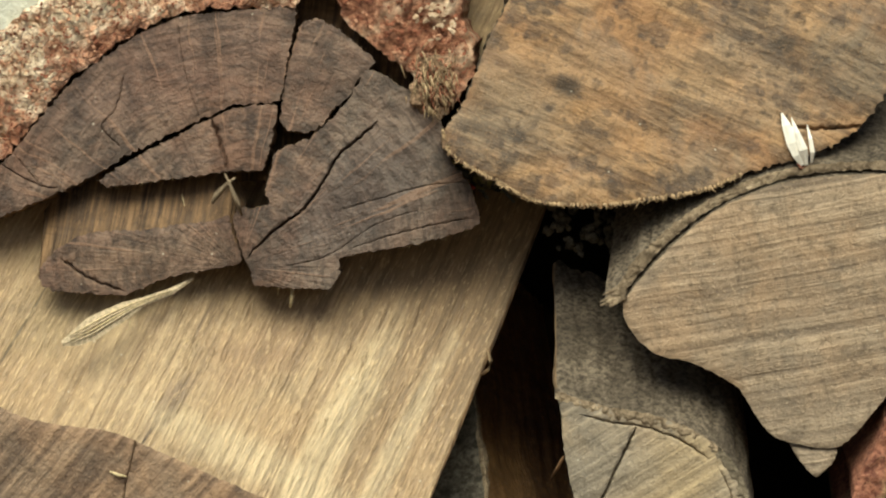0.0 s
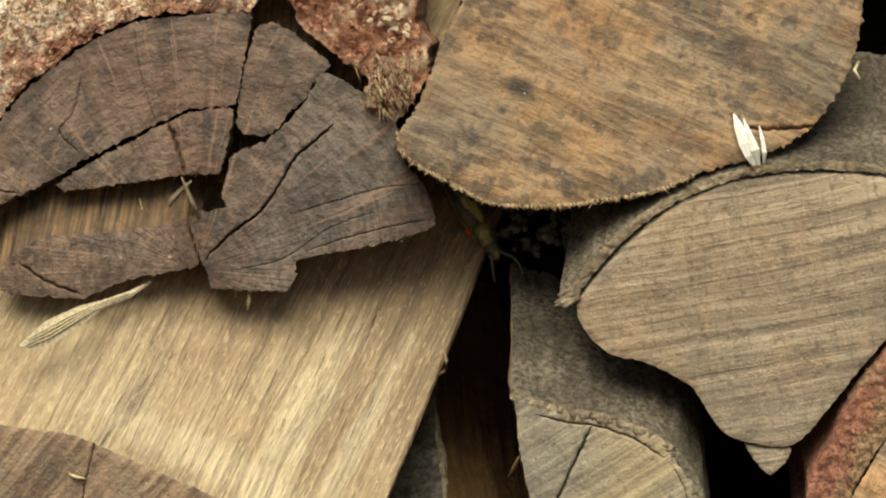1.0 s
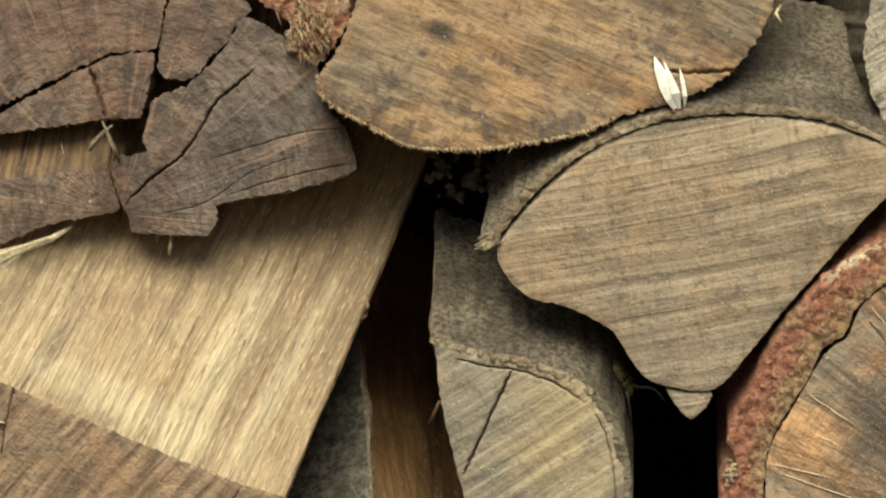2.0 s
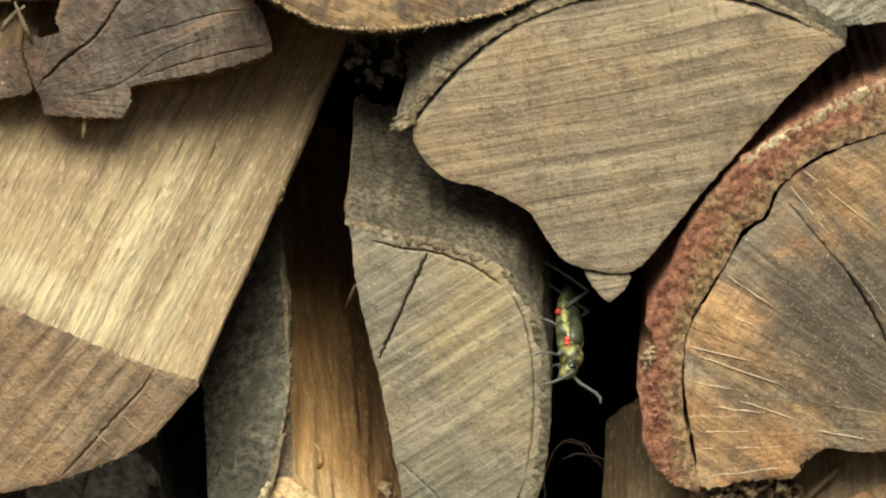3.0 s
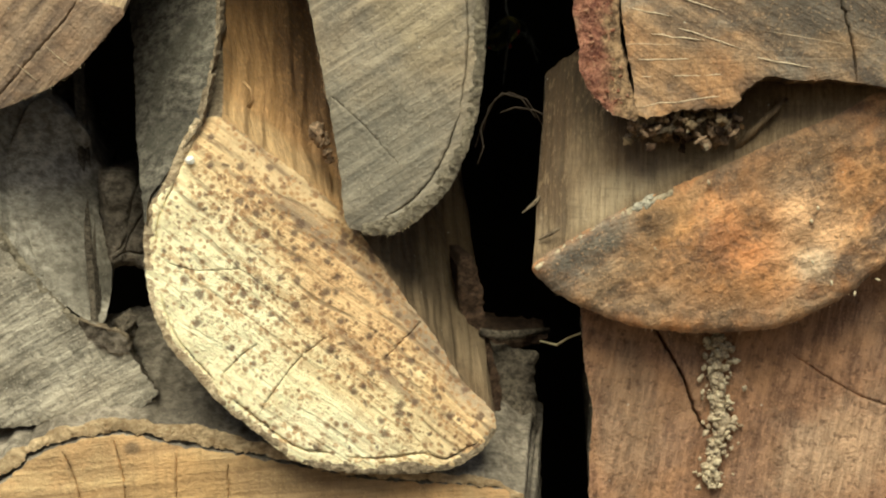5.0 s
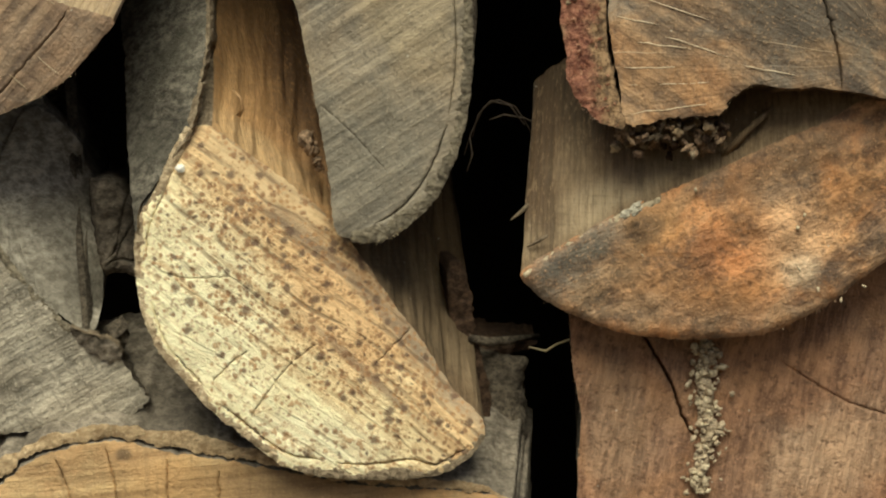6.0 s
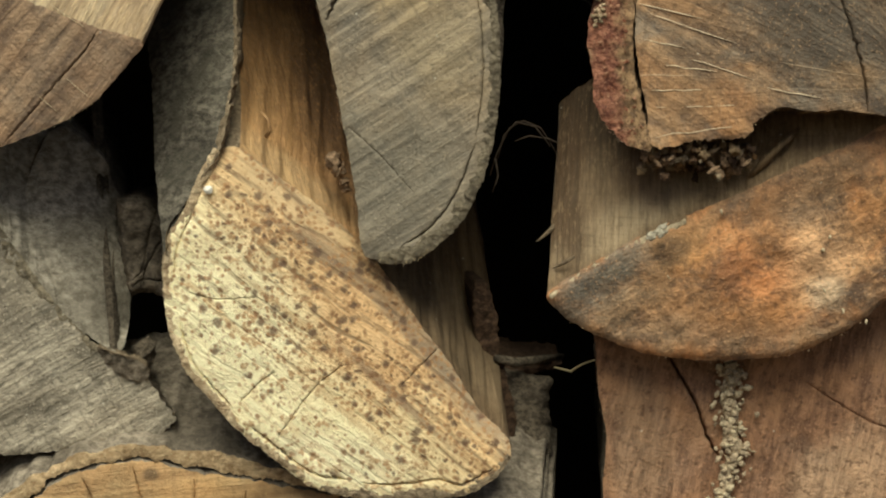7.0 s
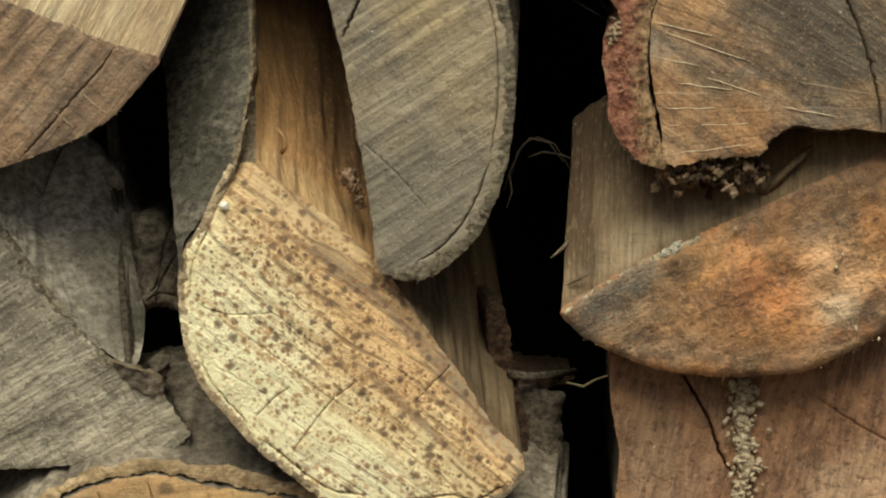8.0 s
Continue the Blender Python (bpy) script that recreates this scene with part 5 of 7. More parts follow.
log_piece(log, [(89.4, -8.6), (94.7, -4.8), (101.7, -0.7), (109.9, 3.9), (118.1, 7.4), (126.3, 10.9), (135.6, 15.1), (143.7, 19), (153, 22.7), (161.1, 27.1), (178.6, 30.1), (183.9, 6.8), (161.9, -9.4), (156.1, -14.3), (150.2, -17.6), (142, -21.4), (132.6, -22.7), (120.8, -22.8), (110.1, -21.4), (101.8, -18.4), (94.7, -14.8), (90.2, -10.9)],
          G_PLANE, (0.09, 0.55, 1.0), 48, M_RUST, [(0, 10, M_DRAB, "split_side", "drab fibrous split surface"), (10, 22, M_BARK_GREY, "bark", "")], edge=0.25, relief=0.9, relief_scale=0.08, seed=19, bulge=1.0, round_off=1.2)

hair_fringe(log, [(90.2, -10.9), (94.7, -14.8), (101.8, -18.4), (110.1, -21.4), (120.8, -22.8), (132.6, -22.7), (142, -21.4), (150.2, -17.6), (156.1, -14.3), (160.7, -10.5)], 1.5, M_CRUMB, 60, 0.35, 61)
hair_fringe(log, [(89.8, -8.8), (94.7, -5.2), (101.7, -1.1), (109.9, 3.5), (118.1, 7), (126.3, 10.5), (135.6, 14.7)], 0.6, M_STRAW_DULL, 64, 0.45, 62, down=-0.5)

rim_strip(log, [(89.8, -9.3), (94.7, -5.5), (101.7, -1.4), (109.9, 3.2), (118.1, 6.7)], (120, -10), G_PLANE, (0.1, 1, 0.6), 2, M_CHIP_DULL, M_DRAB, 1.1, 0.05, 73, "pale dusty ridge", "ridge", 1.6)
rnd = random.Random(33)
for x, z in [(147, 0.4), (148.4, 3.1), (147.3, -8.2), (151.2, -12.4), (156, -14.8), (160.9, -11.8), (114.6, -5.2), (125.7, 8.5), (156.5, 12)]:
    part("pale_chip", lump((x, 0.6, z), (rnd.uniform(0.25, 0.7), 0.3, rnd.uniform(0.15, 0.4)), rnd.uniform(0, 90), 2, 0.9, x), M_CHIP_DULL, log)

# reddish log under it
log = firewood("reddish_log", "broad reddish-brown sawn firewood log with a long crack")
H_PLANE = (17, 0, 0, 130, -30)
log_piece(log, [(99.3, -5.5), (100.1, -17.7), (100.9, -30), (102.6, -39.8), (101.9, -49.8), (103.1, -64.3), (115.4, -82.7), (164.5, -88.7), (195.1, -70.3), (195, -2.8), (176.5, 6.9), (127.5, 6.8)],
          H_PLANE, (0.05, 1, 0.1), 170, M_SIENNA, [(0, 12, M_BARK_GREY, "bark", "")], edge=0.25, relief=0.4, seed=20,
          cracks=[([(115.1, -20.2), (118.4, -26.3), (122.1, -33), (124.5, -39.8), (127.1, -44.4)], 0.65, 6.0), ([(144.7, -27.5), (152.1, -32.3), (160.4, -37), (169.3, -39.7)], 0.4, 0.5)])

hair_fringe(log, [(99.8, -15.3), (100.9, -30), (102.6, -39.8), (101.9, -49.8)], 17, M_STRAW_DULL, 64, 0.45, 63, down=0.2)

# rough grey log
log = firewood("rough_grey_log", "rough grey firewood log with a broken tip and dark mossy side")
I_PLANE = (14, 0, 0, -10, -30)
log_piece(log, [(-33.8, 12.4), (-27.7, 5.1), (-21.6, -3.4), (-15.4, -11.7), (-9.3, -18.1), (-4.2, -21.7), (-2, -26.3), (-1.3, -32.4), (-1.5, -41), (-12.9, -42.2), (-23.9, -43.4), (-33.7, -43.7), (-67.8, -47.2), (-92.2, -27.7), (-80.1, 15), (-55.7, 22.3)],
          I_PLANE, (-0.15, 0.55, 1.0), 90, M_ASH, [(0, 4, M_BARK_PALE, "bark", ""), (5, 16, M_BARK_GREY, "wood_side", "")], edge=0.4, relief=0.6, seed=21, round_off=0.5, side_rough=0.5)
log_piece(log, [(-19.1, 28.0), (-9.1, 21.7), (-7.6, 16.1), (-4.8, 11.2), (-3.5, 4.1), (-2.7, -3.4), (-2.0, -9.0), (-1.8, -15), (-1.8, -20), (-3.4, -21.4), (-8, -18.6), (-13.5, -13), (-19.1, -0.9), (-24.1, 11.6)], (19.4, 0.50, 0.55, -8, -8), (-0.1, 1, 0.2), 60, M_BARK_PALE, [(0, 14, M_BARK_PALE, "bark", "")], edge=0.15, relief=0.6, relief_scale=0.10, seed=46, round_off=0.6, bulge=0.5, rolled=[([(-7.6, 16.1), (-4.8, 11.2), (-3.5, 4.1), (-2.7, -3.4), (-2, -9), (-1.8, -15)], 4.0, 8)], face_name="bark", face_label="smooth weathered grey bark flank")
log_piece(log, [(-6.7, -20.4), (-3.6, -21.6), (-0.6, -22.4), (2.2, -23.2), (3.6, -25.0), (3.8, -26.6), (2.0, -27.4), (-0.2, -27.0), (-3.6, -25.1), (-5.5, -23.1)], (13.2, 0, -0.2, -2, -25), (0, 1, 0.3), 3, M_BARK_STUB, [(0, 10, M_BARK_TAN, "bark_edge", "")], edge=0.4, relief=0.9, relief_scale=0.4, seed=47, bulge=0.1, face_name="bark_flake", face_label="lifted brown bark flake", step=0.5)
log_piece(log, [(-5.1, -21.2), (-0.8, -22.2), (1.9, -23.2), (3.8, -26.3), (5.3, -29.4), (7.8, -33), (9.7, -36.1), (5.3, -39.7), (-2.5, -41.1)], I_PLANE, (-0.1, 1.0, 0.05), 20, M_ASH, [(0, 9, M_BARK_GREY, "torn_side", "")], edge=0.5, relief=0.8, seed=42,
          face_name="broken_tip", jag=[(1, 7, 0.8)], soft=0.5)
rim_strip(log, [(-33.8, 12.4), (-27.7, 5.1), (-21.6, -3.4), (-15.4, -11.7), (-9.3, -18.1), (-4.2, -21.7), (1.4, -23.2)], (-20, -50), I_PLANE, (-0.3, 1.0, 0.0), 3, M_BARK_ASH, M_BARK_ASH, 2.4, 0.3, 58, wobble=1.4)

hair_fringe(log, [(-4.2, -21.7), (1.9, -23.2), (5.3, -29.4), (9.7, -36.1), (5.3, -39.7)], 14, M_STRAW_DULL, 48, 0.45, 66, down=0.3)

part("curled_edge", tube([(-7.4, 12.6, -19.8), (-5.2, 12.2, -20.6), (-3.4, 12.0, -21.3), (-0.6, 12.1, -22.0), (1.6, 12.3, -22.9)], [0.08, 0.22, 0.3, 0.26, 0.1], 6), M_BARK_TAN, log, "thin pale curled bark edge")

# golden log
log = firewood("golden_log", "golden sawn firewood log with a pale lifting bark rim")
K_PLANE = (10, 0, 0, 10, -50)
log_piece(log, [(-36.2, -63.1), (-25.4, -57.1), (-17.1, -50.2), (-11.1, -47), (-2.8, -45), (5.6, -44.7), (12.7, -46.5), (18.7, -47.4), (27, -48.6), (37.8, -50.7), (53.3, -53.7), (68.8, -54.9), (80.7, -55.6), (86.6, -58.5), (89, -71.6), (77, -119.2), (-24.3, -119.1), (-48.1, -89.3)],
          K_PLANE, (0.1, 1, 0.65), 42, M_GOLD, [(0, 18, M_BARK_SLATE, "wood_side", "")], edge=0.5, relief=0.4, seed=22,
          cracks=[([(-9.7, -48.1), (-7.5, -52.9), (-5.8, -58.9)], 0.3, 1.0), ([(1.1, -45.8), (2.9, -53), (3.5, -58.9)], 0.3, 1.0), ([(14.3, -48.2), (14.3, -59)], 0.2, 0.6), ([(25.1, -50.6), (25.3, -59)], 0.25, 0.8)])
log_piece(log, [(-38.5, -63.1), (-25.4, -51.4), (-17.1, -45.8), (-8.7, -42.4), (0.8, -41), (13.9, -42), (27, -44.7), (37.8, -47.7), (53.3, -51.3), (68.8, -52.8), (80.7, -53.7), (87.2, -57.3), (86, -58.2), (80.7, -55.1), (68.8, -54.3), (53.3, -53.1), (37.8, -50.1), (27, -47.9), (18.7, -46.7), (12.7, -45.7), (5.6, -43.8), (-2.8, -44.1), (-11.4, -46.2), (-17.7, -49.4), (-25.9, -56.4), (-36.2, -65.5)],
          K_PLANE, (0.1, 1, 0.65), 42, M_BARK_GOLD, [(0, 25, M_BARK_SLATE, "bark_skin", "")], edge=0.9, edge_scale=0.25, relief=0.5, relief_scale=0.25, seed=23, jag=[(12, 24, 0.45)], face_name="bark_rim", face_label="pale lifting bark rim", step=0.5)

# shaded piece behind
log = firewood("shaded_log", "grey weathered firewood piece deep between other logs")
L_PLANE = (34, 0, 0, 85, -35)
log_piece(log, [(66, -24.0), (78.6, -25.0), (82.4, -26.3), (87.4, -27.3), (91.2, -28.8), (90.9, -36.3), (91.4, -45.1), (90.5, -52.6), (87.3, -57.4), (82.3, -60.9), (68.8, -62.1)],
          L_PLANE, (-0.2, 1, 0.0), 60, M_BARK_GREY, [(0, 11, M_BARK_BROWN, "bark", "")], edge=0.9, edge_scale=0.5, relief=1.2, relief_scale=0.25, round_off=1.5, bulge=1.0, seed=24)
log_piece(log, [(77.0, -7.4), (78.6, -11.2), (79.6, -17), (80.0, -22.4), (81.2, -27), (82.4, -31.1), (83.4, -38), (83.0, -46), (77, -46), (75, -25), (74, -8)], (30, 0, 0, 80, -25), (-0.1, 1, 0.1), 50, M_BARK_BROWN, [(0, 11, M_BARK_BROWN, "bark", "")], edge=0.8, edge_scale=0.7, relief=1.0, relief_scale=0.4, round_off=1.0, seed=44, face_name="bark_strip", face_label="rough strip of brown bark")
log_piece(log, [(77.5, -23.6), (81.2, -23.4), (87.6, -24.2), (91.8, -23.8), (94.0, -24.8), (91.0, -26.5), (86.3, -27.4), (78, -27.6)], (38, 0, 0, 80, -25), (0, 1, 0.1), 30, M_BARK_BROWN, [(0, 8, M_BARK_BROWN, "bark", "")], edge=0.8, edge_scale=0.7, relief=1.0, relief_scale=0.4, round_off=1.2, seed=45, face_name="bark_flake", face_label="loose brown bark flake")

# knobbly stub behind the rough grey log
log = firewood("knobbly_stub", "knobbly dark branch stub wedged between logs")
log_piece(log, [(-5.5, 11.2), (-3.7, 11.9), (-1.3, 12.6), (1.6, 11.3), (4.3, 8.7), (6.3, 5.2), (6.8, -3.4), (6.3, -9.4), (3.5, -9.1), (0.5, -8.6), (-1.2, -9.4), (-3.0, -8.4), (-4.3, 0.4)],
          (30, 0, 0, 0, 0), (0, 1, 0.1), 80, M_BARK_STUB, [(0, 13, M_BARK_STUB, "bark", "")], edge=0.6, relief=1.6, relief_scale=0.22, seed=25, bulge=2.5, round_off=2.5, face_name="knot",
          cracks=[([(3.5, 9.2), (2.0, 2.9), (1.0, -3.4), (-1.2, -5.9)], 0.5, 1.5),([(5.8, 4.2), (3.5, 0.4), (1.6, -3.4), (0.4, -7.8)], 0.4, 1.2),([(-1.2, -7.1), (1.6, -5.9), (5.0, -6.5)], 0.4, 1.0)])
part("burl", lump((2.0, 24.0, -21.4), (2.4, 2.5, 2.8), 30, 4, 0.5, 3.3), M_BARK_GREY, log)

# neighbours at the edge of the stack
log = firewood("ashen_log", "ashen grey firewood log at the top of the stack")
log_piece(log, [(129.1, 143.3), (129.6, 132.5), (132.9, 124.1), (136.8, 119), (155.8, 121.7), (167.8, 139.7), (155.8, 159), (135.3, 158.9)], (-3, 0, 0, 150, 130), (0, 1, 0.1), 160, M_ASH, [(0, 8, M_BARK_GREY, "bark", "")], seed=26, edge=0.4)
log = firewood("pale_grey_log", "smooth pale greenish-grey log beside the cracked dark log")
log_piece(log, [(-115.5, 136.8), (-88.7, 144.2), (-78.9, 151.6), (-69.2, 160.3), (-65.6, 179.8), (-115.8, 188.1)], (6, 0, 0, -80, 150), (0, 1, 0.1), 160, M_MIST, [(0, 6, M_BARK_GREY, "bark", "")], seed=27)

# dark split log, cracked into wedges
log = firewood("dark_cracked_log", "dark weathered log end cracked into wedges, with red bark")
log.matrix_world = SETBACK
N_PLANE = (-8, 0, 0, -20, 120)
P_PLANE = (-7, 0, 0, -20, 120)
# Added core that backs the cracks so the gaps between wedges stay dark
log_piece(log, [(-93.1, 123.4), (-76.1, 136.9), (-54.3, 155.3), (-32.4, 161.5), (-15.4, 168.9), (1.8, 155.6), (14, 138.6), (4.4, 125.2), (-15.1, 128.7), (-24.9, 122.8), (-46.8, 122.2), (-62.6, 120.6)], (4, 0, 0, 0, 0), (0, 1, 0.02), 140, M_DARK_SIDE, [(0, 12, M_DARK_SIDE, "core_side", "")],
          edge=0.5, relief=1.5, relief_scale=0.2, seed=39, face_name="crack_backing_core", step=1.0)
WEDGES = [
    ([(-99, 108.7), (-97.9, 120.6), (-81.2, 125.2), (-74.1, 133.6), (-67, 142), (-59.9, 147.8), (-52.8, 152.6), (-43.3, 156.7), (-30.2, 158.2), (-19.2, 158.9), (-20.6, 148.5), (-22.5, 139.2), (-32.2, 138.1), (-37.2, 136), (-45.5, 131.9), (-55, 127.1), (-60.7, 123.5), (-69.3, 119.4), (-81.2, 114.3)], N_PLANE, 31),
    ([(-36.7, 135.3), (-32.2, 137.4), (-23.2, 138.2), (-24.1, 130.6), (-26, 124.6), (-33.6, 124.2), (-45.5, 122.3), (-58.6, 120.7), (-60, 122), (-54.4, 126.1), (-45.5, 130.9)], N_PLANE, 32),
    ([(-18, 155.4), (-14.7, 156.6), (-9.9, 154.2), (-2.3, 147.8), (-5.1, 144.7), (-7.7, 140.4), (-11.3, 137.3), (-13.2, 134.2), (-16.4, 132.5), (-20.5, 133), (-22.3, 134.9), (-21, 144.9)], P_PLANE, 33),
    ([(-3.7, 145.9), (4.4, 141.9), (11.6, 135.3), (14.1, 126), (17.6, 122.2), (19.8, 113.5), (14.1, 111.1), (4.6, 108.7), (-9.1, 106.2), (-9.9, 102.1), (-11.5, 99.4), (-16.8, 99.6), (-27.5, 100.2), (-28.7, 104.3), (-30.6, 107.9), (-31.9, 113.6), (-31.2, 116), (-24.7, 117.2), (-25.2, 121), (-23.8, 125.8), (-22.7, 128.7), (-16.2, 131.1), (-10.8, 135.9), (-7.2, 140.2), (-5.1, 144.3)], N_PLANE, 34),
    ([(-72.8, 104.1), (-68, 108.6), (-62.1, 111.1), (-51.4, 111.8), (-41.9, 113.1), (-36.9, 113.6), (-33.1, 115), (-32.1, 110.3), (-30.4, 106.9), (-31.3, 104.6), (-45.4, 101.9), (-54.6, 98.1), (-65.6, 98.3), (-72.3, 99.6)], P_PLANE, 35),
]
for outline, plane, seed in WEDGES:
    cracks = []
    if seed == 34:
        cracks = [([(-28.7, 106.5), (-22.8, 112.2), (-17.8, 115.8), (-13.6, 121.3), (-9.8, 127.6), (-5.5, 131.4), (-1.7, 134.9)], 0.5, 5.0), ([(-7.3, 108.0), (2.2, 111.1), (11, 113.2), (19, 114.7)], 0.16, 0.35), ([(-9.8, 116), (-1, 118.6), (9, 121.4), (18, 122.2)], 0.16, 0.3), ([(-22, 104), (-12, 106.5), (-2, 113), (8, 116.5)], 0.12, 0.25)]
    if seed == 31:
        cracks = [([(-55.1, 144.7), (-56.9, 137.5), (-59.8, 133.3), (-55.6, 129)], 0.22, 0.5), ([(-81.2, 125.5), (-74.1, 121.4), (-68.7, 120.2)], 0.3, 0.6), ([(-84, 131), (-78, 127), (-73, 121)], 0.15, 0.3), ([(-44, 156), (-43, 148), (-41, 140), (-39, 135)], 0.14, 0.3)]
    if seed == 32:
        cracks = [([(-36.6, 134.7), (-34.8, 129.9), (-33.3, 124.6)], 0.8, 2.0)]
    if seed == 35:
        cracks = [([(-68, 105.3), (-63.2, 101.8), (-55.5, 98.8)], 0.5, 1.2)]
    log_piece(log, outline, plane, (0.0, 0.6, 1.0) if seed == 35 else (0, 1, 0.02), 15 if seed == 35 else (18 if seed == 34 else 160), M_DARK, [(0, len(outline), M_DARK_SIDE, "torn_side", "")],
              cracks=cracks, edge=0.4, edge_scale=1.1, relief=0.35, seed=seed, face_name="wedge", step=0.5, jag=[(0, len(outline), 0.3)], soft=0.35, round_off=0.15)
log_piece(log, [(-101.4, 120.6), (-88.5, 142.1), (-81.4, 152.9), (-74.3, 158.9), (-67.2, 163.7), (-42.2, 171), (-17.2, 169.9), (-18.5, 159.7), (-30.2, 158.9), (-43.3, 157.5), (-52.6, 153.5), (-59.9, 148.6), (-67.4, 142.6), (-74.5, 134.2), (-81.7, 126), (-99.1, 120.9)],
          N_PLANE, (-0.05, 1, 0.2), 160, M_BARK_FLAKY, [(0, 15, M_BARK_FLAKY, "bark_skin", "")], jag=[(7, 15, 0.6)], edge=0.8, relief=1.8, relief_scale=0.25, seed=36, face_name="bark", face_label="flaky pinkish-red bark")
log_piece(log, [(-14.8, 169.9), (-10.2, 160.4), (-8.5, 155.7), (-1.6, 150.2), (5.4, 144.8), (7.1, 140), (11.6, 136.1), (14.2, 138.9), (17.8, 143.9), (18.2, 152.3), (15.7, 157.6), (13.8, 170.1)],
          N_PLANE, (0.05, 1, 0.1), 160, M_BARK_PINK, [(0, 12, M_BARK_PINK, "bark_skin", "")], edge=0.7, relief=1.2, relief_scale=0.3, seed=37, face_name="bark", jag=[(4, 9, 1.0)])
CRUST = [(-100, 121), (-88.5, 142.1), (-81.4, 152.9), (-74.3, 158.9), (-67.2, 163.7), (-42.2, 169), (-18.5, 168), (-19.5, 160.3), (-30.2, 159.6), (-43.3, 158.1), (-52.8, 154.2), (-60.2, 149.2), (-67.8, 143.2), (-75, 134.8), (-82, 126.7)]
CRUST_LEFT = [(-100, 121), (-88.5, 142.1), (-81.4, 152.9), (-60, 165), (-58, 160), (-72, 148), (-86, 130)]
CRUST_RIGHT = [(-14.8, 168), (-10.2, 161), (-8, 156.5), (-1.6, 151), (5.4, 145.8), (9, 141), (14, 140), (17.2, 144.5), (17.6, 152.3), (15, 157.6), (13, 168)]
scatter_scales(log, CRUST, -8.7, 420, (0.2, 0.6), M_FLAKE_RED, 81, 1.0, "red-brown bark scales")
scatter_scales(log, CRUST, -8.9, 420, (0.2, 0.7), M_FLAKE_ROSE, 84, 1.0, "rosy bark scales")
scatter_scales(log, CRUST_LEFT, -9.0, 420, (0.2, 0.7), M_FLAKE_CREAM, 85, 1.0, "cream bark scales")
scatter_scales(log, CRUST_RIGHT, -8.6, 300, (0.25, 0.8), M_FLAKE_RED, 82, label="red-brown bark scales")
scatter_scales(log, CRUST_RIGHT, -8.9, 120, (0.3, 0.9), M_FLAKE_ROSE, 86, label="rosy bark scales")
scatter_scales(log, [(6, 168), (5, 156), (10, 150), (17, 150), (15, 160), (13, 168)], -9.4, 45, (0.4, 1.2), M_FLAKE_CREAM, 87, label="cream bark scales")
hair_fringe(log, [(19.8, 113.5), (14.1, 111.1), (4.6, 108.7), (-9.1, 106.2), (-9.9, 102.1), (-11.5, 99.4), (-16.8, 99.6), (-27.5, 100.2)], -7.6, M_STRAW_DULL, 80, 0.40, 70)
hair_fringe(log, [(-26, 124.5), (-33.6, 124.2), (-45.5, 122.3), (-58.6, 120.7)], -7.6, M_STRAW_DULL, 48, 0.40, 71)

# ---------------------------------------------------------------- splinters, straws and debris
def splinter(name, label, category, points, radii, mat, sides=6, group=""):
    """A dry stem, straw or fibre: bent rod in a thing of its own."""
    ob = thing(name, label, category, group)
    part("stem", tube(points, radii, sides), mat, ob)
    return ob


def blade(points, widths, thick=0.25):
    """A flat, slightly twisted sliver in mm, as a bmesh."""
    bm = bmesh.new()
    rows = []
    for i, (p, w) in enumerate(zip(points, widths)):
        p = Vector(p)
        d = (Vector(points[min(i + 1, len(points) - 1)]) - Vector(points[max(i - 1, 0)])).normalized()
        side = d.cross(Vector((0.1 * math.sin(i), 1, 0.15))).normalized() * w
        back = Vector((0, thick, 0))
        rows.append([bm.verts.new(q * MM) for q in (p - side, p - side * 0.1 - back * 0.6, p + side, p + side * 0.8 + back, p - side * 0.8 + back)])
    for a, b in zip(rows[:-1], rows[1:]):
        for k in range(5):
            bm.faces.new((a[k], a[(k + 1) % 5], b[(k + 1) % 5], b[k]))
    bm.faces.new(rows[0][::-1])
    bm.faces.new(rows[-1])
    bmesh.ops.recalc_face_normals(bm, faces=bm.faces)
    return bm


sliver = thing("wood_sliver", "pale split wood sliver lying on the pale log", "wood sliver")
part("blade", blade([(-68.4, -4.6, 87.5), (-65.6, -4.2, 88.6), (-62.0, -3.6, 90.8), (-59.0, -2.8, 92.6), (-55.6, -1.4, 94.5), (-51.6, 0.4, 96.5), (-45.9, 3.4, 98.7), (-41.7, 6, 101.4)], [0.6, 1.7, 2.5, 2.2, 1.9, 0.9, 0.7, 0.3], 0.35), M_CHIP_DULL, sliver)
for k in range(4):
    shift = Vector((0, -0.35, 0.55 * (k - 1.5)))
    part("strand", tube([Vector(p) + shift * w for p, w in zip([(-66.8, -4.3, 88.4), (-62.0, -3.7, 90.8), (-58.2, -2.6, 93.1), (-53.6, -0.6, 95.6), (-46, 3.2, 98.7)], (1.0, 1.4, 1.2, 0.7, 0.3))], [0.06, 0.16, 0.2, 0.16, 0.06], 5), M_STRAW if k % 2 else M_CHIP_DULL, sliver)
part("barb", tube([(-55.7, 1, 93.7), (-54.6, -0.5, 92.3), (-54.7, -1, 90.6)], [0.25, 0.18, 0.06]), M_STRAW, sliver)

chip = thing("white_splinter", "fresh white splinters stuck on the tan log", "wood sliver")
part("blade", blade([(83.6, -7, 137.2), (84.5, -8, 134.5), (86, -8.3, 130.9), (87.2, -8, 128.3), (88.2, -7, 126.2)], [0.15, 0.95, 1.5, 1.35, 0.6], 0.3), M_CHIP, chip)
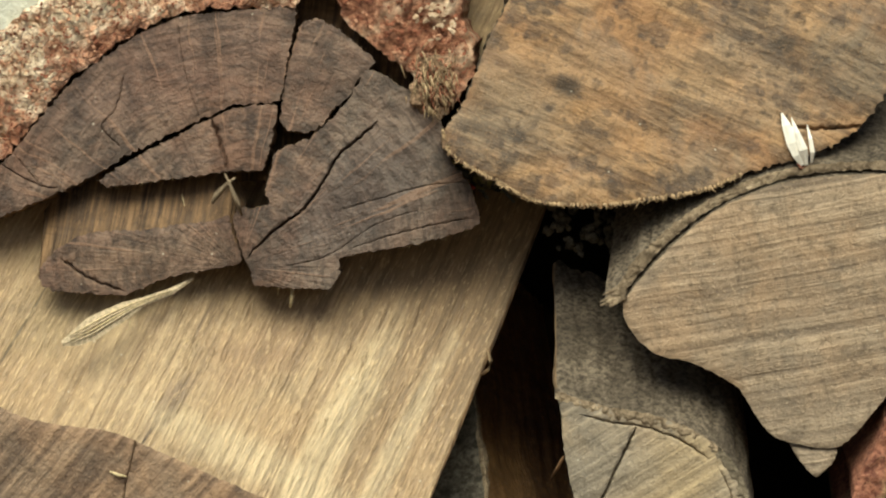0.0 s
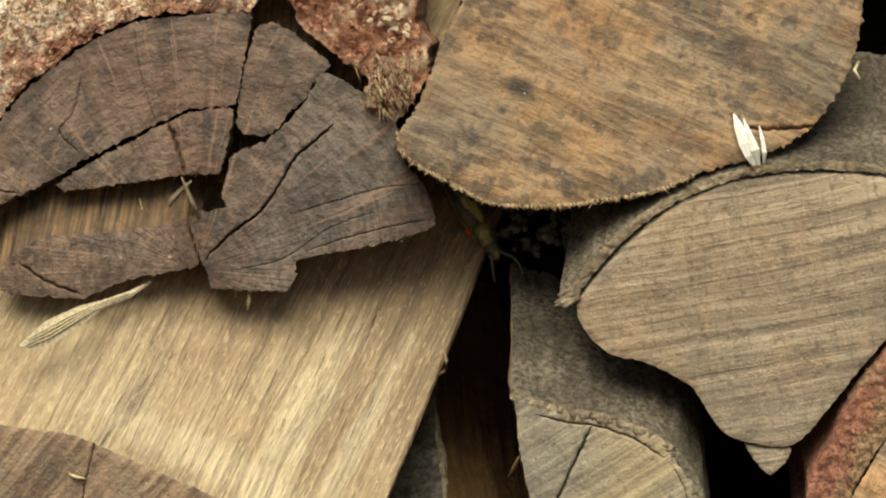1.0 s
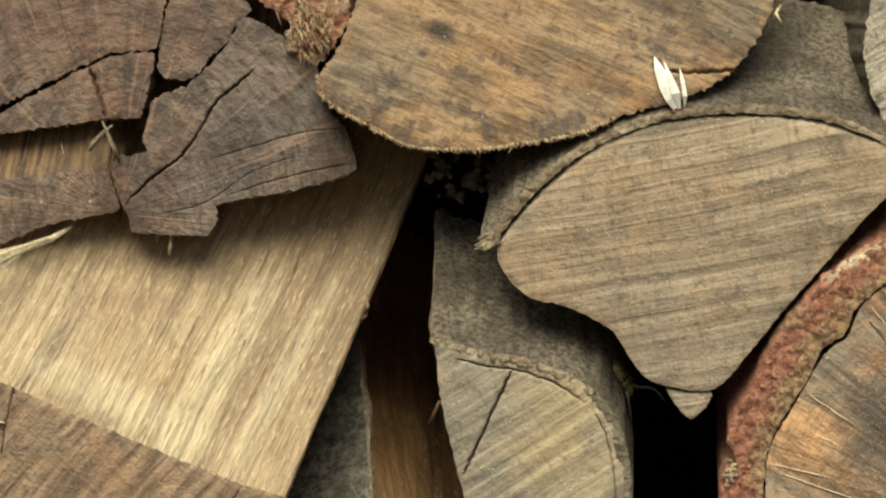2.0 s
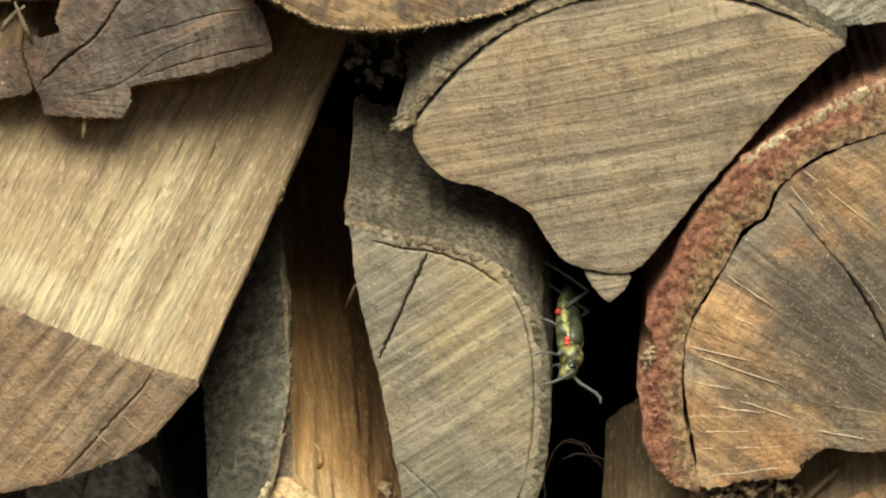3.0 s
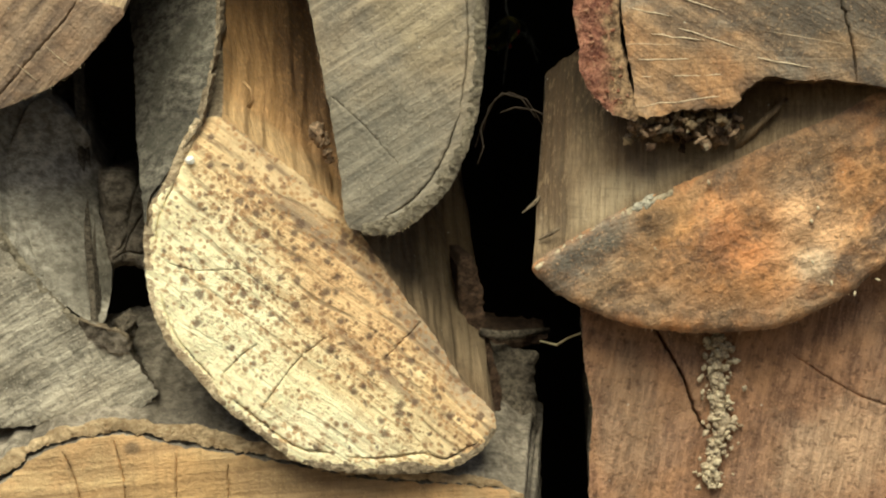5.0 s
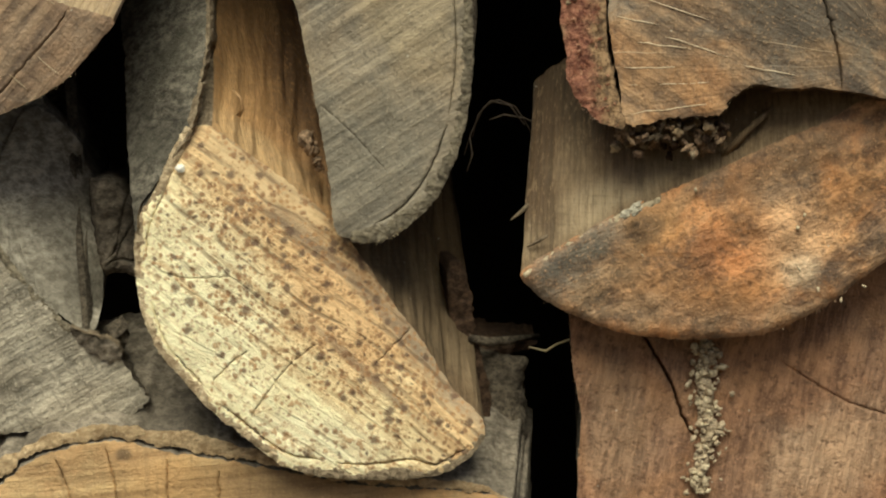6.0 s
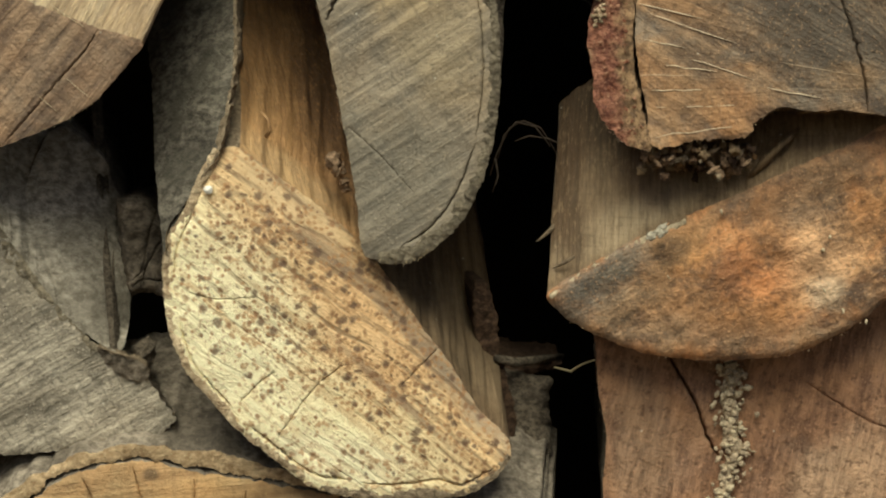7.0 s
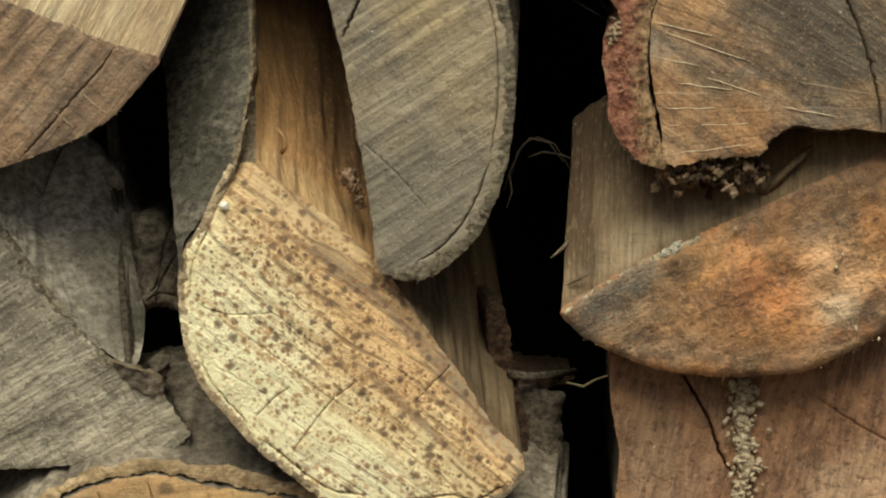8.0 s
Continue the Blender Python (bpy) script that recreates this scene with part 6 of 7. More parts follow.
part("blade", blade([(85.6, -7.5, 136.2), (86.6, -8.7, 133), (88, -8.8, 129.3), (88.9, -7, 126.2)], [0.1, 0.6, 0.95, 0.4], 0.3), M_CHIP, chip)
part("blade", blade([(89, -7, 134.8), (89.5, -8.5, 131.7), (90, -8.4, 128.8), (90, -7, 126.7)], [0.08, 0.42, 0.5, 0.2], 0.3), M_CHIP, chip)
part("blade", tube([(87.1, -7, 126.7), (87.8, -7, 125.3), (88.6, -7, 126)], [0.3, 0.3, 0.1]), M_BARK_RED, chip)

shard = thing("wood_chip", "small pale wood chip hanging under the grey log", "wood chip")
log_piece(shard, [(86.5, 66.4), (90.6, 66.1), (95.8, 66), (95.1, 63.5), (92.7, 61.1), (91.3, 60.4), (89.1, 62.3)], (-7, 0.05, 0.2, 92, 62), (0, 1, 0.3), 6, M_GREY, [(0, 7, M_GREY, "chip_side", "")], seed=41, face_name="chip_face", step=0.4, round_off=0.5)

straws = [
    ("crossed straw caught in the cracked log", [(-36.4, -9, 117.4), (-35.4, -9, 119.2), (-33.2, -9.5, 121.4), (-31.8, -8, 122.8)], [0.4, 0.7, 0.5, 0.25], M_BARK_TAN),
    ("crossed straw caught in the cracked log", [(-33.7, -9, 123.6), (-32.2, -10, 120.4), (-31, -10, 117.6), (-30.2, -8, 115)], [0.2, 0.42, 0.5, 0.25], M_BARK_TAN),
    ("short straw under the cracked log", [(-19.9, -3, 100.1), (-19.7, -5, 97.8), (-20.2, -4, 95.4)], [0.4, 0.5, 0.25], M_STRAW),
    ("short straw under the cracked log", [(-22.9, -3, 100), (-22.7, -4, 98.1)], [0.2, 0.1], M_STRAW),
    ("thin straw in the cracked log", [(-43.7, -2, 119.9), (-42.5, -4, 116.8), (-43.6, -5, 113.8)], [0.3, 0.35, 0.2], M_STRAW),
    ("thin straw in the cracked log", [(-48, -1, 120.5), (-48, -3, 117.4), (-47.8, -4, 114.4)], [0.2, 0.2, 0.1], M_DARK_SIDE),
    ("rusty splinter beside the half-round log", [(35.8, 2, 59), (37.1, 0, 61.4), (38.2, -3, 64)], [0.15, 0.45, 0.3], M_HONEY),
    ("curled fibre on the pale split log", [(20.9, 6, 81), (22.2, 4, 82.1), (22.7, 4, 84), (22, 7, 86.4)], [0.35, 0.4, 0.4, 0.2], M_DRAB),
    ("long straw wedged under the red-barked log", [(131.8, 4, 15.5), (135.2, 2, 19.2), (139.4, 2, 23.4), (142.5, 5, 26)], [0.6, 0.8, 0.8, 0.5], M_DRAB),
    ("splinter torn from the rust-stained log", [(87.3, 9, 2.3), (89.1, 10, 3.7), (91.6, 13, 5.9)], [0.12, 0.4, 0.6], M_BARK_TAN),
    ("small splinter on the rust-stained log", [(90.7, 6, -3.4), (93, 4, -2.2), (94.9, 3, -1)], [0.15, 0.4, 0.3], M_BARK_TAN),
    ("dry twig between the shaded logs", [(78.8, 28, -23.3), (83.2, 31, -24.4), (87.6, 34, -24.1), (94.3, 42, -23.4)], [0.9, 1.2, 1.1, 0.6], M_BARK_GREY),
    ("thin root across the dark gap", [(91.8, 30, -25.4), (95.5, 29, -26.3), (97.8, 27, -24.7), (100.3, 22, -23.5)], [0.15, 0.3, 0.25, 0.2], M_STRAW),
    ("pale straw on the brown sawn end", [(-58.4, -2.4, 60.2), (-56.6, -2.9, 59.5), (-54.8, -2.8, 59.2)], [0.2, 0.45, 0.2], M_STRAW),
    ("thin fibre behind the tan log", [(111, -2, 148.5), (109.6, -5, 146.5), (110.6, -6, 144.6)], [0.3, 0.4, 0.2], M_STRAW),
    ("stem loop on the speckled log", [(28.9, 5, 29.7), (30.6, 4, 28.1), (31, 4, 25.8), (30, 5, 24.5)], [0.3, 0.35, 0.4, 0.6], M_HONEY),
]
for label, points, radii, mat in straws:
    stem = splinter("straw", label, "straw", points, radii, mat, group="loose straws and splinters")
    if "cracked log" in label:
        stem.matrix_world = SETBACK

roots = [
    [(77.6, 26, 16.8), (79.2, 26, 21.8), (82, 27, 27.4), (85.1, 28, 29), (88.9, 29, 27.5), (91.5, 30, 23.6), (94.7, 32, 17.6)],
    [(83.2, 27, 24.5), (86.4, 28, 25.7), (90.8, 29, 25), (92.7, 30, 24.2), (93.4, 30, 20.4)],
    [(78.2, 24, 13.1), (79.4, 25, 16.8), (78.8, 25, 20.5)],
    [(79.4, 26, 20.6), (80.7, 26, 25.6), (83.5, 27, 28.7), (87.7, 28, 27.7), (91, 29, 23.4)],
]
for points in roots:
    splinter("root_fibre", "thin dry root fibre in the dark gap between logs", "root fibre", points, [0.14, 0.24, 0.24, 0.2, 0.18, 0.14, 0.08], M_ROOT, group="root fibres in the gap")

# torn bark tuft at the tip of the grey log
tuft = thing("bark_tuft", "frayed pale bark tuft at the tip of the grey log", "bark fibre")
rnd = random.Random(5)
for k in range(11):
    dx, dz = rnd.uniform(-1, 1), rnd.uniform(-1, 1)
    base = Vector([(50.7, -7, 98.7)][0])
    tip = Vector([(46.6, -8, 97.2)][0]) + Vector((1.2 * dx, 0.8 * dz, 1.6 * dz))
    mid = (base + tip) / 2 + Vector((0, -0.5, 0.6 * dz + 0.4))
    part("fibre", tube([base + Vector((0, 0, 0.8 * dz)), mid, tip], [0.7, 0.55, 0.2]), M_BARK_TAN, tuft)

# fibrous clump between the bark and the tan log
tuft = thing("fibre_clump", "matted straw-coloured fibres under flaky bark", "bark fibre")
tuft.matrix_world = SETBACK
for k in range(5):
    c = Vector([(10.1, -8, 143.9)][0]) + Vector((rnd.gauss(0, 1.6), rnd.uniform(-0.3, 1.0), 2.5 - 1.6 * k))
    part("wad", lump(c, (2.9, 1.6, 2.3), rnd.uniform(0, 90), 4, 0.6, k), M_CRUMB, tuft)
for k in range(200):
    c = Vector((10.6, -10.6, 141.8)) + Vector((rnd.gauss(0, 2.2), rnd.uniform(-0.3, 1.0), rnd.gauss(0, 2.8)))
    d = Vector((rnd.gauss(0.15, 0.35), rnd.gauss(-0.1, 0.25), -1)).normalized() * rnd.uniform(0.7, 2.1)
    part("fibre", tube([c - d, c + Vector((rnd.gauss(0, 0.15), -0.3, 0.1)), c + d], [0.10, 0.17, 0.05], 4), rnd.choice((M_CRUMB, M_CRUMB, M_CRUMB_PALE, M_CRUMB_PALE, M_STRAW_DULL, M_FLAKE_RED)), tuft)

# crumbs under the red-barked log
pile = thing("crumb_pile", "brown crumbs and bark dust clinging under the red-barked log", "debris")
for k in range(150):
    size = rnd.uniform(0.3, 1.15)
    c = Vector((rnd.triangular(107, 133, 116), rnd.uniform(-6, 6), 22.4 - min(7.0, abs(rnd.gauss(0, 3.0)))))
    part("crumb", lump(c, (size * rnd.uniform(0.7, 1.6), size, size), rnd.uniform(0, 180), 2, 1.1, k * 3.7), rnd.choice((M_CRUMB, M_CRUMB, M_CRUMB_PALE, M_BARK_TAN, M_BARK_BROWN)), pile)
for k in range(40):
    c = Vector((rnd.triangular(108, 135, 124), rnd.uniform(-6, 3), 21.8 - min(6.0, abs(rnd.gauss(0, 2.2)))))
    d = Vector((rnd.gauss(0.6, 0.7), rnd.gauss(0, 0.5), rnd.gauss(0.2, 0.6))).normalized() * rnd.uniform(0.7, 2.2)
    part("flake", blade([c - d, c, c + d], [0.2, 0.5, 0.15], 0.25), rnd.choice((M_CRUMB, M_BARK_TAN, M_CRUMB_PALE)), pile)

# frass string down the reddish log
frass = thing("frass_string", "string of pale frass grains hanging on the reddish log", "insect frass")
line = smooth_loop([(129, -24.1), (129.5, -27.5), (128.6, -31.2), (129.8, -34.8), (129.1, -38.5), (130.3, -41.6), (129.8, -45.3), (128.6, -49.6), (127.6, -55.7)], 0.55, closed=False)
core = [(x + rnd.gauss(0, 0.25), 16.6, z) for x, z in line[::2]]
part("core", tube(core, [rnd.uniform(1.1, 2.1) for _ in core], 8), M_FRASS, frass)
for k, (x, z) in enumerate(line):
    wide = 0.8 + 1.5 * min(1.0, max(0.0, (-20 - z) / 10.0))
    for j in range(5 if wide > 1 else 3):
        size = rnd.uniform(0.35, 1.0)
        c = (x + rnd.gauss(0, wide * 0.6), 16.2 - rnd.uniform(0.0, 1.5), z + rnd.gauss(0, 0.5))
        part("grain", lump(c, (size, size * 0.6, size * rnd.uniform(0.45, 0.8)), rnd.uniform(0, 180), 2, 0.9, k + j * 7), rnd.choice((M_FRASS, M_FRASS, M_CHIP_DULL)), frass)

# dark bark crumbs in the hollow under the tan log
clump = thing("bark_crumbs", "dark crumbly bark bits in the hollow between logs", "debris")
for k in range(60):
    c = Vector([(44, 20, 112.9)][0]) + Vector((rnd.uniform(-9, 10), rnd.gauss(2, 3), rnd.gauss(0, 3.2)))
    size = rnd.uniform(0.5, 1.5)
    part("crumb", lump(c, (size, size, size * rnd.uniform(0.6, 1.2)), rnd.uniform(0, 180), 2, 0.6, k), M_BARK_DARK, clump)

# gall on the honey side
gall = thing("resin_lump", "small tan resin lump on the honey-coloured split side", "resin lump")
for k, (dx, dz, size) in enumerate(((0, 0, 1.5), (1.0, -1.8, 1.2), (2.0, -4.2, 0.9), (-0.8, 1.2, 0.9), (2.4, -5.8, 0.7))):
    base = Vector([(44.5, 6, 19.2)][0])
    part("nodule", lump(base + Vector((dx, 0.3 * k, dz)), (size, size, size * 1.2), 20 * k, 3, 0.9, k * 1.7), M_CRUMB, gall)

M_LICHEN = plain("grey_green_lichen", (0.48, 0.43, 0.32), 0.9, 0.1, 0.4, 1500, 0.6)
# pale lichen scab on the ridge
scab = thing("lichen_patch", "pale crusty lichen on the ridge of the rust-stained log", "lichen")
for k in range(6):
    c = Vector([(112.1, -2, 4.1)][0]) + Vector((rnd.gauss(0, 2.0), rnd.uniform(-0.3, 0.8), 0))
    c.z += 0.45 * (c.x - 112) - rnd.uniform(0, 1.8) + 1.0
    part("crust", lump(c, (rnd.uniform(0.7, 1.3), 0.2, rnd.uniform(0.4, 0.8)), rnd.uniform(-50, -10), 3, 0.6, k * 1.9), M_LICHEN, scab)


# ---------------------------------------------------------------- beetle
def beetle_shell():
    """Dark olive wing cases with yellow and black blotches along the middle seam, in the beetle's own space."""
    n = Nodes("blotched_wing_case")
    f = n.noise(700, 3)
    blot = n.noise(420, 2, 0.5, n.warp(scale=(0.8, 1.2, 0.4), loc=(0.4, 0.1, 0)), 0.4)
    c = n.mix(n.ramp(f, 0.4, 0.6), (0.045, 0.048, 0.03), (0.085, 0.086, 0.05))
    sep = n.add("ShaderNodeSeparateXYZ")
    n.put(sep.inputs[0], n.coord)
    edge = n.math("ABSOLUTE", sep.outputs[1])
    seam = n.ramp(edge, 0.0009, 0.0016, 1.0, 0.0)
    c = n.mix(seam, c, (0.30, 0.27, 0.075))
    c = n.mix(n.math("MULTIPLY", n.ramp(blot, 0.50, 0.54), n.ramp(edge, 0.0009, 0.0022, 0.95, 0.25)), c, (0.014, 0.014, 0.011))
    return n.done(c, f, 0.32, 0.15, 0.1, 0.5)


def banded_belly():
    """Pale yellow-green belly plates with narrow dark joints."""
    n = Nodes("banded_yellow_belly")
    sep = n.add("ShaderNodeSeparateXYZ")
    n.put(sep.inputs[0], n.coord)
    wave = n.math("SINE", n.math("MULTIPLY", sep.outputs[0], 1750.0))
    f = n.noise(900, 2)
    c = n.mix(n.ramp(n.noise(380, 3), 0.40, 0.62), (0.10, 0.115, 0.045), (0.31, 0.33, 0.135))
    c = n.mix(n.ramp(wave, 0.78, 0.95), c, (0.025, 0.026, 0.018))
    return n.done(c, f, 0.35, 0.2, 0.1, 0.5)


def mottled_thorax():
    """Olive-yellow chitin with dark cloudy blotches."""
    n = Nodes("mottled_olive_chitin")
    f = n.noise(800, 3)
    c = n.mix(n.ramp(f, 0.38, 0.62), (0.16, 0.145, 0.045), (0.31, 0.27, 0.085))
    c = n.mix(n.ramp(n.noise(330, 3, 0.6), 0.52, 0.60, 0.0, 0.85), c, (0.035, 0.034, 0.02))
    return n.done(c, f, 0.4, 0.3, 0.12, 0.5)


M_SHELL, M_BELLY = beetle_shell(), banded_belly()
M_THORAX = mottled_thorax()
M_FLANK = plain("pale_yellow_flank", (0.54, 0.52, 0.22), 0.3, 0.5, 0.3, 700)
M_RED_CHITIN = plain("red_chitin", (0.62, 0.07, 0.04), 0.3, 0.5, 0.15)
M_LEG = plain("grey_leg_chitin", (0.125, 0.13, 0.115), 0.5, 0.4, 0.3, 1500)
M_EYE = plain("black_eye", (0.01, 0.01, 0.01), 0.15, 0.5, 0.1)
M_SPOT = plain("black_chitin", (0.02, 0.02, 0.016), 0.35, 0.5, 0.2)


def loft(stations, a0, a1, steps=14, power=1.0):
    """A body of elliptical slices (x, y centre, half width, z centre, half height) over the angles a0 to a1, closed, in mm."""
    bm = bmesh.new()
    rows = []
    for x, yc, w, zc, h in stations:
        rows.append([bm.verts.new(Vector((x, yc + w * math.cos(radians(a0 + (a1 - a0) * k / steps)), zc + h * math.sin(radians(a0 + (a1 - a0) * k / steps)))) * MM)
                     for k in range(steps + (0 if a1 - a0 >= 360 else 1))])
    m = len(rows[0])
    for a, b in zip(rows[:-1], rows[1:]):
        for k in range(m if a1 - a0 >= 360 else m - 1):
            bm.faces.new((a[k], b[k], b[(k + 1) % m], a[(k + 1) % m]))
        if a1 - a0 < 360:
            bm.faces.new((a[m - 1], b[m - 1], b[0], a[0]))
    bm.faces.new(rows[0])
    bm.faces.new(rows[-1][::-1])
    for f in bm.faces:
        f.smooth = True
    bmesh.ops.recalc_face_normals(bm, faces=bm.faces)
    return bm


beetle = thing("longhorn_beetle", "slender olive-yellow longhorn beetle with red leg joints, climbing among logs", "beetle")
case = [(-14.5, 0.15, 0.35, 0.4, 0.3), (-13.6, 0.25, 0.95, 0.5, 0.9), (-11, 0.2, 1.55, 0.6, 1.5), (-7, 0.15, 2.1, 0.7, 1.9), (-2, 0.12, 2.5, 0.8, 2.2), (1.5, 0.1, 2.6, 0.8, 2.2), (3.0, 0.1, 2.2, 0.7, 1.7), (3.4, 0.1, 1.4, 0.7, 1.0)]
part("wing_case", loft(case, -8, 92), M_SHELL, beetle)
part("wing_case", loft([(x, -y, -w, z, h) for x, y, w, z, h in case], -8, 92), M_SHELL, beetle)
part("belly", loft([(-13.5, 0, 0.5, 0.2, 0.5), (-10, 0, 1.5, 0, 1.5), (-5, 0, 2.1, -0.1, 2.0), (0, 0, 2.3, -0.1, 2.1), (3.0, 0, 2.2, 0, 2.0), (3.8, 0, 1.6, 0, 1.4)], 0, 360), M_BELLY, beetle)
for s in (1, -1):
    part("flank_plate", loft([(-9.5, 1.75 * s, 0.2, -0.35, 0.25), (-6, 2.05 * s, 0.32, -0.4, 0.5), (-2.5, 2.2 * s, 0.36, -0.4, 0.6), (-1.9, 2.2 * s, 0.2, -0.4, 0.3)], 0, 360, 10), M_FLANK, beetle, "pale yellow plate below the wing case")
    part("flank_plate", loft([(-1.3, 2.2 * s, 0.2, -0.4, 0.3), (-0.6, 2.25 * s, 0.36, -0.4, 0.65), (2.2, 2.2 * s, 0.36, -0.3, 0.7), (3.1, 2.0 * s, 0.2, -0.3, 0.35)], 0, 360, 10), M_FLANK, beetle)
thorax = part("thorax", loft([(3.2, 0, 1.4, 0.3, 1.3), (3.8, 0, 2.1, 0.4, 2.0), (5.4, 0, 2.55, 0.5, 2.35), (7.0, 0, 2.2, 0.4, 2.05), (7.9, 0, 1.5, 0.3, 1.45)], 0, 360), M_THORAX, beetle)
part("thorax_spot", lump((5.9, 1.75, 1.45), (0.6, 0.6, 0.55), 0, 2, 0.1), M_SPOT, thorax)
part("thorax_spot", lump((5.9, -1.75, 1.45), (0.6, 0.6, 0.55), 0, 2, 0.1), M_SPOT, thorax)
part("collar", loft([(7.6, 0, 1.62, 0.3, 1.55), (8.0, 0, 1.66, 0.3, 1.58), (8.3, 0, 1.5, 0.25, 1.45)], 0, 360), M_SPOT, beetle)
head = part("head", loft([(8.0, 0, 1.4, 0.2, 1.35), (8.8, 0, 1.75, 0.0, 1.7), (9.8, 0, 1.55, -0.4, 1.55), (10.7, 0, 1.0, -0.9, 1.0), (11.2, 0, 0.5, -1.1, 0.5)], 0, 360), M_THORAX, beetle)
for s in (1, -1):
    part("eye", lump((9.3, 1.25 * s, 0.35), (0.75, 0.6, 0.9), 0, 2, 0.03), M_EYE, head)
    part("mandible", tube([(10.6, 0.45 * s, -1.2), (11.4, 0.4 * s, -1.6), (11.7, 0.1 * s, -1.7)], [0.3, 0.22, 0.08]), M_SPOT, head)
    if s > 0:
        pts = [(9.9, 0.9, 0.6), (11.3, 1.5, 1.8), (12.2, 2.0, 3.3), (13.3, 2.2, 4.6), (14.8, 2.1, 5.4), (16.4, 1.8, 5.4)]
    else:
        pts = [(9.9, -0.9, 0.6), (11.2, -1.5, 0.4), (12.6, -2.0, -0.6), (13.8, -2.2, -2.2), (14.6, -2.2, -3.9), (15.0, -2.0, -5.4)]
    antenna = part("antenna", tube(pts, [0.30, 0.32, 0.27, 0.25, 0.22, 0.14]), M_LEG, beetle)
    for a in pts[1:5]:
        part("joint", lump(a, (0.36, 0.36, 0.36), 0, 1, 0.0), M_LEG, antenna)

GIRTH = Matrix.Diagonal((1.09, 1.1, 1.12, 1))
for piece in beetle.children_recursive:
    piece.data.transform(GIRTH)

LEGS = []
for s in (1, -1):
    for x, y, z, knee, ankle, toe, thick, red in ((6.6, 1.7, -1.6, (9.0, 3.8, -2.4), (9.5, 5.0, -6.0), (11.0, 5.6, -8.0), 0.40, False), (3.3, 2.2, -0.2, (2.2, 5.0, -1.6), (0.4, 6.6, -5.6), (-1.2, 7.2, -7.4), 0.42, True),
                                            (-5.6, 1.9, -1.7, (-10.5, 3.4, 4.6), (-18.0, 3.2, -5.0), (-21.0, 3.2, -7.6), 0.46, True)):
        hip = Vector((x, y * s, z))
        go = lambda p: Vector((p[0], p[1] * s, p[2])) - hip
        leg = part("leg", tube([(0, 0, 0), go(knee) * 0.5 + Vector((0, 0.3 * s, 0.2)), go(knee)], [0.5 * thick, 1.25 * thick, 0.8 * thick], 8), M_LEG, beetle)
        leg.location = hip * MM
        part("hip", lump((0, 0.3 * s, 0), (0.85, 0.75, 0.75), 0, 2, 0.05), M_RED_CHITIN if red else M_LEG, leg, "red rounded leg base" if red else "")
        if red and x > 0:
            part("hip_lobe", lump((1.3, 0.1 * s, -0.25), (0.7, 0.6, 0.75), 0, 2, 0.08), M_RED_CHITIN, leg)
        part("shin", tube([go(knee), go(knee).lerp(go(ankle), 0.5) + Vector((0, 0.2 * s, 0.2)), go(ankle)], [0.75 * thick, 0.7 * thick, 0.6 * thick], 6), M_LEG, leg)
        part("foot", tube([go(ankle), go(ankle).lerp(go(toe), 0.5), go(toe)], [0.5 * thick, 0.55 * thick, 0.25 * thick], 6), M_LEG, leg)
        LEGS.append((leg, hip, s))


def beetle_pose(place, ahead, back):
    """The beetle at a place (mm), with its head towards ahead and its back towards back."""
    x = Vector(ahead).normalized()
    z = Vector(back)
    z = (z - x * z.dot(x)).normalized()
    y = z.cross(x)
    return Matrix.Translation(Vector(place) * MM) @ Matrix((x, y, z)).transposed().to_4x4()


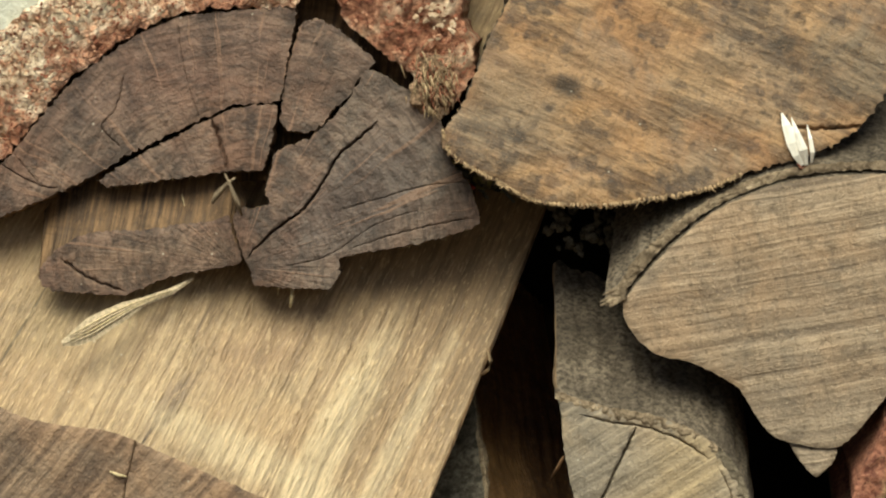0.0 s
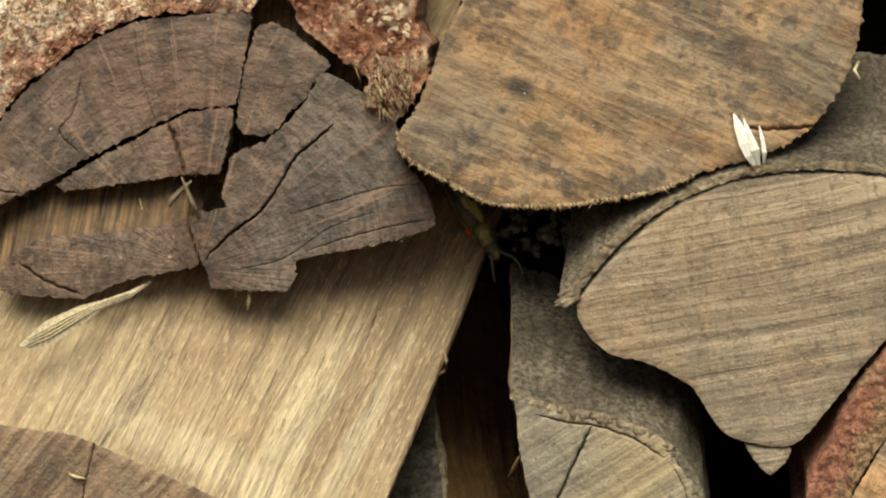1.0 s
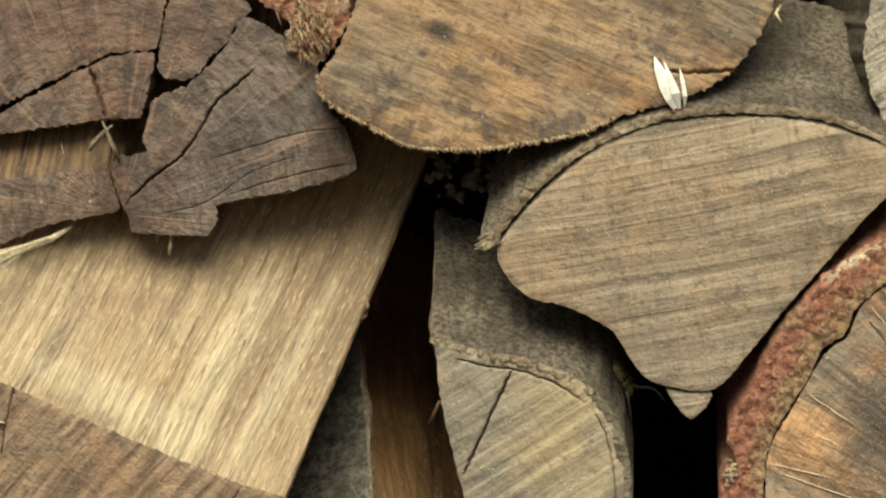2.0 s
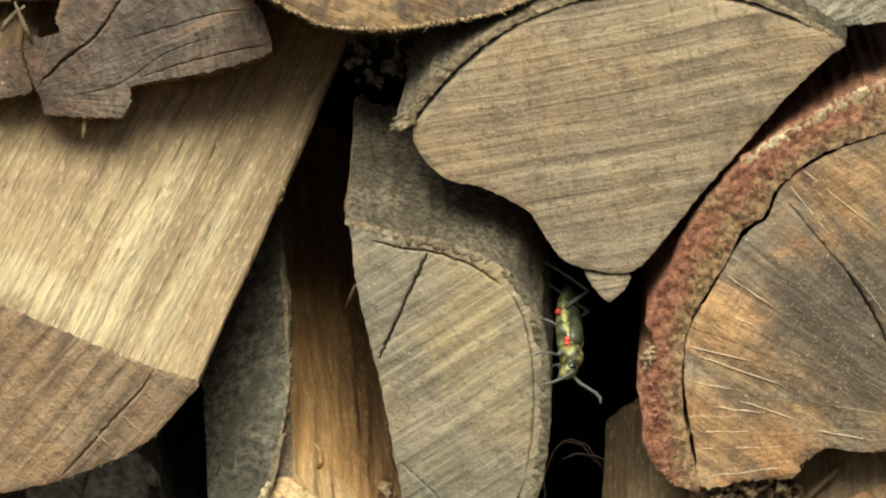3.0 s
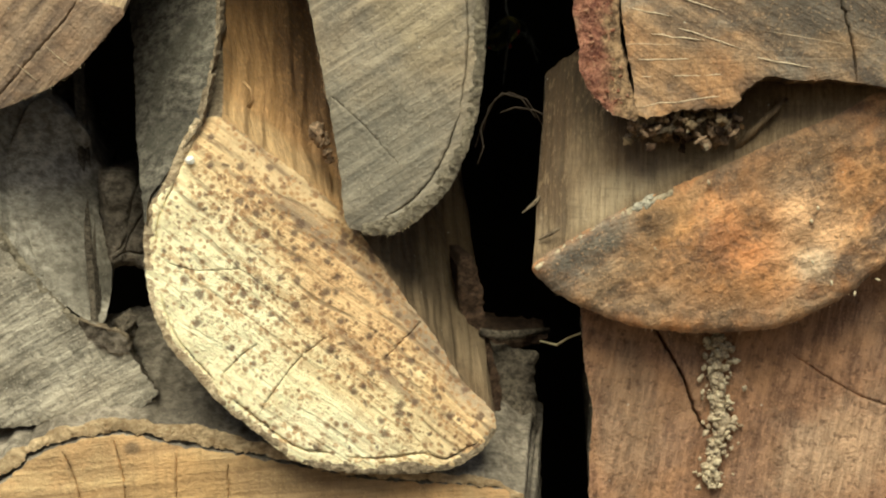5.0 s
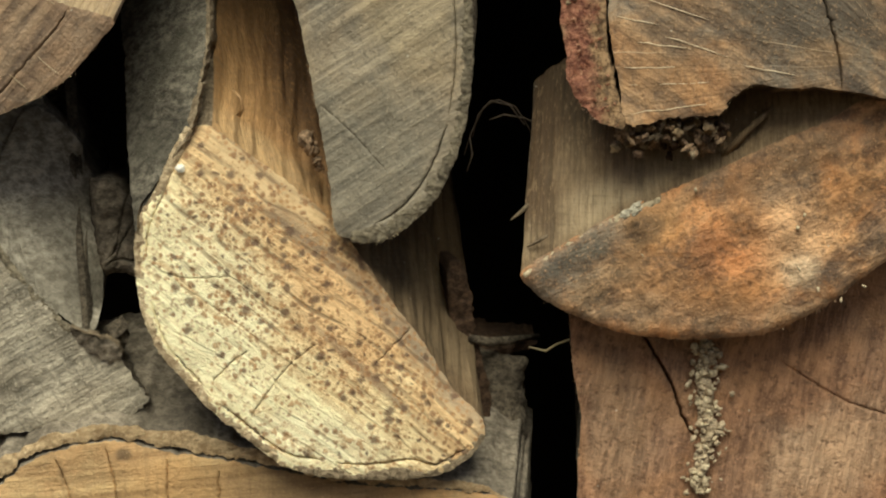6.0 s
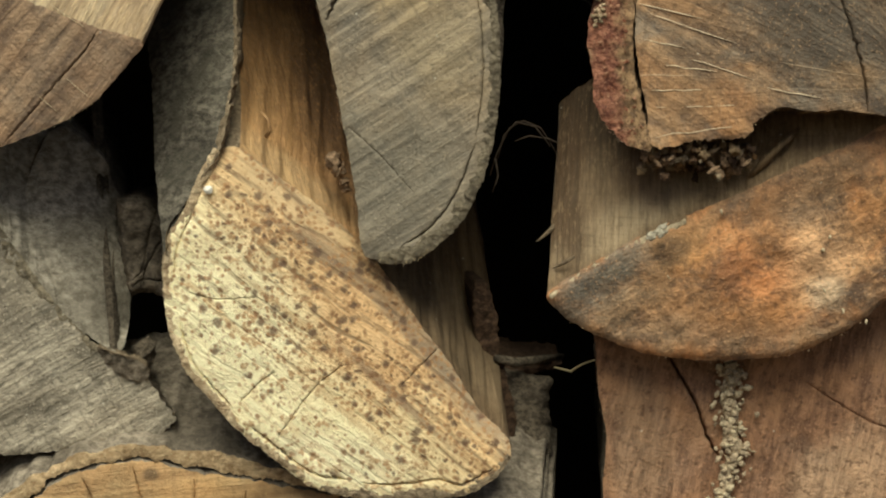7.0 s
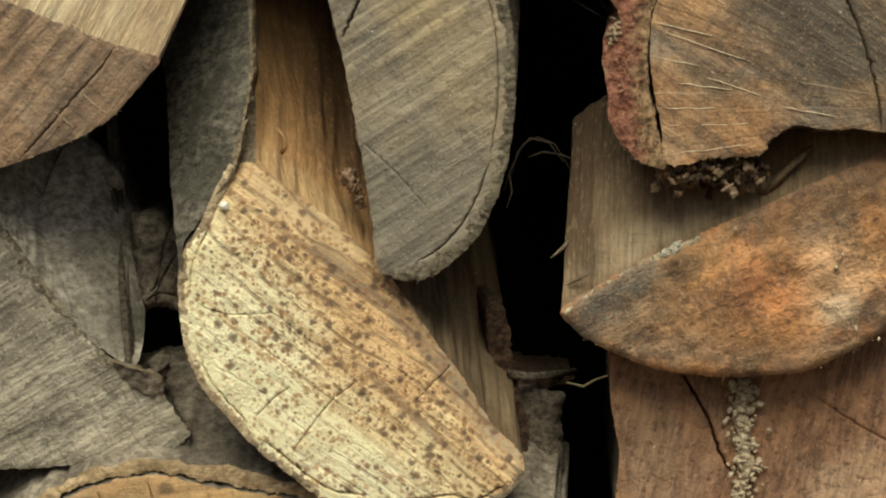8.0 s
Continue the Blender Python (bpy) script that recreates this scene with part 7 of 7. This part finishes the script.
def motions():
    """The beetle creeps down between the logs and into the dark."""
    walk(beetle, [
        (0.00, beetle_pose((15.3, 24, 125.8), (0.95, 0.00, -0.32), (0.00, -1.00, 0.30))),
        (0.70, beetle_pose((17.6, 24, 123.5), (0.83, 0.00, -0.55), (0.00, -1.00, 0.30))),
        (0.90, beetle_pose((21.0, 23.0, 122.0), (0.62, 0.00, -0.78), (0.00, -1.00, 0.30))),
        (1.00, beetle_pose((28.0, 20.5, 116.8), (0.50, -0.03, -0.86), (0.05, -1.00, 0.25))),
        (1.10, beetle_pose((34.7, 18.9, 108.6), (0.47, -0.06, -0.88), (0.10, -1.00, 0.20))),
        (1.20, beetle_pose((37.1, 18.0, 105.2), (0.50, 0.00, -0.86), (0.15, -1.00, 0.20))),
        (1.50, beetle_pose((47.3, 18.9, 92.2), (0.78, -0.08, -0.62), (0.10, -1.00, 0.30))),
        (1.80, beetle_pose((62.7, 14.9, 79.8), (0.78, -0.08, -0.62), (0.20, -1.00, 0.30))),
        (2.10, beetle_pose((76.7, 8.9, 69.1), (0.50, -0.07, -0.86), (0.50, -1.00, 0.10))),
        (2.30, beetle_pose((82.9, 3.0, 58.6), (0.16, -0.68, -0.72), (0.97, 0.05, 0.10))),
        (2.40, beetle_pose((83.2, 3.0, 58.4), (0.17, -0.66, -0.73), (0.97, 0.05, 0.10))),
        (2.50, beetle_pose((82.9, 2.0, 58.9), (0.19, -0.63, -0.75), (0.97, 0.05, 0.10))),
        (2.60, beetle_pose((82.9, 2.0, 58.6), (0.18, -0.68, -0.71), (0.97, 0.05, 0.10))),
        (2.70, beetle_pose((82.9, 2.0, 58.2), (0.17, -0.72, -0.67), (0.97, 0.05, 0.10))),
        (2.80, beetle_pose((82.3, 2.0, 56.7), (0.12, -0.80, -0.59), (0.97, 0.05, 0.10))),
        (2.90, beetle_pose((81.5, 1.0, 54.8), (0.09, -0.84, -0.54), (0.97, 0.05, 0.10))),
        (3.00, beetle_pose((83.1, 1.0, 52.7), (0.01, -0.74, -0.67), (0.97, 0.05, 0.10))),
        (3.10, beetle_pose((83.5, 0.0, 47.8), (-0.11, -0.53, -0.84), (0.97, 0.05, 0.10))),
        (3.20, beetle_pose((84.4, 2.0, 41.8), (-0.14, 0.00, -0.98), (0.97, 0.05, 0.10))),
        (3.30, beetle_pose((83.8, 2.0, 36.5), (-0.18, 0.00, -0.98), (0.97, 0.05, 0.10))),
        (3.40, beetle_pose((82.6, 2.0, 32.1), (-0.25, 0.00, -0.96), (0.97, 0.05, 0.10))),
        (3.50, beetle_pose((80.1, 2.0, 20.6), (-0.38, 0.00, -0.93), (0.97, 0.05, 0.10))),
        (3.60, beetle_pose((76.4, 1.0, 11.4), (-0.63, 0.00, -0.78), (0.97, 0.05, 0.10))),
        (3.70, beetle_pose((72.1, 0.0, 5.5), (-0.75, 0.00, -0.65), (0.97, 0.05, 0.10))),
        (3.80, beetle_pose((71.6, -1.0, 2.1), (-0.64, -0.28, -0.71), (0.97, 0.05, 0.10))),
        (3.90, beetle_pose((75.1, 16.4, 0.0), (-0.40, 0.66, -0.64), (0.97, 0.05, 0.10))),
        (4.10, beetle_pose((74.8, 18.0, 3.4), (-0.46, 0.83, -0.32), (0.80, -0.20, 0.40))),
        (4.30, beetle_pose((74.0, 31.0, 12.8), (-0.35, 0.93, -0.08), (0.50, -0.40, 0.60))),
        (4.50, beetle_pose((76, 54.6, 22.4), (-0.32, 0.95, 0.08), (0.40, -0.30, 0.80))),
        (4.70, beetle_pose((79.2, 76.6, 33.1), (-0.24, 0.96, 0.16), (0.40, -0.20, 0.80))),
        (5.30, beetle_pose((93.0, 98.0, 58.0), (0.40, 0.75, 0.50), (-0.60, -0.10, 0.70))),
        (6.20, beetle_pose((103.5, 110.0, 72.0), (0.25, 0.90, 0.30), (-0.95, 0.00, 0.30))),
        (8.00, beetle_pose((103.6, 110.5, 72.2), (0.25, 0.90, 0.30), (-0.95, 0.00, 0.30))),
    ])
    for k, (leg, hip, s) in enumerate(LEGS):
        rows = []
        for i in range(33):
            t = i * 0.25
            swing = 13 * math.sin(2 * math.pi * (t / 0.75 + 0.5 * (k % 2) + 0.17 * k)) if t < 5.2 else 0.0
            rows.append((t, pose(hip.x * MM, hip.y * MM, hip.z * MM, 0, 0.4 * swing, swing)))
        walk(leg, rows)


motions()
